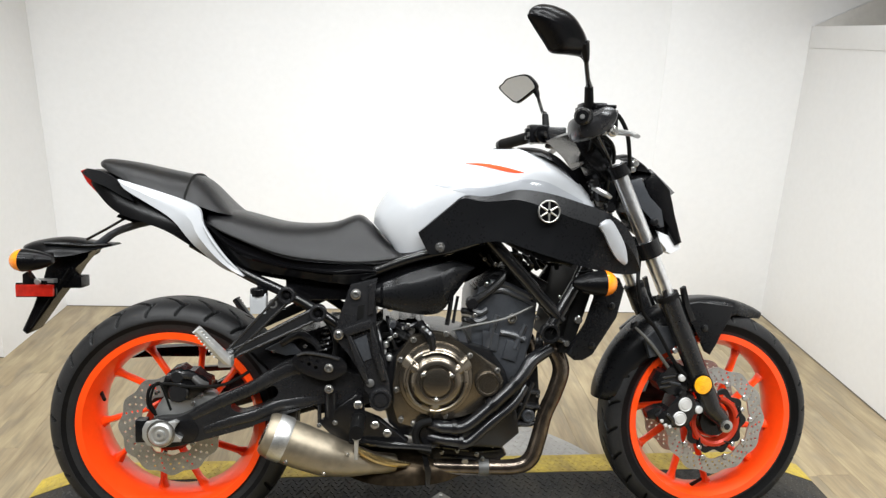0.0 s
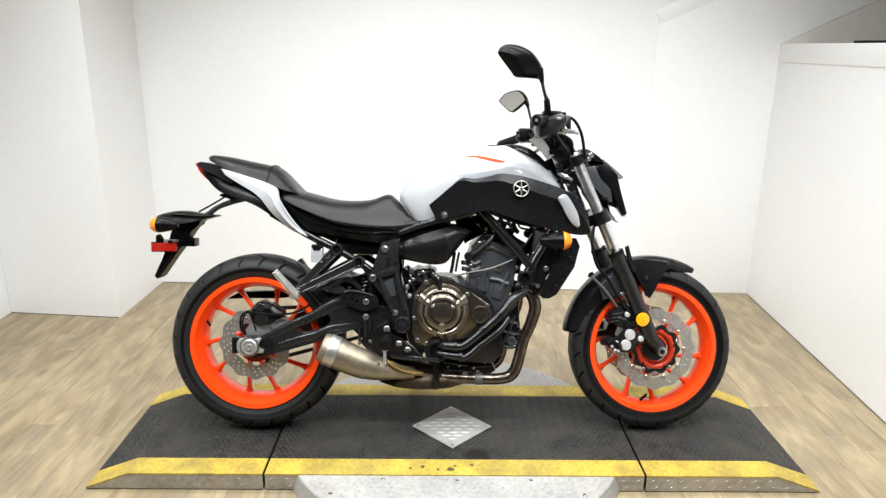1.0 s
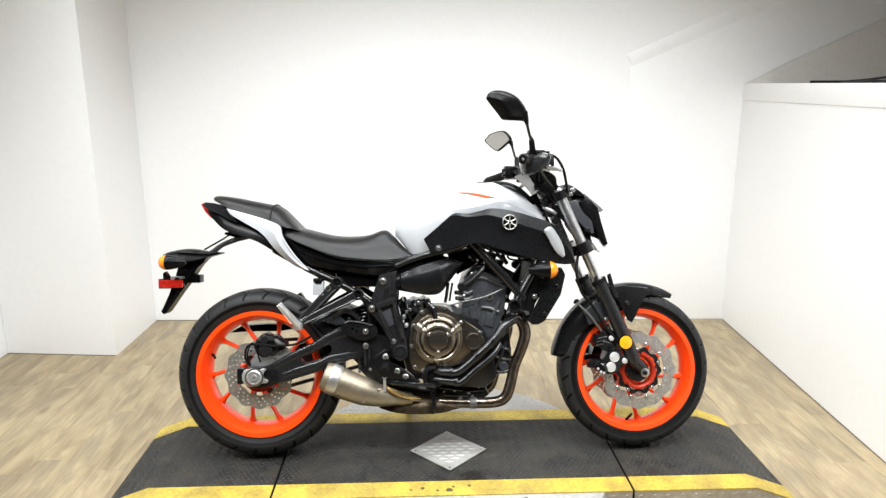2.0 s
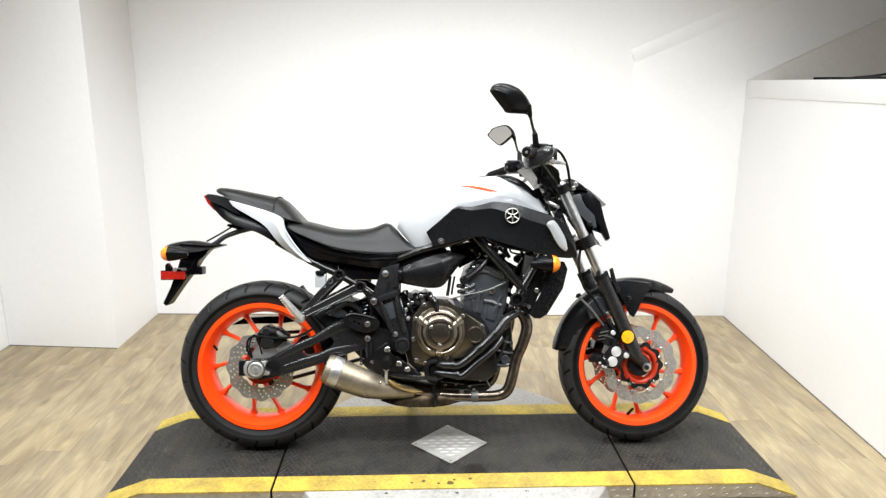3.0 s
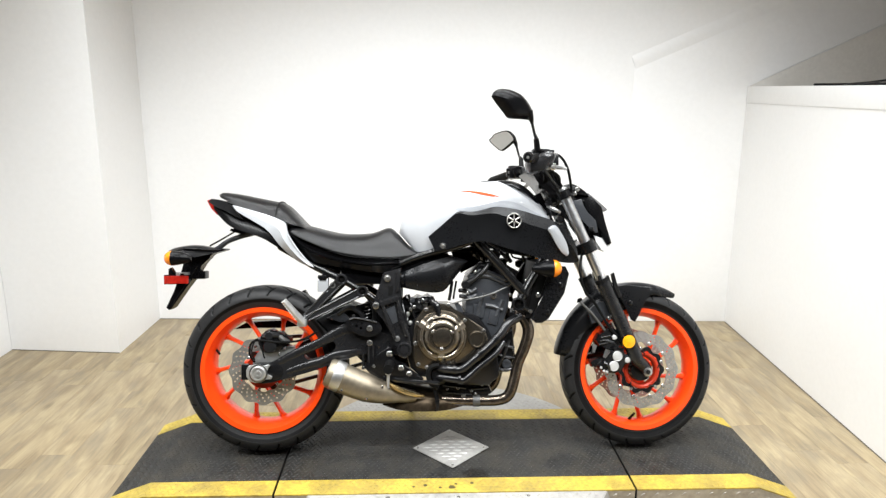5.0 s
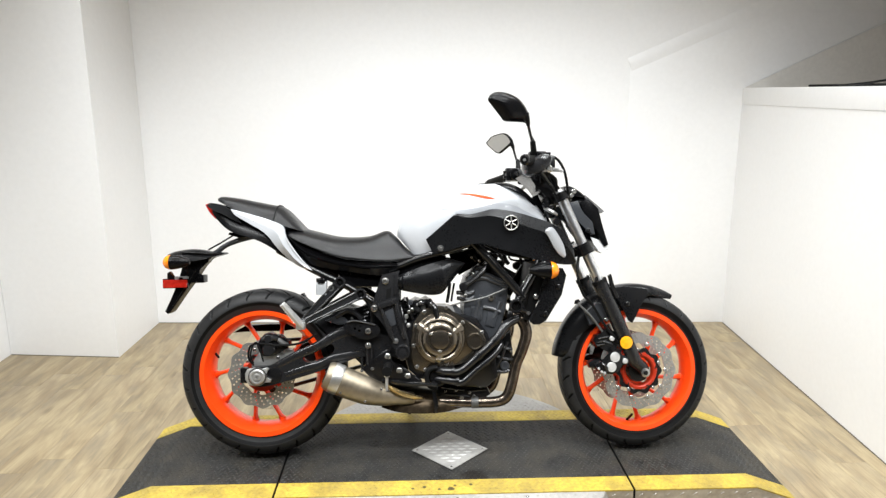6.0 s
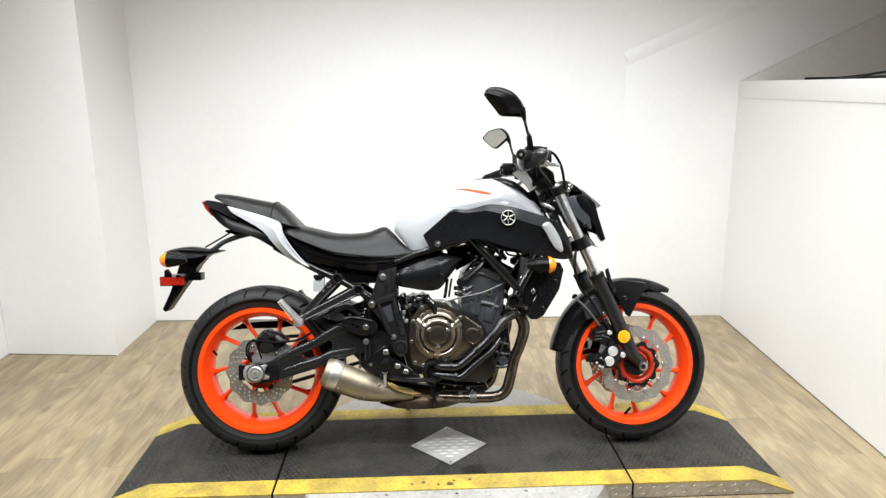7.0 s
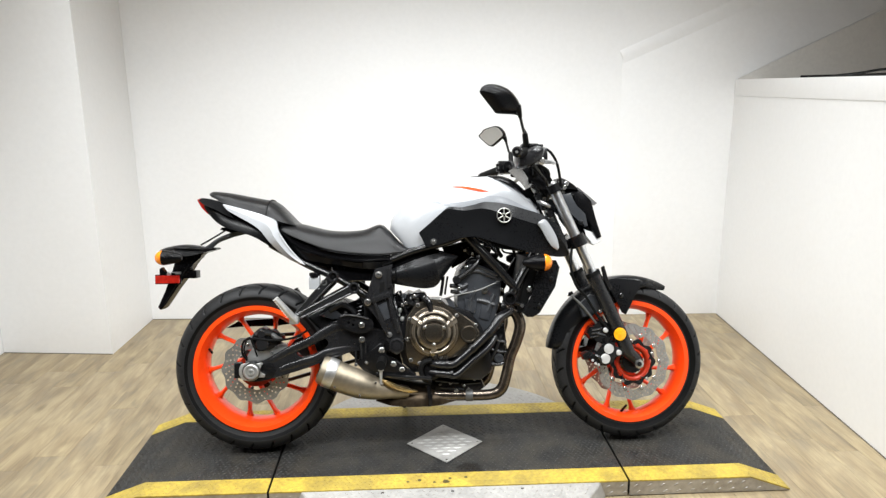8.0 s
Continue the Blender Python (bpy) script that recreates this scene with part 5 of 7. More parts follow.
for sy in (-1, 1):
    # the ice grey panel: narrow above, broad over the crease, turned under at its foot
    bm = panel([(-0.806, 0.907), (-0.772, 0.898), (-0.735, 0.888), (-0.688, 0.874), (-0.640, 0.858), (-0.610, 0.842), (-0.603, 0.816), (-0.590, 0.788), (-0.555, 0.735), (-0.509, 0.686)],
               [(-0.804, 0.904), (-0.788, 0.884), (-0.736, 0.854), (-0.692, 0.829), (-0.665, 0.807), (-0.642, 0.776), (-0.616, 0.746), (-0.576, 0.711), (-0.541, 0.692), (-0.510, 0.685)],
               lambda u, s: 0.106 + 0.042 * min(1, u * 1.6) + (0.004 * s / 0.5 if s < 0.5 else 0.004 - 0.050 * (s - 0.5) * min(1, max(0, u - 0.45) * 4)), 36, 8, 0.012, side=sy)
    bpart("tail_panel", bm, TANK, tail, "ice grey painted tail panel", sharp=12)
    # its bright turned-out lip along the lower front edge
    bpart("panel_lip", tube([(-0.600, sy * 0.149, 0.802), (-0.580, sy * 0.150, 0.768), (-0.550, sy * 0.149, 0.728), (-0.512, sy * 0.146, 0.688)], [0.0020, 0.0032, 0.0034, 0.0020], 8, 5), TANK, tail)
    # dark upper flank of the shell, folded along a crease above the lamp
    bm = panel([(-0.896, 0.932), (-0.855, 0.926), (-0.818, 0.909), (-0.806, 0.898), (-0.790, 0.880)], [(-0.906, 0.922), (-0.874, 0.902), (-0.838, 0.888), (-0.800, 0.868), (-0.770, 0.856)],
               lambda u, s: 0.058 + 0.045 * u ** 0.7 + 0.005 * s, 12, 4, 0.008, side=sy)
    bpart("flank_panel", bm, GREY_PLASTIC, tail, "dark grey plastic tail flank")
    # black plastic below the rider's seat: a raised upper rib over a receding lower flank
    bm = panel([(-0.602, 0.818), (-0.552, 0.776), (-0.491, 0.752), (-0.410, 0.726), (-0.329, 0.713), (-0.227, 0.710), (-0.190, 0.700)], [(-0.590, 0.796), (-0.554, 0.745), (-0.512, 0.706), (-0.445, 0.689), (-0.371, 0.678), (-0.290, 0.667), (-0.197, 0.688)],
               lambda u, s: 0.140 - 0.006 * u - 0.004 * s + (0.006 if 0.30 < s < 0.55 else 0.0) - 0.018 * max(0, s - 0.55), 28, 9, 0.012, side=sy)
    bpart("under_seat_panel", bm, BLACK_PLASTIC, tail, "black plastic panel under the seat", sharp=18)
    bm = panel([(-0.300, 0.690), (-0.250, 0.690), (-0.197, 0.694)], [(-0.305, 0.672), (-0.262, 0.664), (-0.200, 0.687)], lambda u, s: 0.142 - 0.016 * s, 8, 3, 0.008, side=sy)
    bpart("corner_cover", bm, GREY_PLASTIC, tail, "dark grey plastic corner cover")
bpart("tail_lamp", plate([(-0.917, 0.926), (-0.905, 0.931), (-0.886, 0.902), (-0.868, 0.876), (-0.880, 0.874), (-0.902, 0.898)], -0.046, 0.046, 0.004), RED, tail, "red tail lamp lens")
bpart("bracket_rod", tube([(-0.905, -0.050, 0.761), (-0.859, -0.050, 0.786), (-0.813, -0.045, 0.814)], 0.0032, 8, 3), BLACK_METAL, tail, "thin black tail bracket rod")
bpart("bracket_foot", plate([(-0.832, 0.816), (-0.826, 0.824), (-0.770, 0.822), (-0.745, 0.806), (-0.790, 0.803)], -0.056, -0.040, 0.003), BLACK_PLASTIC, tail)

# licence plate hanger with lamps and reflectors
hanger = bpart("rear_mudguard", hull([
    (-1.064, 0.738, -1.064, 0.746, 0.03, 0.03), (-1.040, 0.728, -1.040, 0.755, 0.06, 0.055), (-0.990, 0.722, -0.990, 0.763, 0.075, 0.065), (-0.945, 0.722, -0.948, 0.762, 0.068, 0.058), (-0.900, 0.732, -0.902, 0.754, 0.055, 0.045), (-0.852, 0.744, -0.853, 0.750, 0.030, 0.026)],
    18, 2.4), BLACK_PLASTIC, None, "black plastic rear mudguard and plate hanger")
bpart("hanger_arm", tube([(-0.900, -0.02, 0.740), (-0.880, -0.02, 0.753), (-0.847, -0.02, 0.777), (-0.794, -0.02, 0.797), (-0.740, -0.02, 0.815)], [0.011, 0.010, 0.009, 0.010, 0.016], 10, 3), GREY_CAST, hanger, "dark alloy hanger arm")
bpart("hanger_ridge", tube([(-1.000, -0.060, 0.752), (-0.950, -0.056, 0.750), (-0.900, -0.046, 0.746), (-0.860, -0.030, 0.748)], [0.004, 0.006, 0.005, 0.003], 8, 4), BLACK_PLASTIC, hanger)
bm = plate([(-0.975, 0.735), (-0.886, 0.742), (-0.916, 0.720), (-0.940, 0.691), (-0.959, 0.660), (-1.004, 0.602), (-1.054, 0.531), (-1.066, 0.524), (-1.076, 0.534), (-1.046, 0.592), (-1.012, 0.664), (-1.010, 0.700)], -0.030, 0.030, 0.006)
blade = bpart("mudguard_blade", bm, BLACK_PLASTIC, hanger)
bpart("blade_rib", tube([(-0.955, -0.031, 0.688), (-1.000, -0.031, 0.620), (-1.052, -0.031, 0.540)], [0.004, 0.004, 0.003], 8, 3), BLACK_PLASTIC, blade)
bm = slab(-1.069, -0.981, -0.066, -0.056, 0.624, 0.653, 0.004)
refl = bpart("side_reflector", bm, RED, hanger, "red rectangular side reflector")
bpart("reflector_frame", slab(-1.072, -0.978, -0.058, -0.050, 0.621, 0.656, 0.003), BLACK_PLASTIC, refl)
bpart("reflector_bracket", plate([(-1.056, 0.654), (-1.056, 0.676), (-1.048, 0.682), (-1.036, 0.664), (-1.000, 0.660), (-1.000, 0.652)], -0.056, -0.030, 0.002), BLACK_PLASTIC, hanger)
bpart("bracket_bolt", knob((-1.020, -0.054, 0.659), 0.008, 0.006, 12), PEG, hanger)
bpart("bracket_plate", slab(-1.035, -0.985, -0.052, -0.030, 0.652, 0.664, 0.003), PEG, hanger, "bright bracket plate above the reflector")
bpart("plate_lamp", slab(-0.985, -0.931, -0.025, 0.025, 0.638, 0.667, 0.005), BLACK_PLASTIC, hanger, "black number plate lamp")


def indicator(cx, cy, cz, sy, ln, r, flip, parent):
    """A bullet indicator: tapering dark body, domed amber lens facing forwards or back."""
    k = -1 if flip else 1
    place = Matrix.Translation((cx, cy, cz)) @ Matrix.Diagonal((k, 1, 0.86, 1))
    bm = lathe([(0, -ln * 0.62), (r * 0.30, -ln * 0.60), (r * 0.52, -ln * 0.50), (r * 0.78, -ln * 0.28), (r * 0.94, -ln * 0.05), (r, ln * 0.14)], (0, 0, 0), 28, axis="x")
    bm.transform(place)
    body = bpart("indicator", bm, BLACK_PLASTIC, parent, "black indicator with amber lens")
    bm = lathe([(r * 0.985, ln * 0.14), (r * 0.97, ln * 0.20), (r * 0.86, ln * 0.30), (r * 0.62, ln * 0.39), (r * 0.32, ln * 0.435), (0, ln * 0.45)], (0, 0, 0), 28, axis="x")
    bm.transform(place)
    bpart("indicator_lens", bm, AMBER, body, "amber lens")
    bpart("indicator_stalk", tube([(cx - k * 0.02, cy - sy * r * 0.4, cz), (cx - k * 0.02, cy - sy * 0.08, cz + 0.004)], [0.012, 0.010], 10, 1), RUBBER, body)


for sy in (-1, 1):
    indicator(-1.002, sy * 0.130, 0.719, sy, 0.090, 0.031, True, hanger)

# frame
def frame_bar(name, pts, r, label=""):
    return [bpart(name, tube([(x, s * y, z) for x, y, z in pts], r, 14, 4), BLACK_METAL, None, label) for s in (-1, 1)]


frame_bar("frame_tube", [(0.060, 0.150, 0.795), (0.141, 0.156, 0.708), (0.258, 0.150, 0.580)], 0.0160, "black enamelled frame tube")
frame_bar("frame_tube", [(0.334, 0.110, 0.735), (0.307, 0.135, 0.686), (0.265, 0.148, 0.617), (0.227, 0.152, 0.552)], 0.0160, "black enamelled frame tube")
frame_bar("frame_tube", [(0.330, 0.06, 0.86), (0.20, 0.125, 0.83), (0.02, 0.124, 0.762), (-0.12, 0.122, 0.726), (-0.235, 0.122, 0.682)], 0.013, "black enamelled upper frame tube")
frame_bar("subframe_tube", [(-0.262, 0.122, 0.546), (-0.300, 0.121, 0.572), (-0.338, 0.120, 0.597), (-0.412, 0.118, 0.640), (-0.509, 0.112, 0.686), (-0.64, 0.10, 0.760)], 0.0125, "black rear subframe tube")
frame_bar("subframe_tube", [(-0.215, 0.115, 0.680), (-0.40, 0.115, 0.735), (-0.60, 0.10, 0.81)], 0.012, "black rear subframe tube")
for sy in (-1, 1):
    bm = lathe([(0.016, 0), (0.0245, 0), (0.0245, sy * 0.018), (0.022, sy * 0.021), (0.017, sy * 0.021), (0.016, sy * 0.018)], (0.226, sy * 0.158, 0.553), 28, closed=True)
    mount = bpart("engine_mount", bm, SATIN_BLACK)
    bpart("mount_recess", knob((0.226, sy * 0.158, 0.553), 0.0165, 0.008, 20, sign=sy), RUBBER, mount)
    bpart("mount_strut", tube([(0.232, sy * 0.150, 0.545), (0.268, sy * 0.146, 0.528), (0.292, sy * 0.140, 0.522)], [0.010, 0.008, 0.007], 10, 3), BLACK_METAL, mount)
    # pivot bracket: a cast upright with a cross rib and a sunk tapering window
    def cast(outline, y0, y1, bevel):
        bm = plate(outline, y0, y1, bevel)
        return mirrored(bm) if sy > 0 else bm
    bracket = bpart("pivot_bracket", cast([(-0.258, 0.666), (-0.227, 0.674), (-0.194, 0.682), (-0.200, 0.641), (-0.203, 0.591), (-0.196, 0.541), (-0.182, 0.490), (-0.164, 0.439), (-0.158, 0.395), (-0.168, 0.368), (-0.186, 0.360), (-0.206, 0.370), (-0.214, 0.392), (-0.217, 0.420),
                             (-0.232, 0.440), (-0.258, 0.508), (-0.282, 0.524), (-0.299, 0.540), (-0.298, 0.560), (-0.281, 0.578), (-0.270, 0.612), (-0.266, 0.648)], -0.158, -0.112, 0.007), SLIDER, None, "black cast swingarm pivot bracket")
    bpart("bracket_rib", cast([(-0.276, 0.556), (-0.272, 0.566), (-0.210, 0.586), (-0.203, 0.580), (-0.205, 0.566), (-0.266, 0.546)], -0.169, -0.155, 0.004), SLIDER, bracket)
    bpart("bracket_rib", cast([(-0.268, 0.548), (-0.256, 0.550), (-0.222, 0.470), (-0.212, 0.430), (-0.222, 0.432), (-0.236, 0.462)], -0.167, -0.155, 0.004), SLIDER, bracket)
    bpart("bracket_rib", cast([(-0.214, 0.570), (-0.203, 0.572), (-0.190, 0.512), (-0.170, 0.440), (-0.182, 0.438), (-0.203, 0.500)], -0.167, -0.155, 0.004), SLIDER, bracket)
    bpart("bracket_rib", cast([(-0.214, 0.668), (-0.196, 0.676), (-0.203, 0.600), (-0.216, 0.596)], -0.165, -0.155, 0.004), SLIDER, bracket)
    bpart("bracket_inset", cast([(-0.250, 0.536), (-0.219, 0.549), (-0.207, 0.492), (-0.226, 0.484)], -0.1605, -0.155, 0.002), GREY_CAST, bracket, "dark grey sunk window floor")
    # a flat black patch paints the shade of a recess on the casting
    bpart("bracket_recess_shade", cast([(-0.240, 0.618), (-0.224, 0.622), (-0.227, 0.590), (-0.243, 0.584)], -0.1592, -0.155, 0.0), RUBBER, bracket)
    for bx, bz in ((-0.245, 0.646), (-0.286, 0.550)):
        bm = lathe([(0.0125, 0), (0.0125, sy * 0.005), (0.0085, sy * 0.006), (0.0085, sy * 0.013), (0.007, sy * 0.015), (0.004, sy * 0.015), (0.0035, sy * 0.010), (0, sy * 0.010)], (bx, sy * 0.157, bz), 18)
        bpart("bracket_bolt", bm, BOLT, bracket, "bright socket-head bolt")
    bm = lathe([(0.0275, 0), (0.0275, sy * 0.022), (0.025, sy * 0.027), (0.021, sy * 0.028), (0.0195, sy * 0.024), (0.0165, sy * 0.024), (0.0155, sy * 0.027), (0.0, sy * 0.028)], (-0.185, sy * 0.150, 0.394), 32)
    bpart("pivot_cap", bm, SLIDER, bracket, "round charcoal pivot cap")
    bpart("pivot_lug", knob((-0.210, sy * 0.158, 0.432), 0.010, 0.006, 16, sign=sy), PEG_DULL, bracket)

# airbox side cover: a narrow lit bevel, a lens-shaped facet and a lower face that turns in
def airbox_crease(u):
    return 0.13 + 0.09 * math.sin(math.pi * min(1.0, u * 1.05))


def airbox_y(u, s):
    k = airbox_crease(u)
    base = 0.140 - 0.040 * max(0.0, u - 0.62) / 0.38 - (0.006 if u < 0.07 else 0.0)
    if s < k:
        return base + 0.013 * s / k
    f = (s - k) / (1 - k)
    return base + 0.013 + 0.026 * f * (1 - f) - 0.014 * f * f


for sy in (-1, 1):
    bm = panel([(-0.199, 0.663), (-0.156, 0.679), (-0.115, 0.695), (-0.060, 0.711), (-0.016, 0.7205), (0.000, 0.7195), (0.024, 0.713), (0.047, 0.705)], [(-0.201, 0.613), (-0.146, 0.602), (-0.095, 0.5935), (-0.058, 0.594), (-0.036, 0.603), (-0.010, 0.634), (0.015, 0.664), (0.044, 0.701)],
               airbox_y, 40, 16, 0.02, side=sy, crease=airbox_crease)
    bpart("airbox_cover", bm, GREY_PLASTIC, None, "dark grey plastic airbox cover", sharp=16)
bpart("airbox", slab(-0.20, -0.02, -0.115, 0.115, 0.624, 0.735, 0.02), BLACK_PLASTIC, None, "black airbox between the frame tubes")


# ---- engine ----
bm = plate([(-0.165, 0.330), (-0.13, 0.300), (0.02, 0.270), (0.12, 0.262), (0.165, 0.300), (0.155, 0.380), (0.125, 0.460), (0.085, 0.515), (-0.02, 0.545), (-0.11, 0.545), (-0.155, 0.50), (-0.19, 0.42)], -0.135, 0.135, 0.012)
engine = bpart("engine", bm, SATIN_BLACK, None, "black parallel twin engine with a bronze clutch cover")
engine.location = (0, 0, -0.008)
bm = plate([(-0.06, 0.272), (0.125, 0.262), (0.140, 0.232), (0.10, 0.205), (-0.04, 0.205), (-0.075, 0.23)], -0.105, 0.105, 0.012)
bpart("oil_pan", bm, SATIN_BLACK, engine)
# clutch cover: turned steps
cc = (-0.050, -0.132, 0.446)
bm = lathe([(0.092, 0.0), (0.092, -0.018), (0.089, -0.024), (0.082, -0.026), (0.0795, -0.033), (0.074, -0.037), (0.066, -0.038), (0.064, -0.042), (0.058, -0.049), (0.051, -0.053), (0.043, -0.054), (0.040, -0.050),
            (0.0355, -0.050), (0.033, -0.0555), (0.026, -0.0575), (0.0, -0.058)], cc, 96)
cover = bpart("clutch_cover", bm, BRONZE, engine, "bronze round clutch cover")
for a0, span in ((18, 100), (138, 100), (258, 100)):
    # raised arcs between the three arms
    pts = [(cc[0] + 0.071 * math.cos(radians(a0 + span * d / 8)), cc[1] - 0.0385, cc[2] + 0.071 * math.sin(radians(a0 + span * d / 8))) for d in range(9)]
    bpart("cover_arc", tube(pts, 0.0062, 8, 2, squash=0.7), BRONZE, engine)
for a0 in (28, 148, 268):
    e = Vector((math.cos(radians(a0)), 0, math.sin(radians(a0))))
    p = Vector(cc)
    bpart("cover_arm", tube([p + e * 0.036 + Vector((0, -0.0465, 0)), p + e * 0.058 + Vector((0, -0.041, 0)), p + e * 0.088 + Vector((0, -0.020, 0))], [0.011, 0.014, 0.019], 12, 3, lat=0.009), BRONZE, engine)
    bpart("arm_bolt", knob(tuple(p + e * 0.040 + Vector((0, -0.056, 0))), 0.0055, 0.005, 12), BOLT, engine)
bm = plate([(0.012, 0.526), (0.042, 0.512), (0.100, 0.476), (0.119, 0.440), (0.116, 0.398), (0.088, 0.374), (0.02, 0.352), (-0.040, 0.338), (-0.104, 0.325), (-0.142, 0.336), (-0.156, 0.380), (-0.155, 0.430), (-0.147, 0.500), (-0.112, 0.550), (-0.060, 0.562), (-0.020, 0.558)], -0.147, -0.128, 0.006)
bpart("crankcase_cover", bm, BRONZE, engine, "bronze crankcase cover")
oc = (0.077, -0.147, 0.434)
bm = lathe([(0.031, 0.004), (0.031, -0.012), (0.0285, -0.016), (0.024, -0.016), (0.022, -0.013), (0.0, -0.013)], oc, 40)
bpart("oil_plug", bm, BRONZE, engine, "round bronze oil plug")
bm = bmesh.new()
for dx in (-0.010, 0.0, 0.010):
    box(bm, oc[0] + dx - 0.003, oc[0] + dx + 0.003, -0.1612, -0.159, oc[2] - 0.004, oc[2] + 0.004)
bpart("plug_mark", bm, BRONZE, engine)
bm = bmesh.new()
for dx in range(-3, 4):
    box(bm, cc[0] + dx * 0.0065 - 0.0022, cc[0] + dx * 0.0065 + 0.0022, cc[1] - 0.0575, cc[1] - 0.0555, cc[2] - 0.003, cc[2] + 0.003)
bpart("cover_mark", bm, BRONZE, engine)


def bolts(spots, parent, y, r=0.0065, h=0.009, material=BOLT):
    """Socket-head bolts: a turned head with a sunk hexagon."""
    for x, z in spots:
        q = r * 0.70
        bm = lathe([(q * 1.25, 0), (q * 1.25, -h * 0.25), (q, -h * 0.3), (q, -h * 0.85), (q * 0.85, -h), (q * 0.5, -h), (q * 0.45, -h * 0.55), (0, -h * 0.55)], (x, y, z), 12)
        bpart("bolt", bm, material, parent)


bolts([(-0.106, 0.541), (-0.137, 0.493), (-0.146, 0.420), (-0.135, 0.345), (-0.104, 0.334), (-0.026, 0.353), (0.081, 0.382), (0.104, 0.398), (0.102, 0.465), (0.033, 0.502), (-0.026, 0.556)], engine, -0.146, 0.0085, 0.011)
# cylinder block and head lean forward
bm = plate([(0.048, 0.470), (0.040, 0.540), (0.040, 0.585), (0.042, 0.626), (0.056, 0.664), (0.104, 0.684), (0.156, 0.664), (0.206, 0.622), (0.196, 0.540), (0.172, 0.470), (0.150, 0.420), (0.100, 0.430)], -0.115, 0.115, 0.010)
bpart("cylinder_block", bm, GREY_CAST, engine, "dark grey cylinder block")
bm = plate([(0.048, 0.655), (0.090, 0.700), (0.160, 0.715), (0.235, 0.675), (0.222, 0.640), (0.185, 0.668), (0.10, 0.688)], -0.110, 0.110, 0.008)
bpart("head_cover", bm, SATIN_BLACK, engine, "black cylinder head cover")
for pts in ([(0.081, 0.512), (0.094, 0.570), (0.104, 0.596)], [(0.112, 0.553), (0.142, 0.548), (0.175, 0.534)], [(0.150, 0.512), (0.165, 0.550), (0.175, 0.572)], [(0.060, 0.640), (0.090, 0.656), (0.119, 0.658), (0.160, 0.642), (0.200, 0.624)],
            [(0.085, 0.676), (0.120, 0.672), (0.150, 0.660), (0.190, 0.640)], [(0.040, 0.610), (0.060, 0.602), (0.078, 0.612)], [(0.036, 0.588), (0.056, 0.580), (0.078, 0.590)]):
    bpart("casting_rib", tube([(x, -0.1145, z) for x, z in pts], 0.0080, 8, 4, lat=0.010), GREY_CAST, engine)
bm = plate([(0.066, 0.560), (0.110, 0.548), (0.104, 0.505), (0.070, 0.512)], -0.121, -0.112, 0.004)
bpart("casting_pad", bm, GREY_CAST, engine)
bm = plate([(0.130, 0.535), (0.165, 0.525), (0.152, 0.478), (0.118, 0.488)], -0.121, -0.112, 0.004)
bpart("casting_pad", bm, GREY_CAST, engine)
bpart("cam_arm", tube([(0.040, -0.125, 0.630), (0.072, -0.128, 0.650), (0.107, -0.125, 0.680), (0.126, -0.122, 0.703)], [0.013, 0.010, 0.010, 0.007], 10, 3), SATIN_BLACK, engine)
bpart("cam_boss", knob((0.038, -0.122, 0.628), 0.016, 0.016, 20), SATIN_BLACK, engine)
bolts([(0.141, 0.588)], engine, -0.118, 0.014, 0.010)
bolts([(0.185, 0.640), (0.075, 0.672), (0.205, 0.590)], engine, -0.118, 0.007, 0.010)
bpart("clutch_cable", tube([(-0.010, -0.125, 0.560), (0.040, -0.140, 0.575), (0.120, -0.140, 0.592), (0.190, -0.130, 0.620)], 0.0030, 8, 6), CABLE, engine, "grey metal clutch cable")
bpart("clutch_arm", tube([(-0.088, -0.135, 0.576), (-0.080, -0.156, 0.566), (-0.066, -0.163, 0.552), (-0.060, -0.165, 0.520)], [0.013, 0.012, 0.012, 0.008], 10, 3), BLACK_METAL, engine)
# throttle bodies, hoses and fittings behind the cylinder
bpart("throttle_body", plate([(-0.198, 0.562), (-0.180, 0.578), (-0.160, 0.566), (-0.140, 0.579), (-0.118, 0.572), (-0.098, 0.582), (-0.080, 0.568), (-0.066, 0.540), (-0.070, 0.520), (-0.127, 0.512), (-0.134, 0.410), (-0.190, 0.412)], -0.085, 0.085, 0.010), SATIN_BLACK, engine, "black throttle bodies behind the cylinders")
bpart("cable_bracket", plate([(-0.004, 0.560), (0.008, 0.566), (0.022, 0.552), (0.040, 0.500), (0.024, 0.496), (0.010, 0.532)], -0.128, -0.120, 0.002), GREY_CAST, engine, "dark grey cable bracket")
for pts, r in (([(-0.010, -0.100, 0.640), (-0.016, -0.108, 0.600), (-0.022, -0.112, 0.570)], 0.006), ([(0.006, -0.100, 0.640), (-0.001, -0.106, 0.605), (-0.006, -0.112, 0.575)], 0.004), ([(0.016, -0.110, 0.606), (0.030, -0.118, 0.606), (0.050, -0.116, 0.600)], 0.008), ([(0.018, -0.112, 0.586), (0.032, -0.120, 0.584), (0.052, -0.116, 0.576)], 0.0075)):
    bpart("hose", tube(pts, r, 10, 4), SATIN_BLACK, engine)
bpart("harness", plate([(-0.008, 0.746), (0.099, 0.770), (0.141, 0.745), (0.113, 0.713), (0.070, 0.699), (0.028, 0.666)], -0.062, 0.062, 0.008), BLACK_PLASTIC, engine, "black wiring loom under the tank")
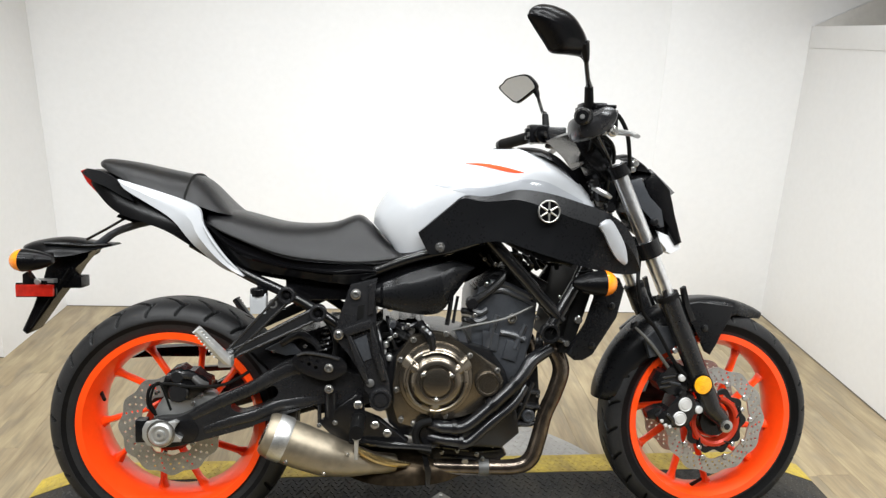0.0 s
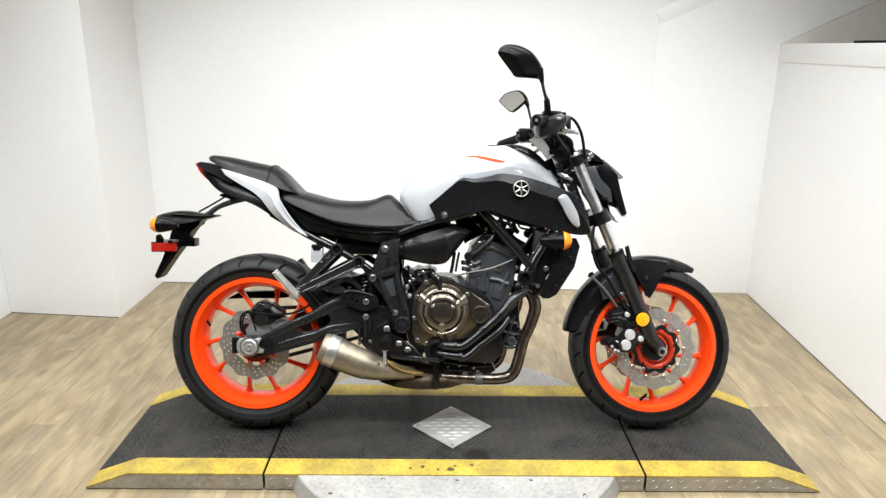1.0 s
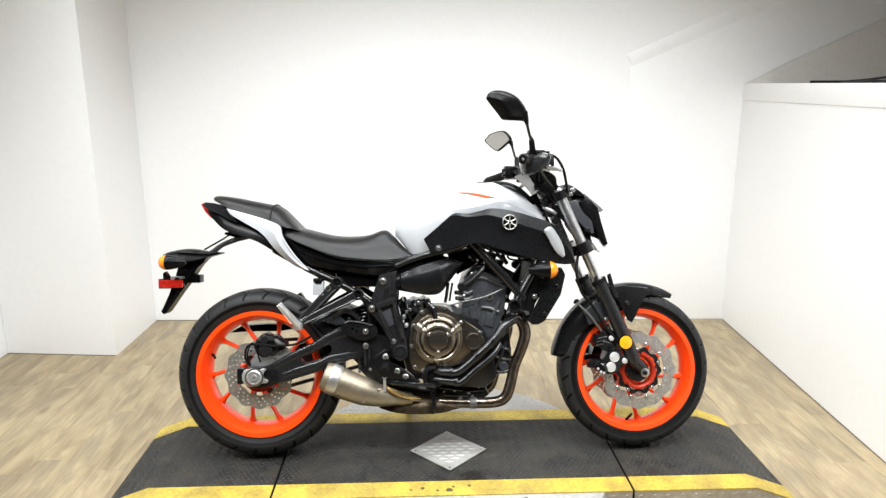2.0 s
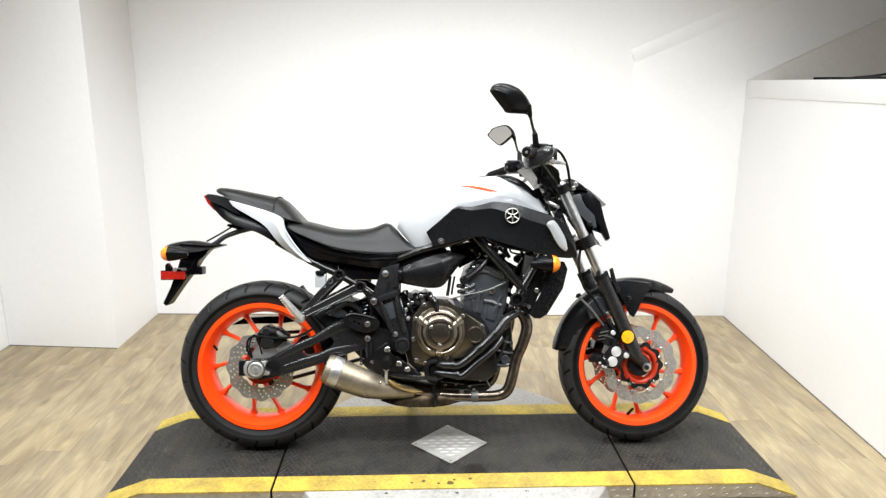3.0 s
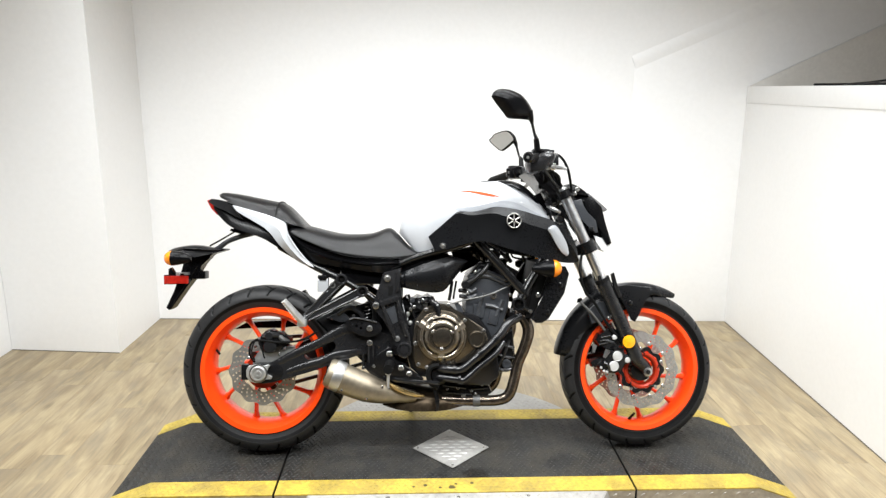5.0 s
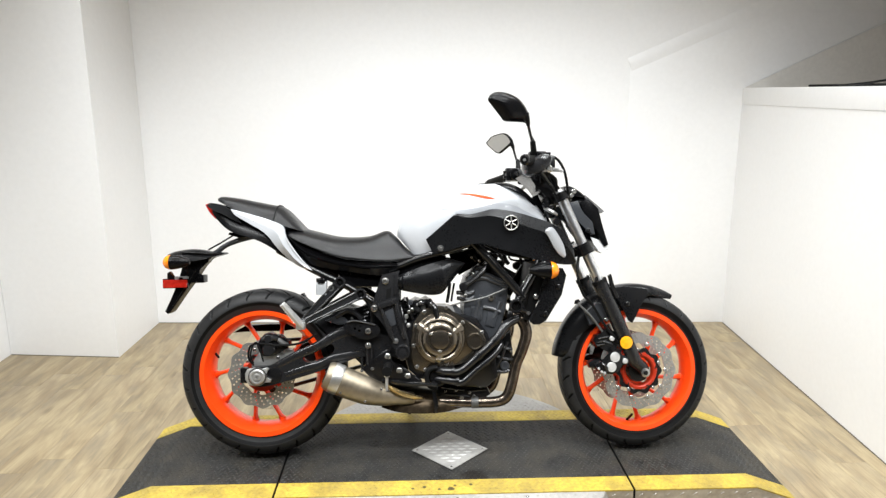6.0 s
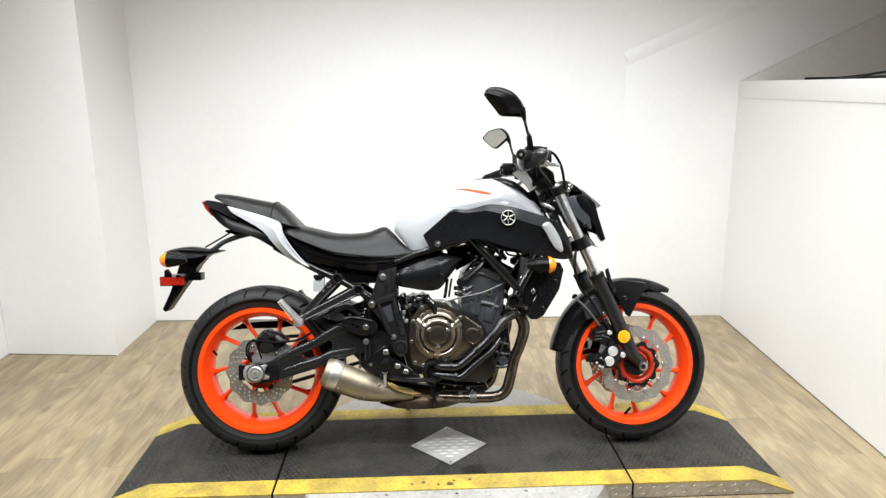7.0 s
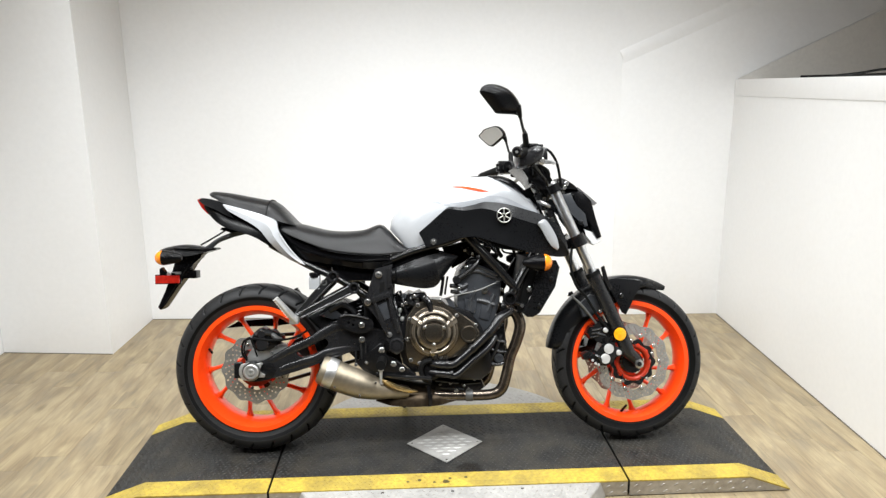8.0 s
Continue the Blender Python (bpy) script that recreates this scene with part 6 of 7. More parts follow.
bpart("coil_cover", plate([(0.113, 0.699), (0.190, 0.719), (0.201, 0.685), (0.232, 0.660), (0.226, 0.613), (0.151, 0.660)], -0.062, 0.062, 0.008), SATIN_BLACK, engine)
for x, y, z, r in ((-0.157, -0.105, 0.571, 0.011), (-0.172, -0.100, 0.520, 0.008), (-0.164, -0.108, 0.489, 0.008), (-0.178, -0.108, 0.503, 0.007), (-0.130, -0.110, 0.566, 0.007), (-0.110, -0.104, 0.556, 0.010)):
    bpart("fitting", lathe([(r, 0.02), (r, -0.006), (r * 0.7, -0.008), (r * 0.6, -0.016), (0, -0.017)], (x, y, z), 12), PEG if r < 0.0105 else GREY_CAST, engine)
for pts, r in (([(-0.195, -0.098, 0.565), (-0.186, -0.118, 0.530), (-0.178, -0.120, 0.490), (-0.166, -0.115, 0.450)], 0.0065), ([(-0.170, -0.100, 0.590), (-0.160, -0.118, 0.555), (-0.150, -0.118, 0.520), (-0.140, -0.110, 0.500)], 0.005), ([(-0.150, -0.100, 0.572), (-0.120, -0.125, 0.566), (-0.100, -0.125, 0.574), (-0.080, -0.110, 0.565)], 0.0075)):
    bpart("hose", tube(pts, r, 10, 5), HOSE, engine)
for x, z, r in ((-0.084, 0.556, 0.015), (-0.115, 0.552, 0.016)):
    bpart("throttle_fitting", tube([(x, -0.105, z), (x, 0.105, z)], r, 16, 1), BLACK_PLASTIC, engine)
rr = random.Random(11)
for k in range(9):
    x0, z0 = rr.uniform(-0.16, -0.09), rr.uniform(0.530, 0.560)
    pts = [(x0, -0.10 - rr.uniform(0, 0.03), z0), (x0 + rr.uniform(-0.03, 0.04), -0.115 - rr.uniform(0, 0.02), z0 + rr.uniform(-0.02, 0.022)), (x0 + rr.uniform(-0.05, 0.03), -0.10, z0 + rr.uniform(-0.02, 0.022))]
    bpart("hose", tube(pts, rr.uniform(0.003, 0.007), 8, 4), RUBBER, engine)
bolts([(-0.150, 0.548), (-0.163, 0.540), (-0.118, 0.572), (0.046, 0.596), (-0.072, 0.568)], engine, -0.125, 0.007, 0.010)
# cooling hoses low on the right side
bpart("coolant_hose", tube([(-0.069, -0.140, 0.330), (-0.040, -0.160, 0.331), (-0.019, -0.165, 0.330), (0.021, -0.165, 0.331), (0.072, -0.164, 0.369), (0.123, -0.162, 0.413), (0.162, -0.156, 0.452), (0.190, -0.142, 0.488), (0.240, -0.12, 0.512)], [0.0145, 0.0155, 0.015, 0.0145, 0.0145, 0.0150, 0.0165, 0.017, 0.016], 16, 5), HOSE, engine, "black coolant pipe")
bpart("coolant_hose", tube([(-0.070, -0.140, 0.300), (-0.030, -0.158, 0.298), (0.001, -0.162, 0.295), (0.031, -0.162, 0.292), (0.081, -0.158, 0.333), (0.142, -0.150, 0.380), (0.175, -0.13, 0.42)], [0.0135, 0.014, 0.0135, 0.013, 0.013, 0.013, 0.013], 16, 5), HOSE, engine, "black coolant pipe")
bpart("hose_loop", tube([(-0.060, -0.160, 0.345), (-0.088, -0.162, 0.338), (-0.100, -0.162, 0.312), (-0.090, -0.162, 0.280), (-0.062, -0.160, 0.268)], 0.009, 10, 5), RUBBER, engine, "black ribbed hose end")
for x, y, z in ((0.146, -0.159, 0.436), (-0.005, -0.165, 0.330), (0.012, -0.162, 0.2945), (0.090, -0.163, 0.386)):
    bpart("hose_clip", tube([(x - 0.005, y, z - (0.005 if x > 0.05 else 0.0)), (x + 0.005, y, z + (0.005 if x > 0.05 else 0.0))], 0.0185, 16, 1), SATIN_BLACK, engine)
bpart("water_pump", knob((-0.060, -0.128, 0.308), 0.036, 0.026, 28), SATIN_BLACK, engine)
bpart("oil_filter", tube([(0.150, 0.0, 0.33), (0.235, 0.0, 0.35)], 0.034, 24, 1), BLACK_METAL, engine)
bpart("starter_casing", plate([(0.150, 0.300), (0.205, 0.310), (0.222, 0.380), (0.215, 0.46), (0.175, 0.43), (0.155, 0.38)], -0.105, 0.08, 0.01), SATIN_BLACK, engine)
bolts([(0.215, 0.39), (0.205, 0.33), (0.19, 0.45), (0.01, 0.250), (0.06, 0.240), (-0.03, 0.247), (-0.095, 0.285), (0.100, 0.262), (0.075, 0.228)], engine, -0.108, 0.006, 0.010)

for pts, r in (([(0.160, -0.108, 0.330), (0.180, -0.112, 0.372), (0.200, -0.110, 0.425)], 0.007), ([(0.162, -0.110, 0.372), (0.196, -0.112, 0.362), (0.216, -0.108, 0.360)], 0.006), ([(0.170, -0.110, 0.412), (0.200, -0.112, 0.400), (0.218, -0.108, 0.398)], 0.006), ([(0.158, -0.108, 0.318), (0.190, -0.112, 0.316), (0.208, -0.108, 0.322)], 0.007)):
    bpart("casting_rib", tube(pts, r, 8, 4), SLIDER, engine)
bpart("casing_cap", lathe([(0.017, 0), (0.017, -0.010), (0.014, -0.013), (0.010, -0.013), (0.009, -0.010), (0, -0.010)], (0.190, -0.106, 0.338), 20), GREY_CAST, engine)
bpart("sensor_lead", tube([(0.130, -0.125, 0.372), (0.158, -0.122, 0.392), (0.178, -0.118, 0.440), (0.205, -0.110, 0.470)], 0.0045, 8, 5), RUBBER, engine)
for x0, z0, x1, z1 in ((-0.045, 0.262, 0.040, 0.250), (-0.030, 0.236, 0.060, 0.226), (0.050, 0.246, 0.120, 0.250)):
    bpart("pan_rib", tube([(x0, -0.106, z0), (x1, -0.106, z1)], 0.005, 8, 1), SATIN_BLACK, engine)
bpart("sump_plug", knob((0.030, -0.106, 0.222), 0.010, 0.010, 6), BOLT, engine)

# ---- radiator ----
bm = plate([(0.300, 0.700), (0.335, 0.705), (0.345, 0.690), (0.285, 0.500), (0.255, 0.500)], -0.150, 0.150, 0.004)
radiator = bpart("radiator", bm, FINS, None, "black radiator with side shrouds")
for sy in (-1, 1):
    bm = plate([(0.345, 0.690), (0.398, 0.686), (0.411, 0.660), (0.394, 0.590), (0.336, 0.498), (0.312, 0.484), (0.290, 0.484), (0.272, 0.499), (0.286, 0.524), (0.318, 0.574), (0.338, 0.636)], -0.166, -0.146, 0.007)
    bm = mirrored(bm) if sy > 0 else bm
    sh = bpart("radiator_shroud", bm, GREY_PLASTIC, radiator, "dark grey radiator side shroud")
    for bx, bz in ((0.378, 0.619), (0.332, 0.523)):
        bpart("shroud_bolt", knob((bx, sy * 0.166, bz), 0.009, 0.004, 14, sign=sy), BLACK_METAL, sh)
    bm = knob((0.299, sy * 0.150, 0.583), 0.010, 0.012, 12, sign=sy)
    bpart("radiator_bolt", bm, BOLT, radiator)
    bm = knob((0.272, sy * 0.150, 0.525), 0.008, 0.012, 12, sign=sy)
    bpart("radiator_bolt", bm, BOLT, radiator)
    indicator(0.328, sy * 0.212, 0.681, sy, 0.100, 0.036, False, bike)

# ---- exhaust ----
for y0, dx in ((-0.115, 0.0), (0.06, -0.04)):
    bpart("exhaust_header", tube([(x + dx, y, z) for x, y, z in ((0.212, y0 * 0.9, 0.512), (0.250, y0, 0.500), (0.270, y0 * 1.02, 0.452), (0.256, y0, 0.392), (0.232, y0, 0.335), (0.217, y0, 0.272), (0.198, y0, 0.220), (0.158, y0 * 0.98, 0.199), (0.060, y0 * 0.9, 0.196), (-0.05, y0 * 0.7 - 0.02, 0.200))],
                                 [0.019, 0.021, 0.0215, 0.0205, 0.020, 0.020, 0.0205, 0.0195, 0.0195, 0.0195], 18, 5), PIPE, None, "heat-stained steel exhaust header")
bm = hull([(0.115, 0.194, 0.115, 0.226, 0.035, 0.035), (0.07, 0.190, 0.07, 0.230, 0.05, 0.05), (0.02, 0.184, 0.02, 0.234, 0.06, 0.06), (-0.03, 0.178, -0.03, 0.240, 0.085, 0.08), (-0.12, 0.178, -0.12, 0.252, 0.10, 0.09), (-0.20, 0.185, -0.19, 0.266, 0.10, 0.085), (-0.26, 0.200, -0.24, 0.282, 0.085, 0.07)], 20, 2.6)
bm.transform(Matrix.Translation((-0.005, -0.045, -0.010)))
bpart("collector_box", bm, DARK_PIPE, None, "sooty bronze exhaust collector box")
path = [Vector((-0.150, -0.118, 0.217)), Vector((-0.204, -0.138, 0.227)), Vector((-0.260, -0.150, 0.240)), Vector((-0.316, -0.158, 0.257)), Vector((-0.38, -0.164, 0.283)), Vector((-0.437, -0.168, 0.309))]
muffler = bpart("muffler", tube(path, [0.022, 0.027, 0.040, 0.0495, 0.0525, 0.0515], 28, 5), TITANIUM, None, "bronze-tinted steel muffler")
bpart("muffler_end", tube([(-0.408, -0.1660, 0.2962), (-0.412, -0.1663, 0.2980), (-0.436, -0.1680, 0.3085), (-0.440, -0.1682, 0.3102)], [0.0526, 0.0545, 0.0542, 0.052], 32, 1), DISC, muffler, "bright muffler end ring")
bpart("muffler_cap", tube([(-0.438, -0.1680, 0.3094), (-0.452, -0.1685, 0.3155), (-0.460, -0.1690, 0.3190)], [0.0525, 0.0505, 0.0440], 32, 1), TITANIUM, muffler, "bronze-tinted muffler cap")
bpart("muffler_bore", tube([(-0.456, -0.1688, 0.3172), (-0.4625, -0.1692, 0.3202)], [0.034, 0.032], 24, 1), BLACK_METAL, muffler)
bm = tube([(-0.112, -0.140, 0.222), (-0.150, -0.160, 0.232), (-0.190, -0.172, 0.247), (-0.222, -0.176, 0.264), (-0.246, -0.174, 0.280)], [0.004, 0.009, 0.010, 0.009, 0.005], 10, 4)
bpart("heat_guard", bm, mat("blued_brass_guard", (0.42, 0.30, 0.13), 0.25, metal=0.95, vary=0.2), muffler, "golden heat-tinted guard")
for x, y, z in ((-0.238, -0.180, 0.262), (-0.262, -0.186, 0.268), (-0.405, -0.208, 0.262), (-0.318, -0.198, 0.228)):
    bpart("rivet", knob((x, y, z), 0.0045, 0.006, 10), BOLT, muffler)

bpart("collector_strap", plate([(-0.082, 0.246), (-0.070, 0.248), (-0.058, 0.208), (-0.062, 0.172), (-0.074, 0.170), (-0.072, 0.206)], -0.158, -0.146, 0.002), BLACK_METAL, None, "black strap over the exhaust collector")
bpart("header_joint", tube([(0.066, -0.1045, 0.1958), (0.070, -0.1048, 0.1958), (0.088, -0.1062, 0.1962), (0.092, -0.1065, 0.1963)], [0.0200, 0.0212, 0.0212, 0.0200], 20, 1), PEG_DULL, None, "dull steel exhaust joint sleeve")
bpart("header_flange", tube([(0.205, -0.102, 0.512), (0.222, -0.106, 0.510)], [0.030, 0.028], 18, 1), SATIN_BLACK, None, "black exhaust flange")

# ---- swingarm, chain, rear brake ----
for sy in (-1, 1):
    outline = smooth_loop([(-0.748, 0.328), (-0.715, 0.342), (-0.668, 0.346), (-0.599, 0.381), (-0.545, 0.404), (-0.496, 0.428), (-0.440, 0.463), (-0.404, 0.480), (-0.373, 0.483), (-0.335, 0.474), (-0.260, 0.450), (-0.195, 0.430), (-0.190, 0.385),
                            (-0.250, 0.366), (-0.330, 0.374), (-0.392, 0.356), (-0.446, 0.339), (-0.498, 0.320), (-0.538, 0.308), (-0.620, 0.286), (-0.681, 0.272), (-0.725, 0.274), (-0.750, 0.294)])
    window = smooth_loop([(-0.546, 0.368), (-0.535, 0.393), (-0.507, 0.409), (-0.468, 0.421), (-0.440, 0.417), (-0.434, 0.398), (-0.452, 0.379), (-0.487, 0.364), (-0.524, 0.354)])
    bm = holed_plate(outline, [window], -0.132, -0.094, 0.012, 4)
    bm = mirrored(bm) if sy > 0 else bm
    arm = bpart("swingarm", bm, SLIDER, None, "satin black cast swingarm")
    # rounded rails over and under the window, and the axle boss
    bpart("arm_rail", tube([(-0.640, sy * 0.126, 0.345), (-0.575, sy * 0.127, 0.378), (-0.496, sy * 0.127, 0.412), (-0.440, sy * 0.127, 0.443), (-0.395, sy * 0.126, 0.460), (-0.340, sy * 0.124, 0.455)], [0.013, 0.016, 0.017, 0.019, 0.021, 0.018], 16, 4, lat=0.008), SLIDER, arm)
    bpart("arm_rail", tube([(-0.610, sy * 0.126, 0.312), (-0.545, sy * 0.127, 0.332), (-0.487, sy * 0.128, 0.347), (-0.440, sy * 0.128, 0.366), (-0.390, sy * 0.127, 0.376), (-0.320, sy * 0.124, 0.390)], [0.013, 0.015, 0.015, 0.017, 0.017, 0.014], 16, 4, lat=0.008), SLIDER, arm)
    bpart("axle_boss", knob((-0.652, sy * 0.130, 0.312), 0.028, 0.006, 28, sign=sy), SATIN_BLACK, arm)
    bm = plate([(-0.745, 0.336), (-0.719, 0.341), (-0.696, 0.334), (-0.676, 0.341), (-0.668, 0.336), (-0.680, 0.318), (-0.678, 0.306), (-0.660, 0.298), (-0.664, 0.288), (-0.692, 0.290), (-0.716, 0.276), (-0.740, 0.281), (-0.752, 0.300), (-0.752, 0.322)], -0.146, -0.130, 0.003)
    bm = mirrored(bm) if sy > 0 else bm
    bpart("chain_adjuster", bm, PEG if sy < 0 else SATIN_BLACK, arm, "bright cast chain adjuster")
    bpart("axle_washer", knob((RX - 0.003, sy * 0.1455, RZ + 0.003), 0.033, 0.0025, 32, sign=sy), BOLT, arm)
    bm = lathe([(0.027, 0), (0.027, sy * 0.008), (0.024, sy * 0.011), (0.020, sy * 0.011), (0.018, sy * 0.007), (0.012, sy * 0.007), (0.011, sy * 0.013), (0.005, sy * 0.013), (0.005, sy * 0.004), (0.0, sy * 0.004)], (RX - 0.003, sy * 0.146, RZ + 0.003), 32)
    bpart("axle_nut", bm, PEG, arm, "bright round rear axle nut")
    bpart("adjuster_end", slab(-0.772, -0.745, sy * 0.122 - 0.014, sy * 0.122 + 0.014, 0.285, 0.340, 0.005), SATIN_BLACK, arm)
bpart("swingarm_bridge", slab(-0.40, -0.30, -0.10, 0.10, 0.385, 0.465, 0.02), SATIN_BLACK)
bpart("rear_shock", tube([(-0.33, 0.02, 0.50), (-0.10, 0.02, 0.53)], 0.030, 18, 1), BLACK_METAL)
# chain and guard on the left
bm = bmesh.new()
for z0, z1 in ((RZ + 0.098, 0.43), (RZ - 0.098, 0.345)):
    for k in range(60):
        u = k / 59
        x, z = RX + (-0.19 - RX) * u, z0 + (z1 - z0) * u
        box(bm, x - 0.006, x + 0.006, 0.070, 0.086, z - 0.0065, z + 0.0065, 0.002)
tagged(bpart("chain", bm, CHAIN, None, "dark oiled drive chain"), kind="stuff")
bm = plate([(-0.850, 0.440), (-0.800, 0.467), (-0.700, 0.472), (-0.660, 0.468), (-0.520, 0.490), (-0.520, 0.462), (-0.660, 0.444), (-0.760, 0.445)], 0.060, 0.096, 0.004)
bpart("chain_guard", bm, BLACK_PLASTIC, None, "black plastic chain guard")
# rear caliper
bm = plate([(-0.716, 0.412), (-0.706, 0.440), (-0.690, 0.456), (-0.668, 0.462), (-0.652, 0.450), (-0.634, 0.452), (-0.618, 0.436), (-0.600, 0.428), (-0.598, 0.414), (-0.622, 0.396), (-0.645, 0.380), (-0.690, 0.376), (-0.708, 0.390)], -0.116, -0.066, 0.007)
caliper = bpart("rear_caliper", bm, SATIN_BLACK, None, "black rear brake caliper")
bpart("caliper_body", lathe([(0.024, 0), (0.024, -0.010), (0.020, -0.014), (0.0, -0.015)], (-0.672, -0.114, 0.402), 24), SLIDER, caliper)
bpart("caliper_cap", lathe([(0.016, 0), (0.016, -0.008), (0.013, -0.011), (0.0, -0.011)], (-0.675, -0.114, 0.440), 20), SLIDER, caliper)
bpart("caliper_lug", tube([(-0.640, -0.112, 0.440), (-0.622, -0.116, 0.424), (-0.604, -0.112, 0.418)], [0.009, 0.010, 0.007], 10, 3), PEG_DULL, caliper)
bpart("caliper_slide", tube([(-0.700, -0.112, 0.436), (-0.650, -0.112, 0.442), (-0.618, -0.108, 0.424)], [0.010, 0.012, 0.008], 10, 3), SLIDER, caliper)
bm = plate(smooth_loop([(-0.738, 0.332), (-0.722, 0.374), (-0.698, 0.392), (-0.645, 0.384), (-0.604, 0.402), (-0.585, 0.390), (-0.606, 0.364), (-0.655, 0.345), (-0.690, 0.332)]), -0.104, -0.088, 0.004)
bpart("caliper_bracket", bm, PEG, caliper, "cast aluminium caliper bracket")
bolts([(-0.725, 0.400), (-0.622, 0.392), (-0.640, 0.372)], caliper, -0.110, 0.007, 0.012)
bpart("brake_hose", tube([(-0.728, -0.115, 0.345), (-0.745, -0.120, 0.375), (-0.738, -0.12, 0.415), (-0.700, -0.125, 0.425), (-0.640, -0.128, 0.418), (-0.56, -0.135, 0.425), (-0.50, -0.125, 0.455)], 0.004, 8, 5), RUBBER, caliper, "black rear brake hose")
bpart("sensor_lead", tube([(-0.725, -0.128, 0.355), (-0.735, -0.132, 0.390), (-0.715, -0.13, 0.43), (-0.690, -0.125, 0.36)], 0.003, 8, 5), RUBBER, caliper)

# ---- foot controls ----
for sy in (-1, 1):
    bm = bmesh.new()
    for a, b in (((-0.4085, 0.642), (-0.536, 0.512)), ((-0.335, 0.600), (-0.540, 0.502))):
        # each arm a shallow channel: a web between two thin raised edges
        pa, pb = Vector((a[0], sy * 0.152, a[1])), Vector((b[0], sy * 0.158, b[1]))
        d = (pb - pa).normalized()
        n = Vector((-d.z, 0, d.x))
        loft([[p + n * (w * i) + Vector((0, sy * 0.007 * j, 0)) for i, j in ((-1, -1), (1, -1), (1, 0.2), (-1, 0.2))] for p, w in ((pa, 0.013), (pb, 0.008))], bm)
        for k in (-1, 1):
            tube([pa + n * (k * 0.0135), pb + n * (k * 0.0085)], [0.0042, 0.0036], 8, 1, bm)
    tube([(-0.538, sy * 0.156, 0.507), (-0.552, sy * 0.170, 0.500)], [0.014, 0.012], 12, 1, bm)
    hang = bpart("peg_hanger", bm, SLIDER, None, "black triangular pillion peg hanger")
    for x, z in ((-0.4085, 0.642), (-0.335, 0.600)):
        bm = lathe([(0.0125, 0), (0.0205, 0), (0.0205, sy * 0.022), (0.0185, sy * 0.025), (0.0145, sy * 0.025), (0.0125, sy * 0.022)], (x, sy * 0.140, z), 28, closed=True)
        bpart("hanger_boss", bm, SLIDER, hang)
        bm = knob((x, sy * 0.145, z), 0.0122, 0.010, 16, sign=sy)
        knob((x, sy * 0.155, z), 0.0060, 0.004, 6, sign=sy, bm=bm)
        bpart("hanger_bolt", bm, BLACK_METAL, hang)
    bm = tube([(-0.540, sy * 0.176, 0.492), (-0.556, sy * 0.188, 0.512), (-0.604, sy * 0.205, 0.573)], [0.018, 0.018, 0.014], 10, 1, squash=0.7)
    peg = bpart("pillion_peg", bm, PEG if sy < 0 else SATIN_BLACK, None, "folded bright aluminium pillion footpeg")
    a0, a1 = Vector((-0.560, sy * 0.200, 0.512)), Vector((-0.602, sy * 0.214, 0.572))
    for k in range(9):
        p = a0.lerp(a1, k / 8)
        bpart("peg_rib", tube([p + Vector((-0.008, 0, -0.0055)), p + Vector((0.008, 0, 0.0055))], 0.0028, 6, 1), PEG if sy < 0 else SATIN_BLACK, peg)
    bpart("peg_clevis", slab(-0.562, -0.530, sy * 0.176 - 0.016, sy * 0.176 + 0.016, 0.480, 0.506, 0.006), PEG if sy < 0 else SATIN_BLACK, peg, "cast aluminium peg clevis")
    # rider's peg and its plate
    bm = plate([(-0.333, 0.332), (-0.308, 0.353), (-0.284, 0.373), (-0.242, 0.404), (-0.228, 0.398), (-0.227, 0.357), (-0.186, 0.340), (-0.150, 0.309), (-0.116, 0.286), (-0.120, 0.276), (-0.232, 0.276), (-0.277, 0.290), (-0.303, 0.300)], -0.152, -0.130, 0.005)
    bm = mirrored(bm) if sy > 0 else bm
    fp = bpart("footpeg_plate", bm, SATIN_BLACK, None, "black footpeg plate")
    for x, z in ((-0.239, 0.377), (-0.198, 0.326), (-0.168, 0.305)):
        bm = knob((x, sy * 0.150, z), 0.0105, 0.007, 18, sign=sy)
        knob((x, sy * 0.157, z), 0.005, 0.002, 6, sign=sy, bm=bm)
        bpart("plate_bolt", bm, BOLT, fp, "bright bolt")
    bm = tube([(-0.238, sy * 0.150, 0.340), (-0.240, sy * 0.235, 0.337)], [0.018, 0.017], 12, 1)
    bpart("rider_peg", bm, RUBBER, fp, "black ribbed rider's footpeg")
    bpart("peg_feeler", tube([(-0.240, sy * 0.222, 0.325), (-0.240, sy * 0.222, 0.318), (-0.240, sy * 0.222, 0.316), (-0.241, sy * 0.222, 0.270)], [0.010, 0.010, 0.0055, 0.0045], 10, 1), PEG, fp, "bright peg feeler bolt")
guard = smooth_loop([(-0.396, 0.484), (-0.386, 0.502), (-0.362, 0.508), (-0.321, 0.502), (-0.282, 0.492), (-0.266, 0.472), (-0.275, 0.452), (-0.311, 0.438), (-0.352, 0.448), (-0.384, 0.466)])
holes = [[(x + 0.0045 * math.cos(a), z + 0.0045 * math.sin(a)) for a in (2 * math.pi * q / 10 for q in range(10))] for x, z in ((-0.372, 0.486), (-0.356, 0.478), (-0.340, 0.470), (-0.352, 0.492), (-0.336, 0.486))]
heel = bpart("heel_guard", holed_plate(guard, holes, -0.158, -0.146, 0.002, 2), SATIN_BLACK, None, "black drilled heel guard")
bpart("guard_lip", tube([(-0.384, -0.158, 0.500), (-0.362, -0.160, 0.506), (-0.321, -0.160, 0.500), (-0.284, -0.158, 0.490)], 0.004, 8, 4), SLIDER, heel)
bolts([(-0.309, 0.469), (-0.309, 0.418)], heel, -0.157, 0.0125, 0.010)
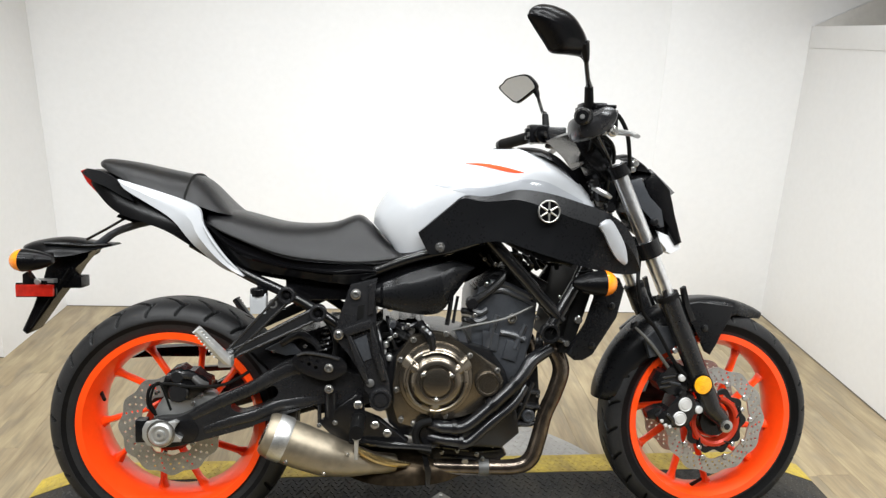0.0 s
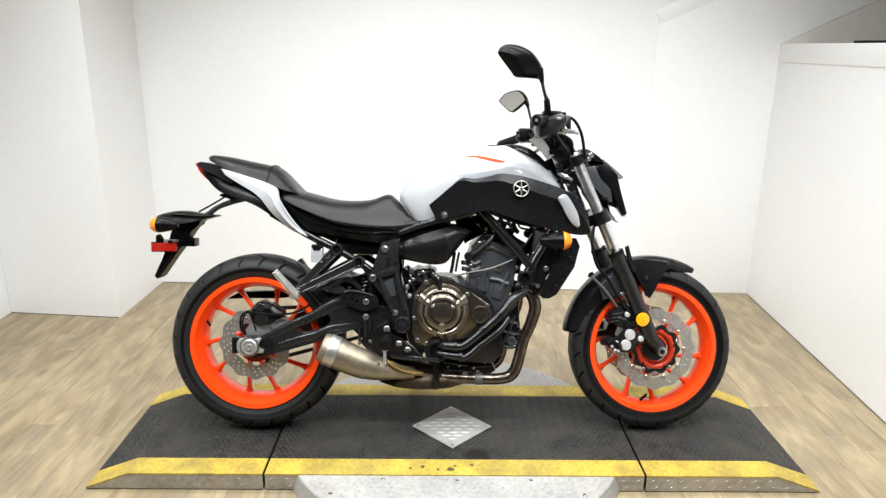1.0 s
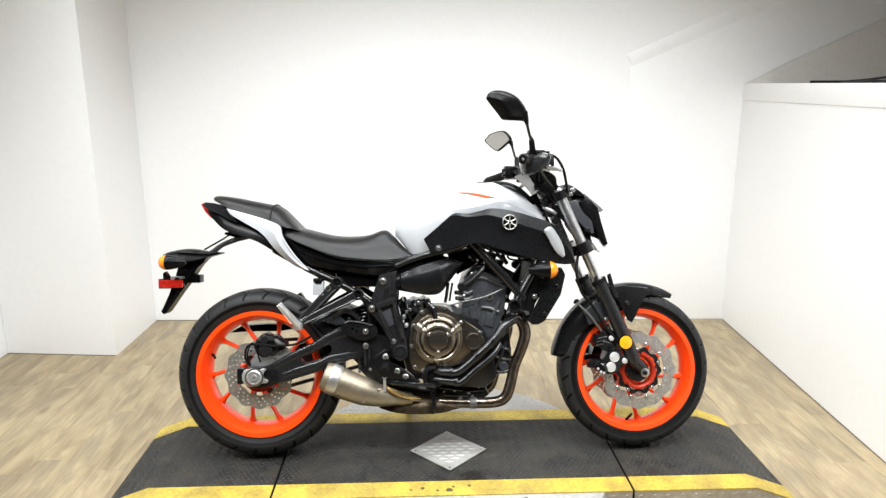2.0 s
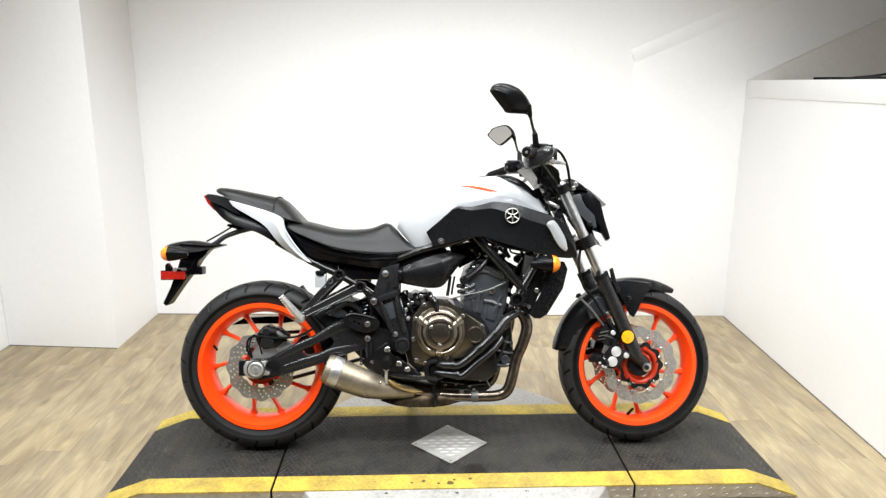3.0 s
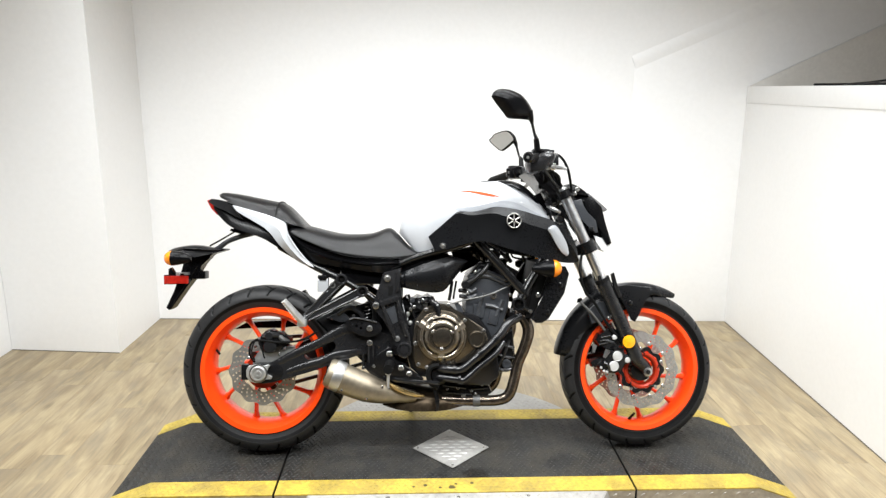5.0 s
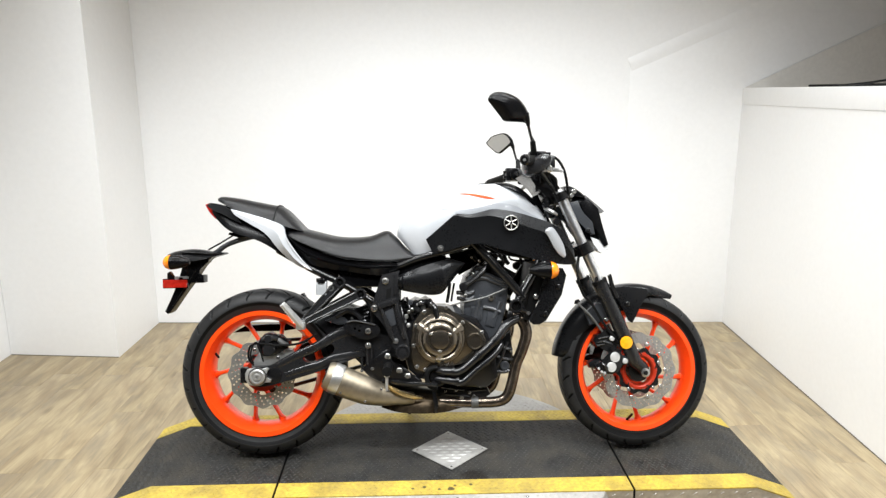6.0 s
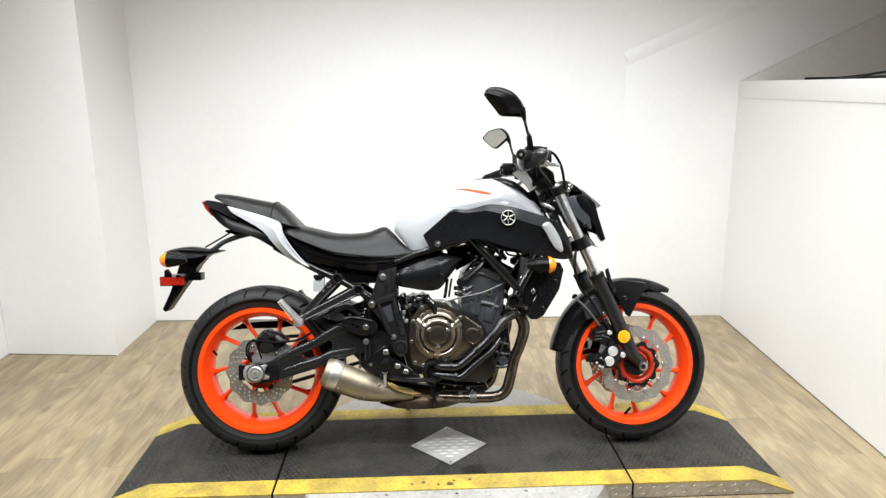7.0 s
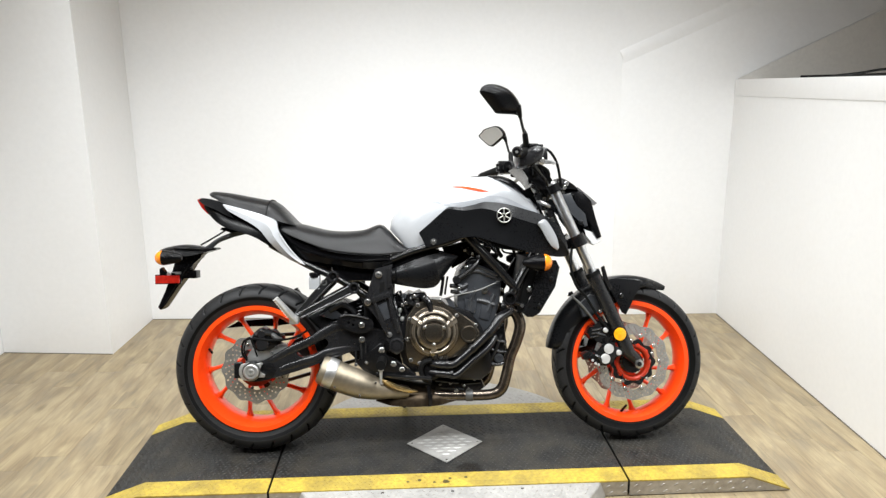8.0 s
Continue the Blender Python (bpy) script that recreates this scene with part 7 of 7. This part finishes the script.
bpart("master_cylinder", tube([(-0.305, -0.138, 0.345), (-0.305, -0.138, 0.405)], 0.016, 14, 1), SATIN_BLACK, heel)
bpart("push_rod", tube([(-0.333, -0.142, 0.375), (-0.333, -0.142, 0.322)], 0.005, 8, 1), BLACK_METAL, heel)
bolts([(-0.333, 0.327), (-0.295, 0.333)], heel, -0.150, 0.007, 0.008)
bpart("brake_pedal", tube([(-0.26, -0.150, 0.290), (-0.18, -0.162, 0.282), (-0.10, -0.170, 0.278), (-0.062, -0.175, 0.275)], [0.010, 0.008, 0.0075, 0.009], 10, 3), BLACK_METAL, heel, "black rear brake pedal")
bm = hull([(-0.494, 0.605, -0.494, 0.650, 0.013, 0.013), (-0.491, 0.603, -0.491, 0.652, 0.017, 0.017), (-0.460, 0.603, -0.460, 0.652, 0.017, 0.017), (-0.457, 0.605, -0.457, 0.650, 0.013, 0.013)], 12, 5)
bm.transform(Matrix.Translation((0, -0.14, -0.004)))
res = bpart("brake_reservoir", bm, FLUID, None, "translucent rear brake fluid reservoir")
bpart("reservoir_cap", lathe([(0, 0.640), (0.0205, 0.640), (0.0205, 0.654), (0.018, 0.657), (0.0, 0.657)], (-0.4755, -0.14, 0), 20, axis="z"), BLACK_PLASTIC, res, "black reservoir cap")
bpart("cap_stud", knob((-0.4755, -0.14, 0.657), 0.004, 0.006, 10, "z", 1), BLACK_PLASTIC, res)
bpart("reservoir_clamp", lathe([(0.0065, 0), (0.0105, 0), (0.0105, -0.010), (0.0065, -0.010)], (-0.441, -0.145, 0.622), 18, closed=True), PEG_DULL, res)
bpart("reservoir_hose", tube([(-0.468, -0.14, 0.606), (-0.455, -0.145, 0.598), (-0.440, -0.140, 0.606), (-0.425, -0.125, 0.615)], 0.0065, 8, 4), PEG_DULL, res)
# inner mudguard, linkage and shock fill the space ahead of the rear tyre
inner = bpart("inner_mudguard", plate([(-0.520, 0.490), (-0.472, 0.521), (-0.437, 0.530), (-0.414, 0.538), (-0.386, 0.546), (-0.350, 0.534), (-0.318, 0.560), (-0.280, 0.560), (-0.225, 0.500), (-0.225, 0.330), (-0.338, 0.332), (-0.400, 0.400)], -0.085, 0.075, 0.010), SATIN_BLACK, None, "black plastic inner mudguard and shock linkage")
bpart("linkage_arm", tube([(-0.430, -0.095, 0.512), (-0.388, -0.098, 0.536), (-0.352, -0.098, 0.520), (-0.335, -0.098, 0.498)], [0.009, 0.011, 0.010, 0.008], 10, 4), SLIDER, inner)
bpart("linkage_plate", plate([(-0.470, 0.500), (-0.430, 0.520), (-0.400, 0.512), (-0.380, 0.490), (-0.420, 0.484)], -0.100, -0.088, 0.004), GREY_CAST, inner)
for k in range(5):
    z = 0.500 + 0.014 * k
    bpart("spring_coil", tube([(-0.345 + 0.005 * k, -0.092, z - 0.006), (-0.325 + 0.005 * k, -0.106, z), (-0.303 + 0.005 * k, -0.092, z + 0.006)], 0.0045, 8, 4), BLACK_METAL, inner)
for x, z in ((-0.448, 0.496), (-0.404, 0.528), (-0.372, 0.508), (-0.260, 0.540)):
    bpart("linkage_bolt", knob((x, -0.098, z), 0.005, 0.006, 10), BOLT, inner)
bpart("shock_hose", tube([(-0.33, -0.11, 0.59), (-0.30, -0.125, 0.55), (-0.295, -0.125, 0.50), (-0.315, -0.125, 0.45)], 0.008, 8, 5), RUBBER, None, "black hose behind the pivot bracket")
bpart("tool_tray", slab(-0.42, -0.20, -0.10, 0.10, 0.62, 0.70, 0.015), BLACK_PLASTIC)

# side stand on the left carries the lean
lt = math.tan(radians(LEAN_DEG))
bpart("side_stand", tube([(-0.12, 0.14, 0.28), (-0.15, 0.25, 0.13), (-0.17, 0.29, 0.29 * lt + 0.004)], [0.012, 0.011, 0.012], 12, 3), BLACK_METAL, None, "black side stand")

# cables in front of the head
for pts, r in (([(0.312, -0.17, 1.070), (0.345, -0.160, 1.086), (0.380, -0.155, 1.076), (0.408, -0.145, 1.036), (0.424, -0.125, 0.980), (0.430, -0.105, 0.938), (0.420, -0.07, 0.87)], 0.0052),
               ([(0.30, -0.20, 1.06), (0.345, -0.13, 1.03), (0.37, -0.09, 0.98), (0.36, -0.07, 0.90), (0.33, -0.06, 0.84)], 0.005), ([(0.31, 0.20, 1.07), (0.36, 0.15, 1.03), (0.385, 0.09, 0.97), (0.36, 0.05, 0.90)], 0.005)):
    bpart("control_cable", tube(pts, r, 8, 6), RUBBER, None, "black control cable")
rc2 = random.Random(4)
for k in range(7):
    y0 = -0.04 - 0.02 * k
    top = (0.300 + rc2.uniform(-0.01, 0.02), y0 - 0.05, 1.035 + rc2.uniform(-0.01, 0.01))
    mid = (0.360 + rc2.uniform(-0.02, 0.03), y0 - 0.01, 1.000 + rc2.uniform(-0.02, 0.015))
    low = (0.375 + rc2.uniform(-0.02, 0.02), -0.03 - 0.006 * k, 0.905 + rc2.uniform(-0.03, 0.02))
    bpart("control_cable", tube([top, mid, ((mid[0] + low[0]) / 2 + 0.012, (mid[1] + low[1]) / 2, 0.955), low], rc2.uniform(0.0035, 0.006), 8, 5), RUBBER if k % 3 else HOSE, None, "black control cable")
# fittings behind the forks, under the tank's nose
for x, y, z, r, h in ((0.372, -0.060, 0.885, 0.018, 0.030), (0.350, -0.075, 0.915, 0.012, 0.025), (0.395, -0.070, 0.855, 0.014, 0.020), (0.360, -0.070, 0.848, 0.010, 0.026)):
    bpart("head_fitting", knob((x, y, z), r, h, 14), SATIN_BLACK, None)
bpart("horn_bracket", tube([(0.345, -0.085, 0.905), (0.372, -0.095, 0.890), (0.392, -0.090, 0.880)], [0.006, 0.008, 0.006], 8, 3), PEG, None, "bright metal bracket under the tank's nose")
# wiring and brackets between the tank cover and the engine
rc3 = random.Random(9)
for k in range(10):
    x0 = 0.06 + 0.02 * k
    pts = [(x0 + rc3.uniform(-0.015, 0.015), -0.085 - rc3.uniform(0, 0.03), 0.745 + rc3.uniform(-0.01, 0.015)), (x0 + rc3.uniform(-0.01, 0.03), -0.100, 0.722 + rc3.uniform(-0.01, 0.01)), (x0 + rc3.uniform(0.0, 0.05), -0.090, 0.700 + rc3.uniform(-0.015, 0.01))]
    bpart("wiring", tube(pts, rc3.uniform(0.003, 0.008), 8, 4), RUBBER if k % 2 else SATIN_BLACK, None)
bolts([(0.070, 0.735), (0.098, 0.722), (0.300, 0.655), (0.262, 0.640)], engine, -0.118, 0.006, 0.010)


# ---- ceiling fixtures ----
for lx, ly, lt, lr, lp in LAMPS:
    t = thing("ceiling_light", "slim white strip light hung under the ceiling", "light", "ceiling strip lights", m=lamp_pose(lx, ly, lt, lr))
    part("housing", slab(-0.6, 0.6, -0.1, 0.1, -0.030, 0.030, 0.006), LAMPWHITE, t)
    for dx in (-0.45, 0.45):
        reach = 0.115 - dx * math.sin(radians(-lr))
        rod = part("hanger", tube([(0, 0, 0), (0, 0, reach)], 0.006, 8, 1), LAMPWHITE, t)
        rod.matrix_basis = pose(dx, 0, 0) @ pose(0, 0, 0, -lt, 0, 0) @ pose(0, 0, 0, 0, -lr, 0)
# loose cables on the ledge
for pts, r in (([(1.80, 0.95, PART_Z + 0.006), (1.84, 0.6, PART_Z + 0.006), (1.80, 0.2, PART_Z + 0.006), (1.83, -0.3, PART_Z + 0.006), (1.80, -0.9, PART_Z + 0.006)], 0.006),
               ([(1.83, 0.75, PART_Z + 0.005), (1.79, 0.45, PART_Z + 0.014), (1.815, 0.30, PART_Z + 0.026), (1.82, 0.1, PART_Z + 0.012), (1.80, -0.5, PART_Z + 0.014), (1.83, -1.0, PART_Z + 0.005)], 0.005)):
    c = part("cable", tube(pts, r, 8, 8), RUBBER)
    turned(c, SIDE_TURN)
    tagged(c, "black cable lying along the capping board", "cable", "cables on the ledge")


# ---- floor planks, laid along y ----
PW, PL = 0.122, 0.92
pb = slab(-PW / 2 + 0.0003, PW / 2 - 0.0003, -PL / 2 + 0.0003, PL / 2 - 0.0003, -0.006, 0.0, 0.0006)
plank = part("plank", pb, PLANK, floor)
plank_mesh = plank.data
rng = random.Random(5)
first = True
col = 0
px = XL + PW / 2
while px - PW / 2 < XR:
    shift = rng.uniform(0, PL)
    py = YF + shift - PL / 2
    while py - PL / 2 < YB + 0.14:
        if py + PL / 2 > YF:
            ob = plank if first else new("plank", plank_mesh)
            first = False
            ob.parent = floor
            ya, yb = max(py - PL / 2, YF), min(py + PL / 2, YB + 0.14)
            ob.location, ob.scale = (px, (ya + yb) / 2, FLOOR), (1, (yb - ya) / PL, 1)
        py += PL
    px += PW
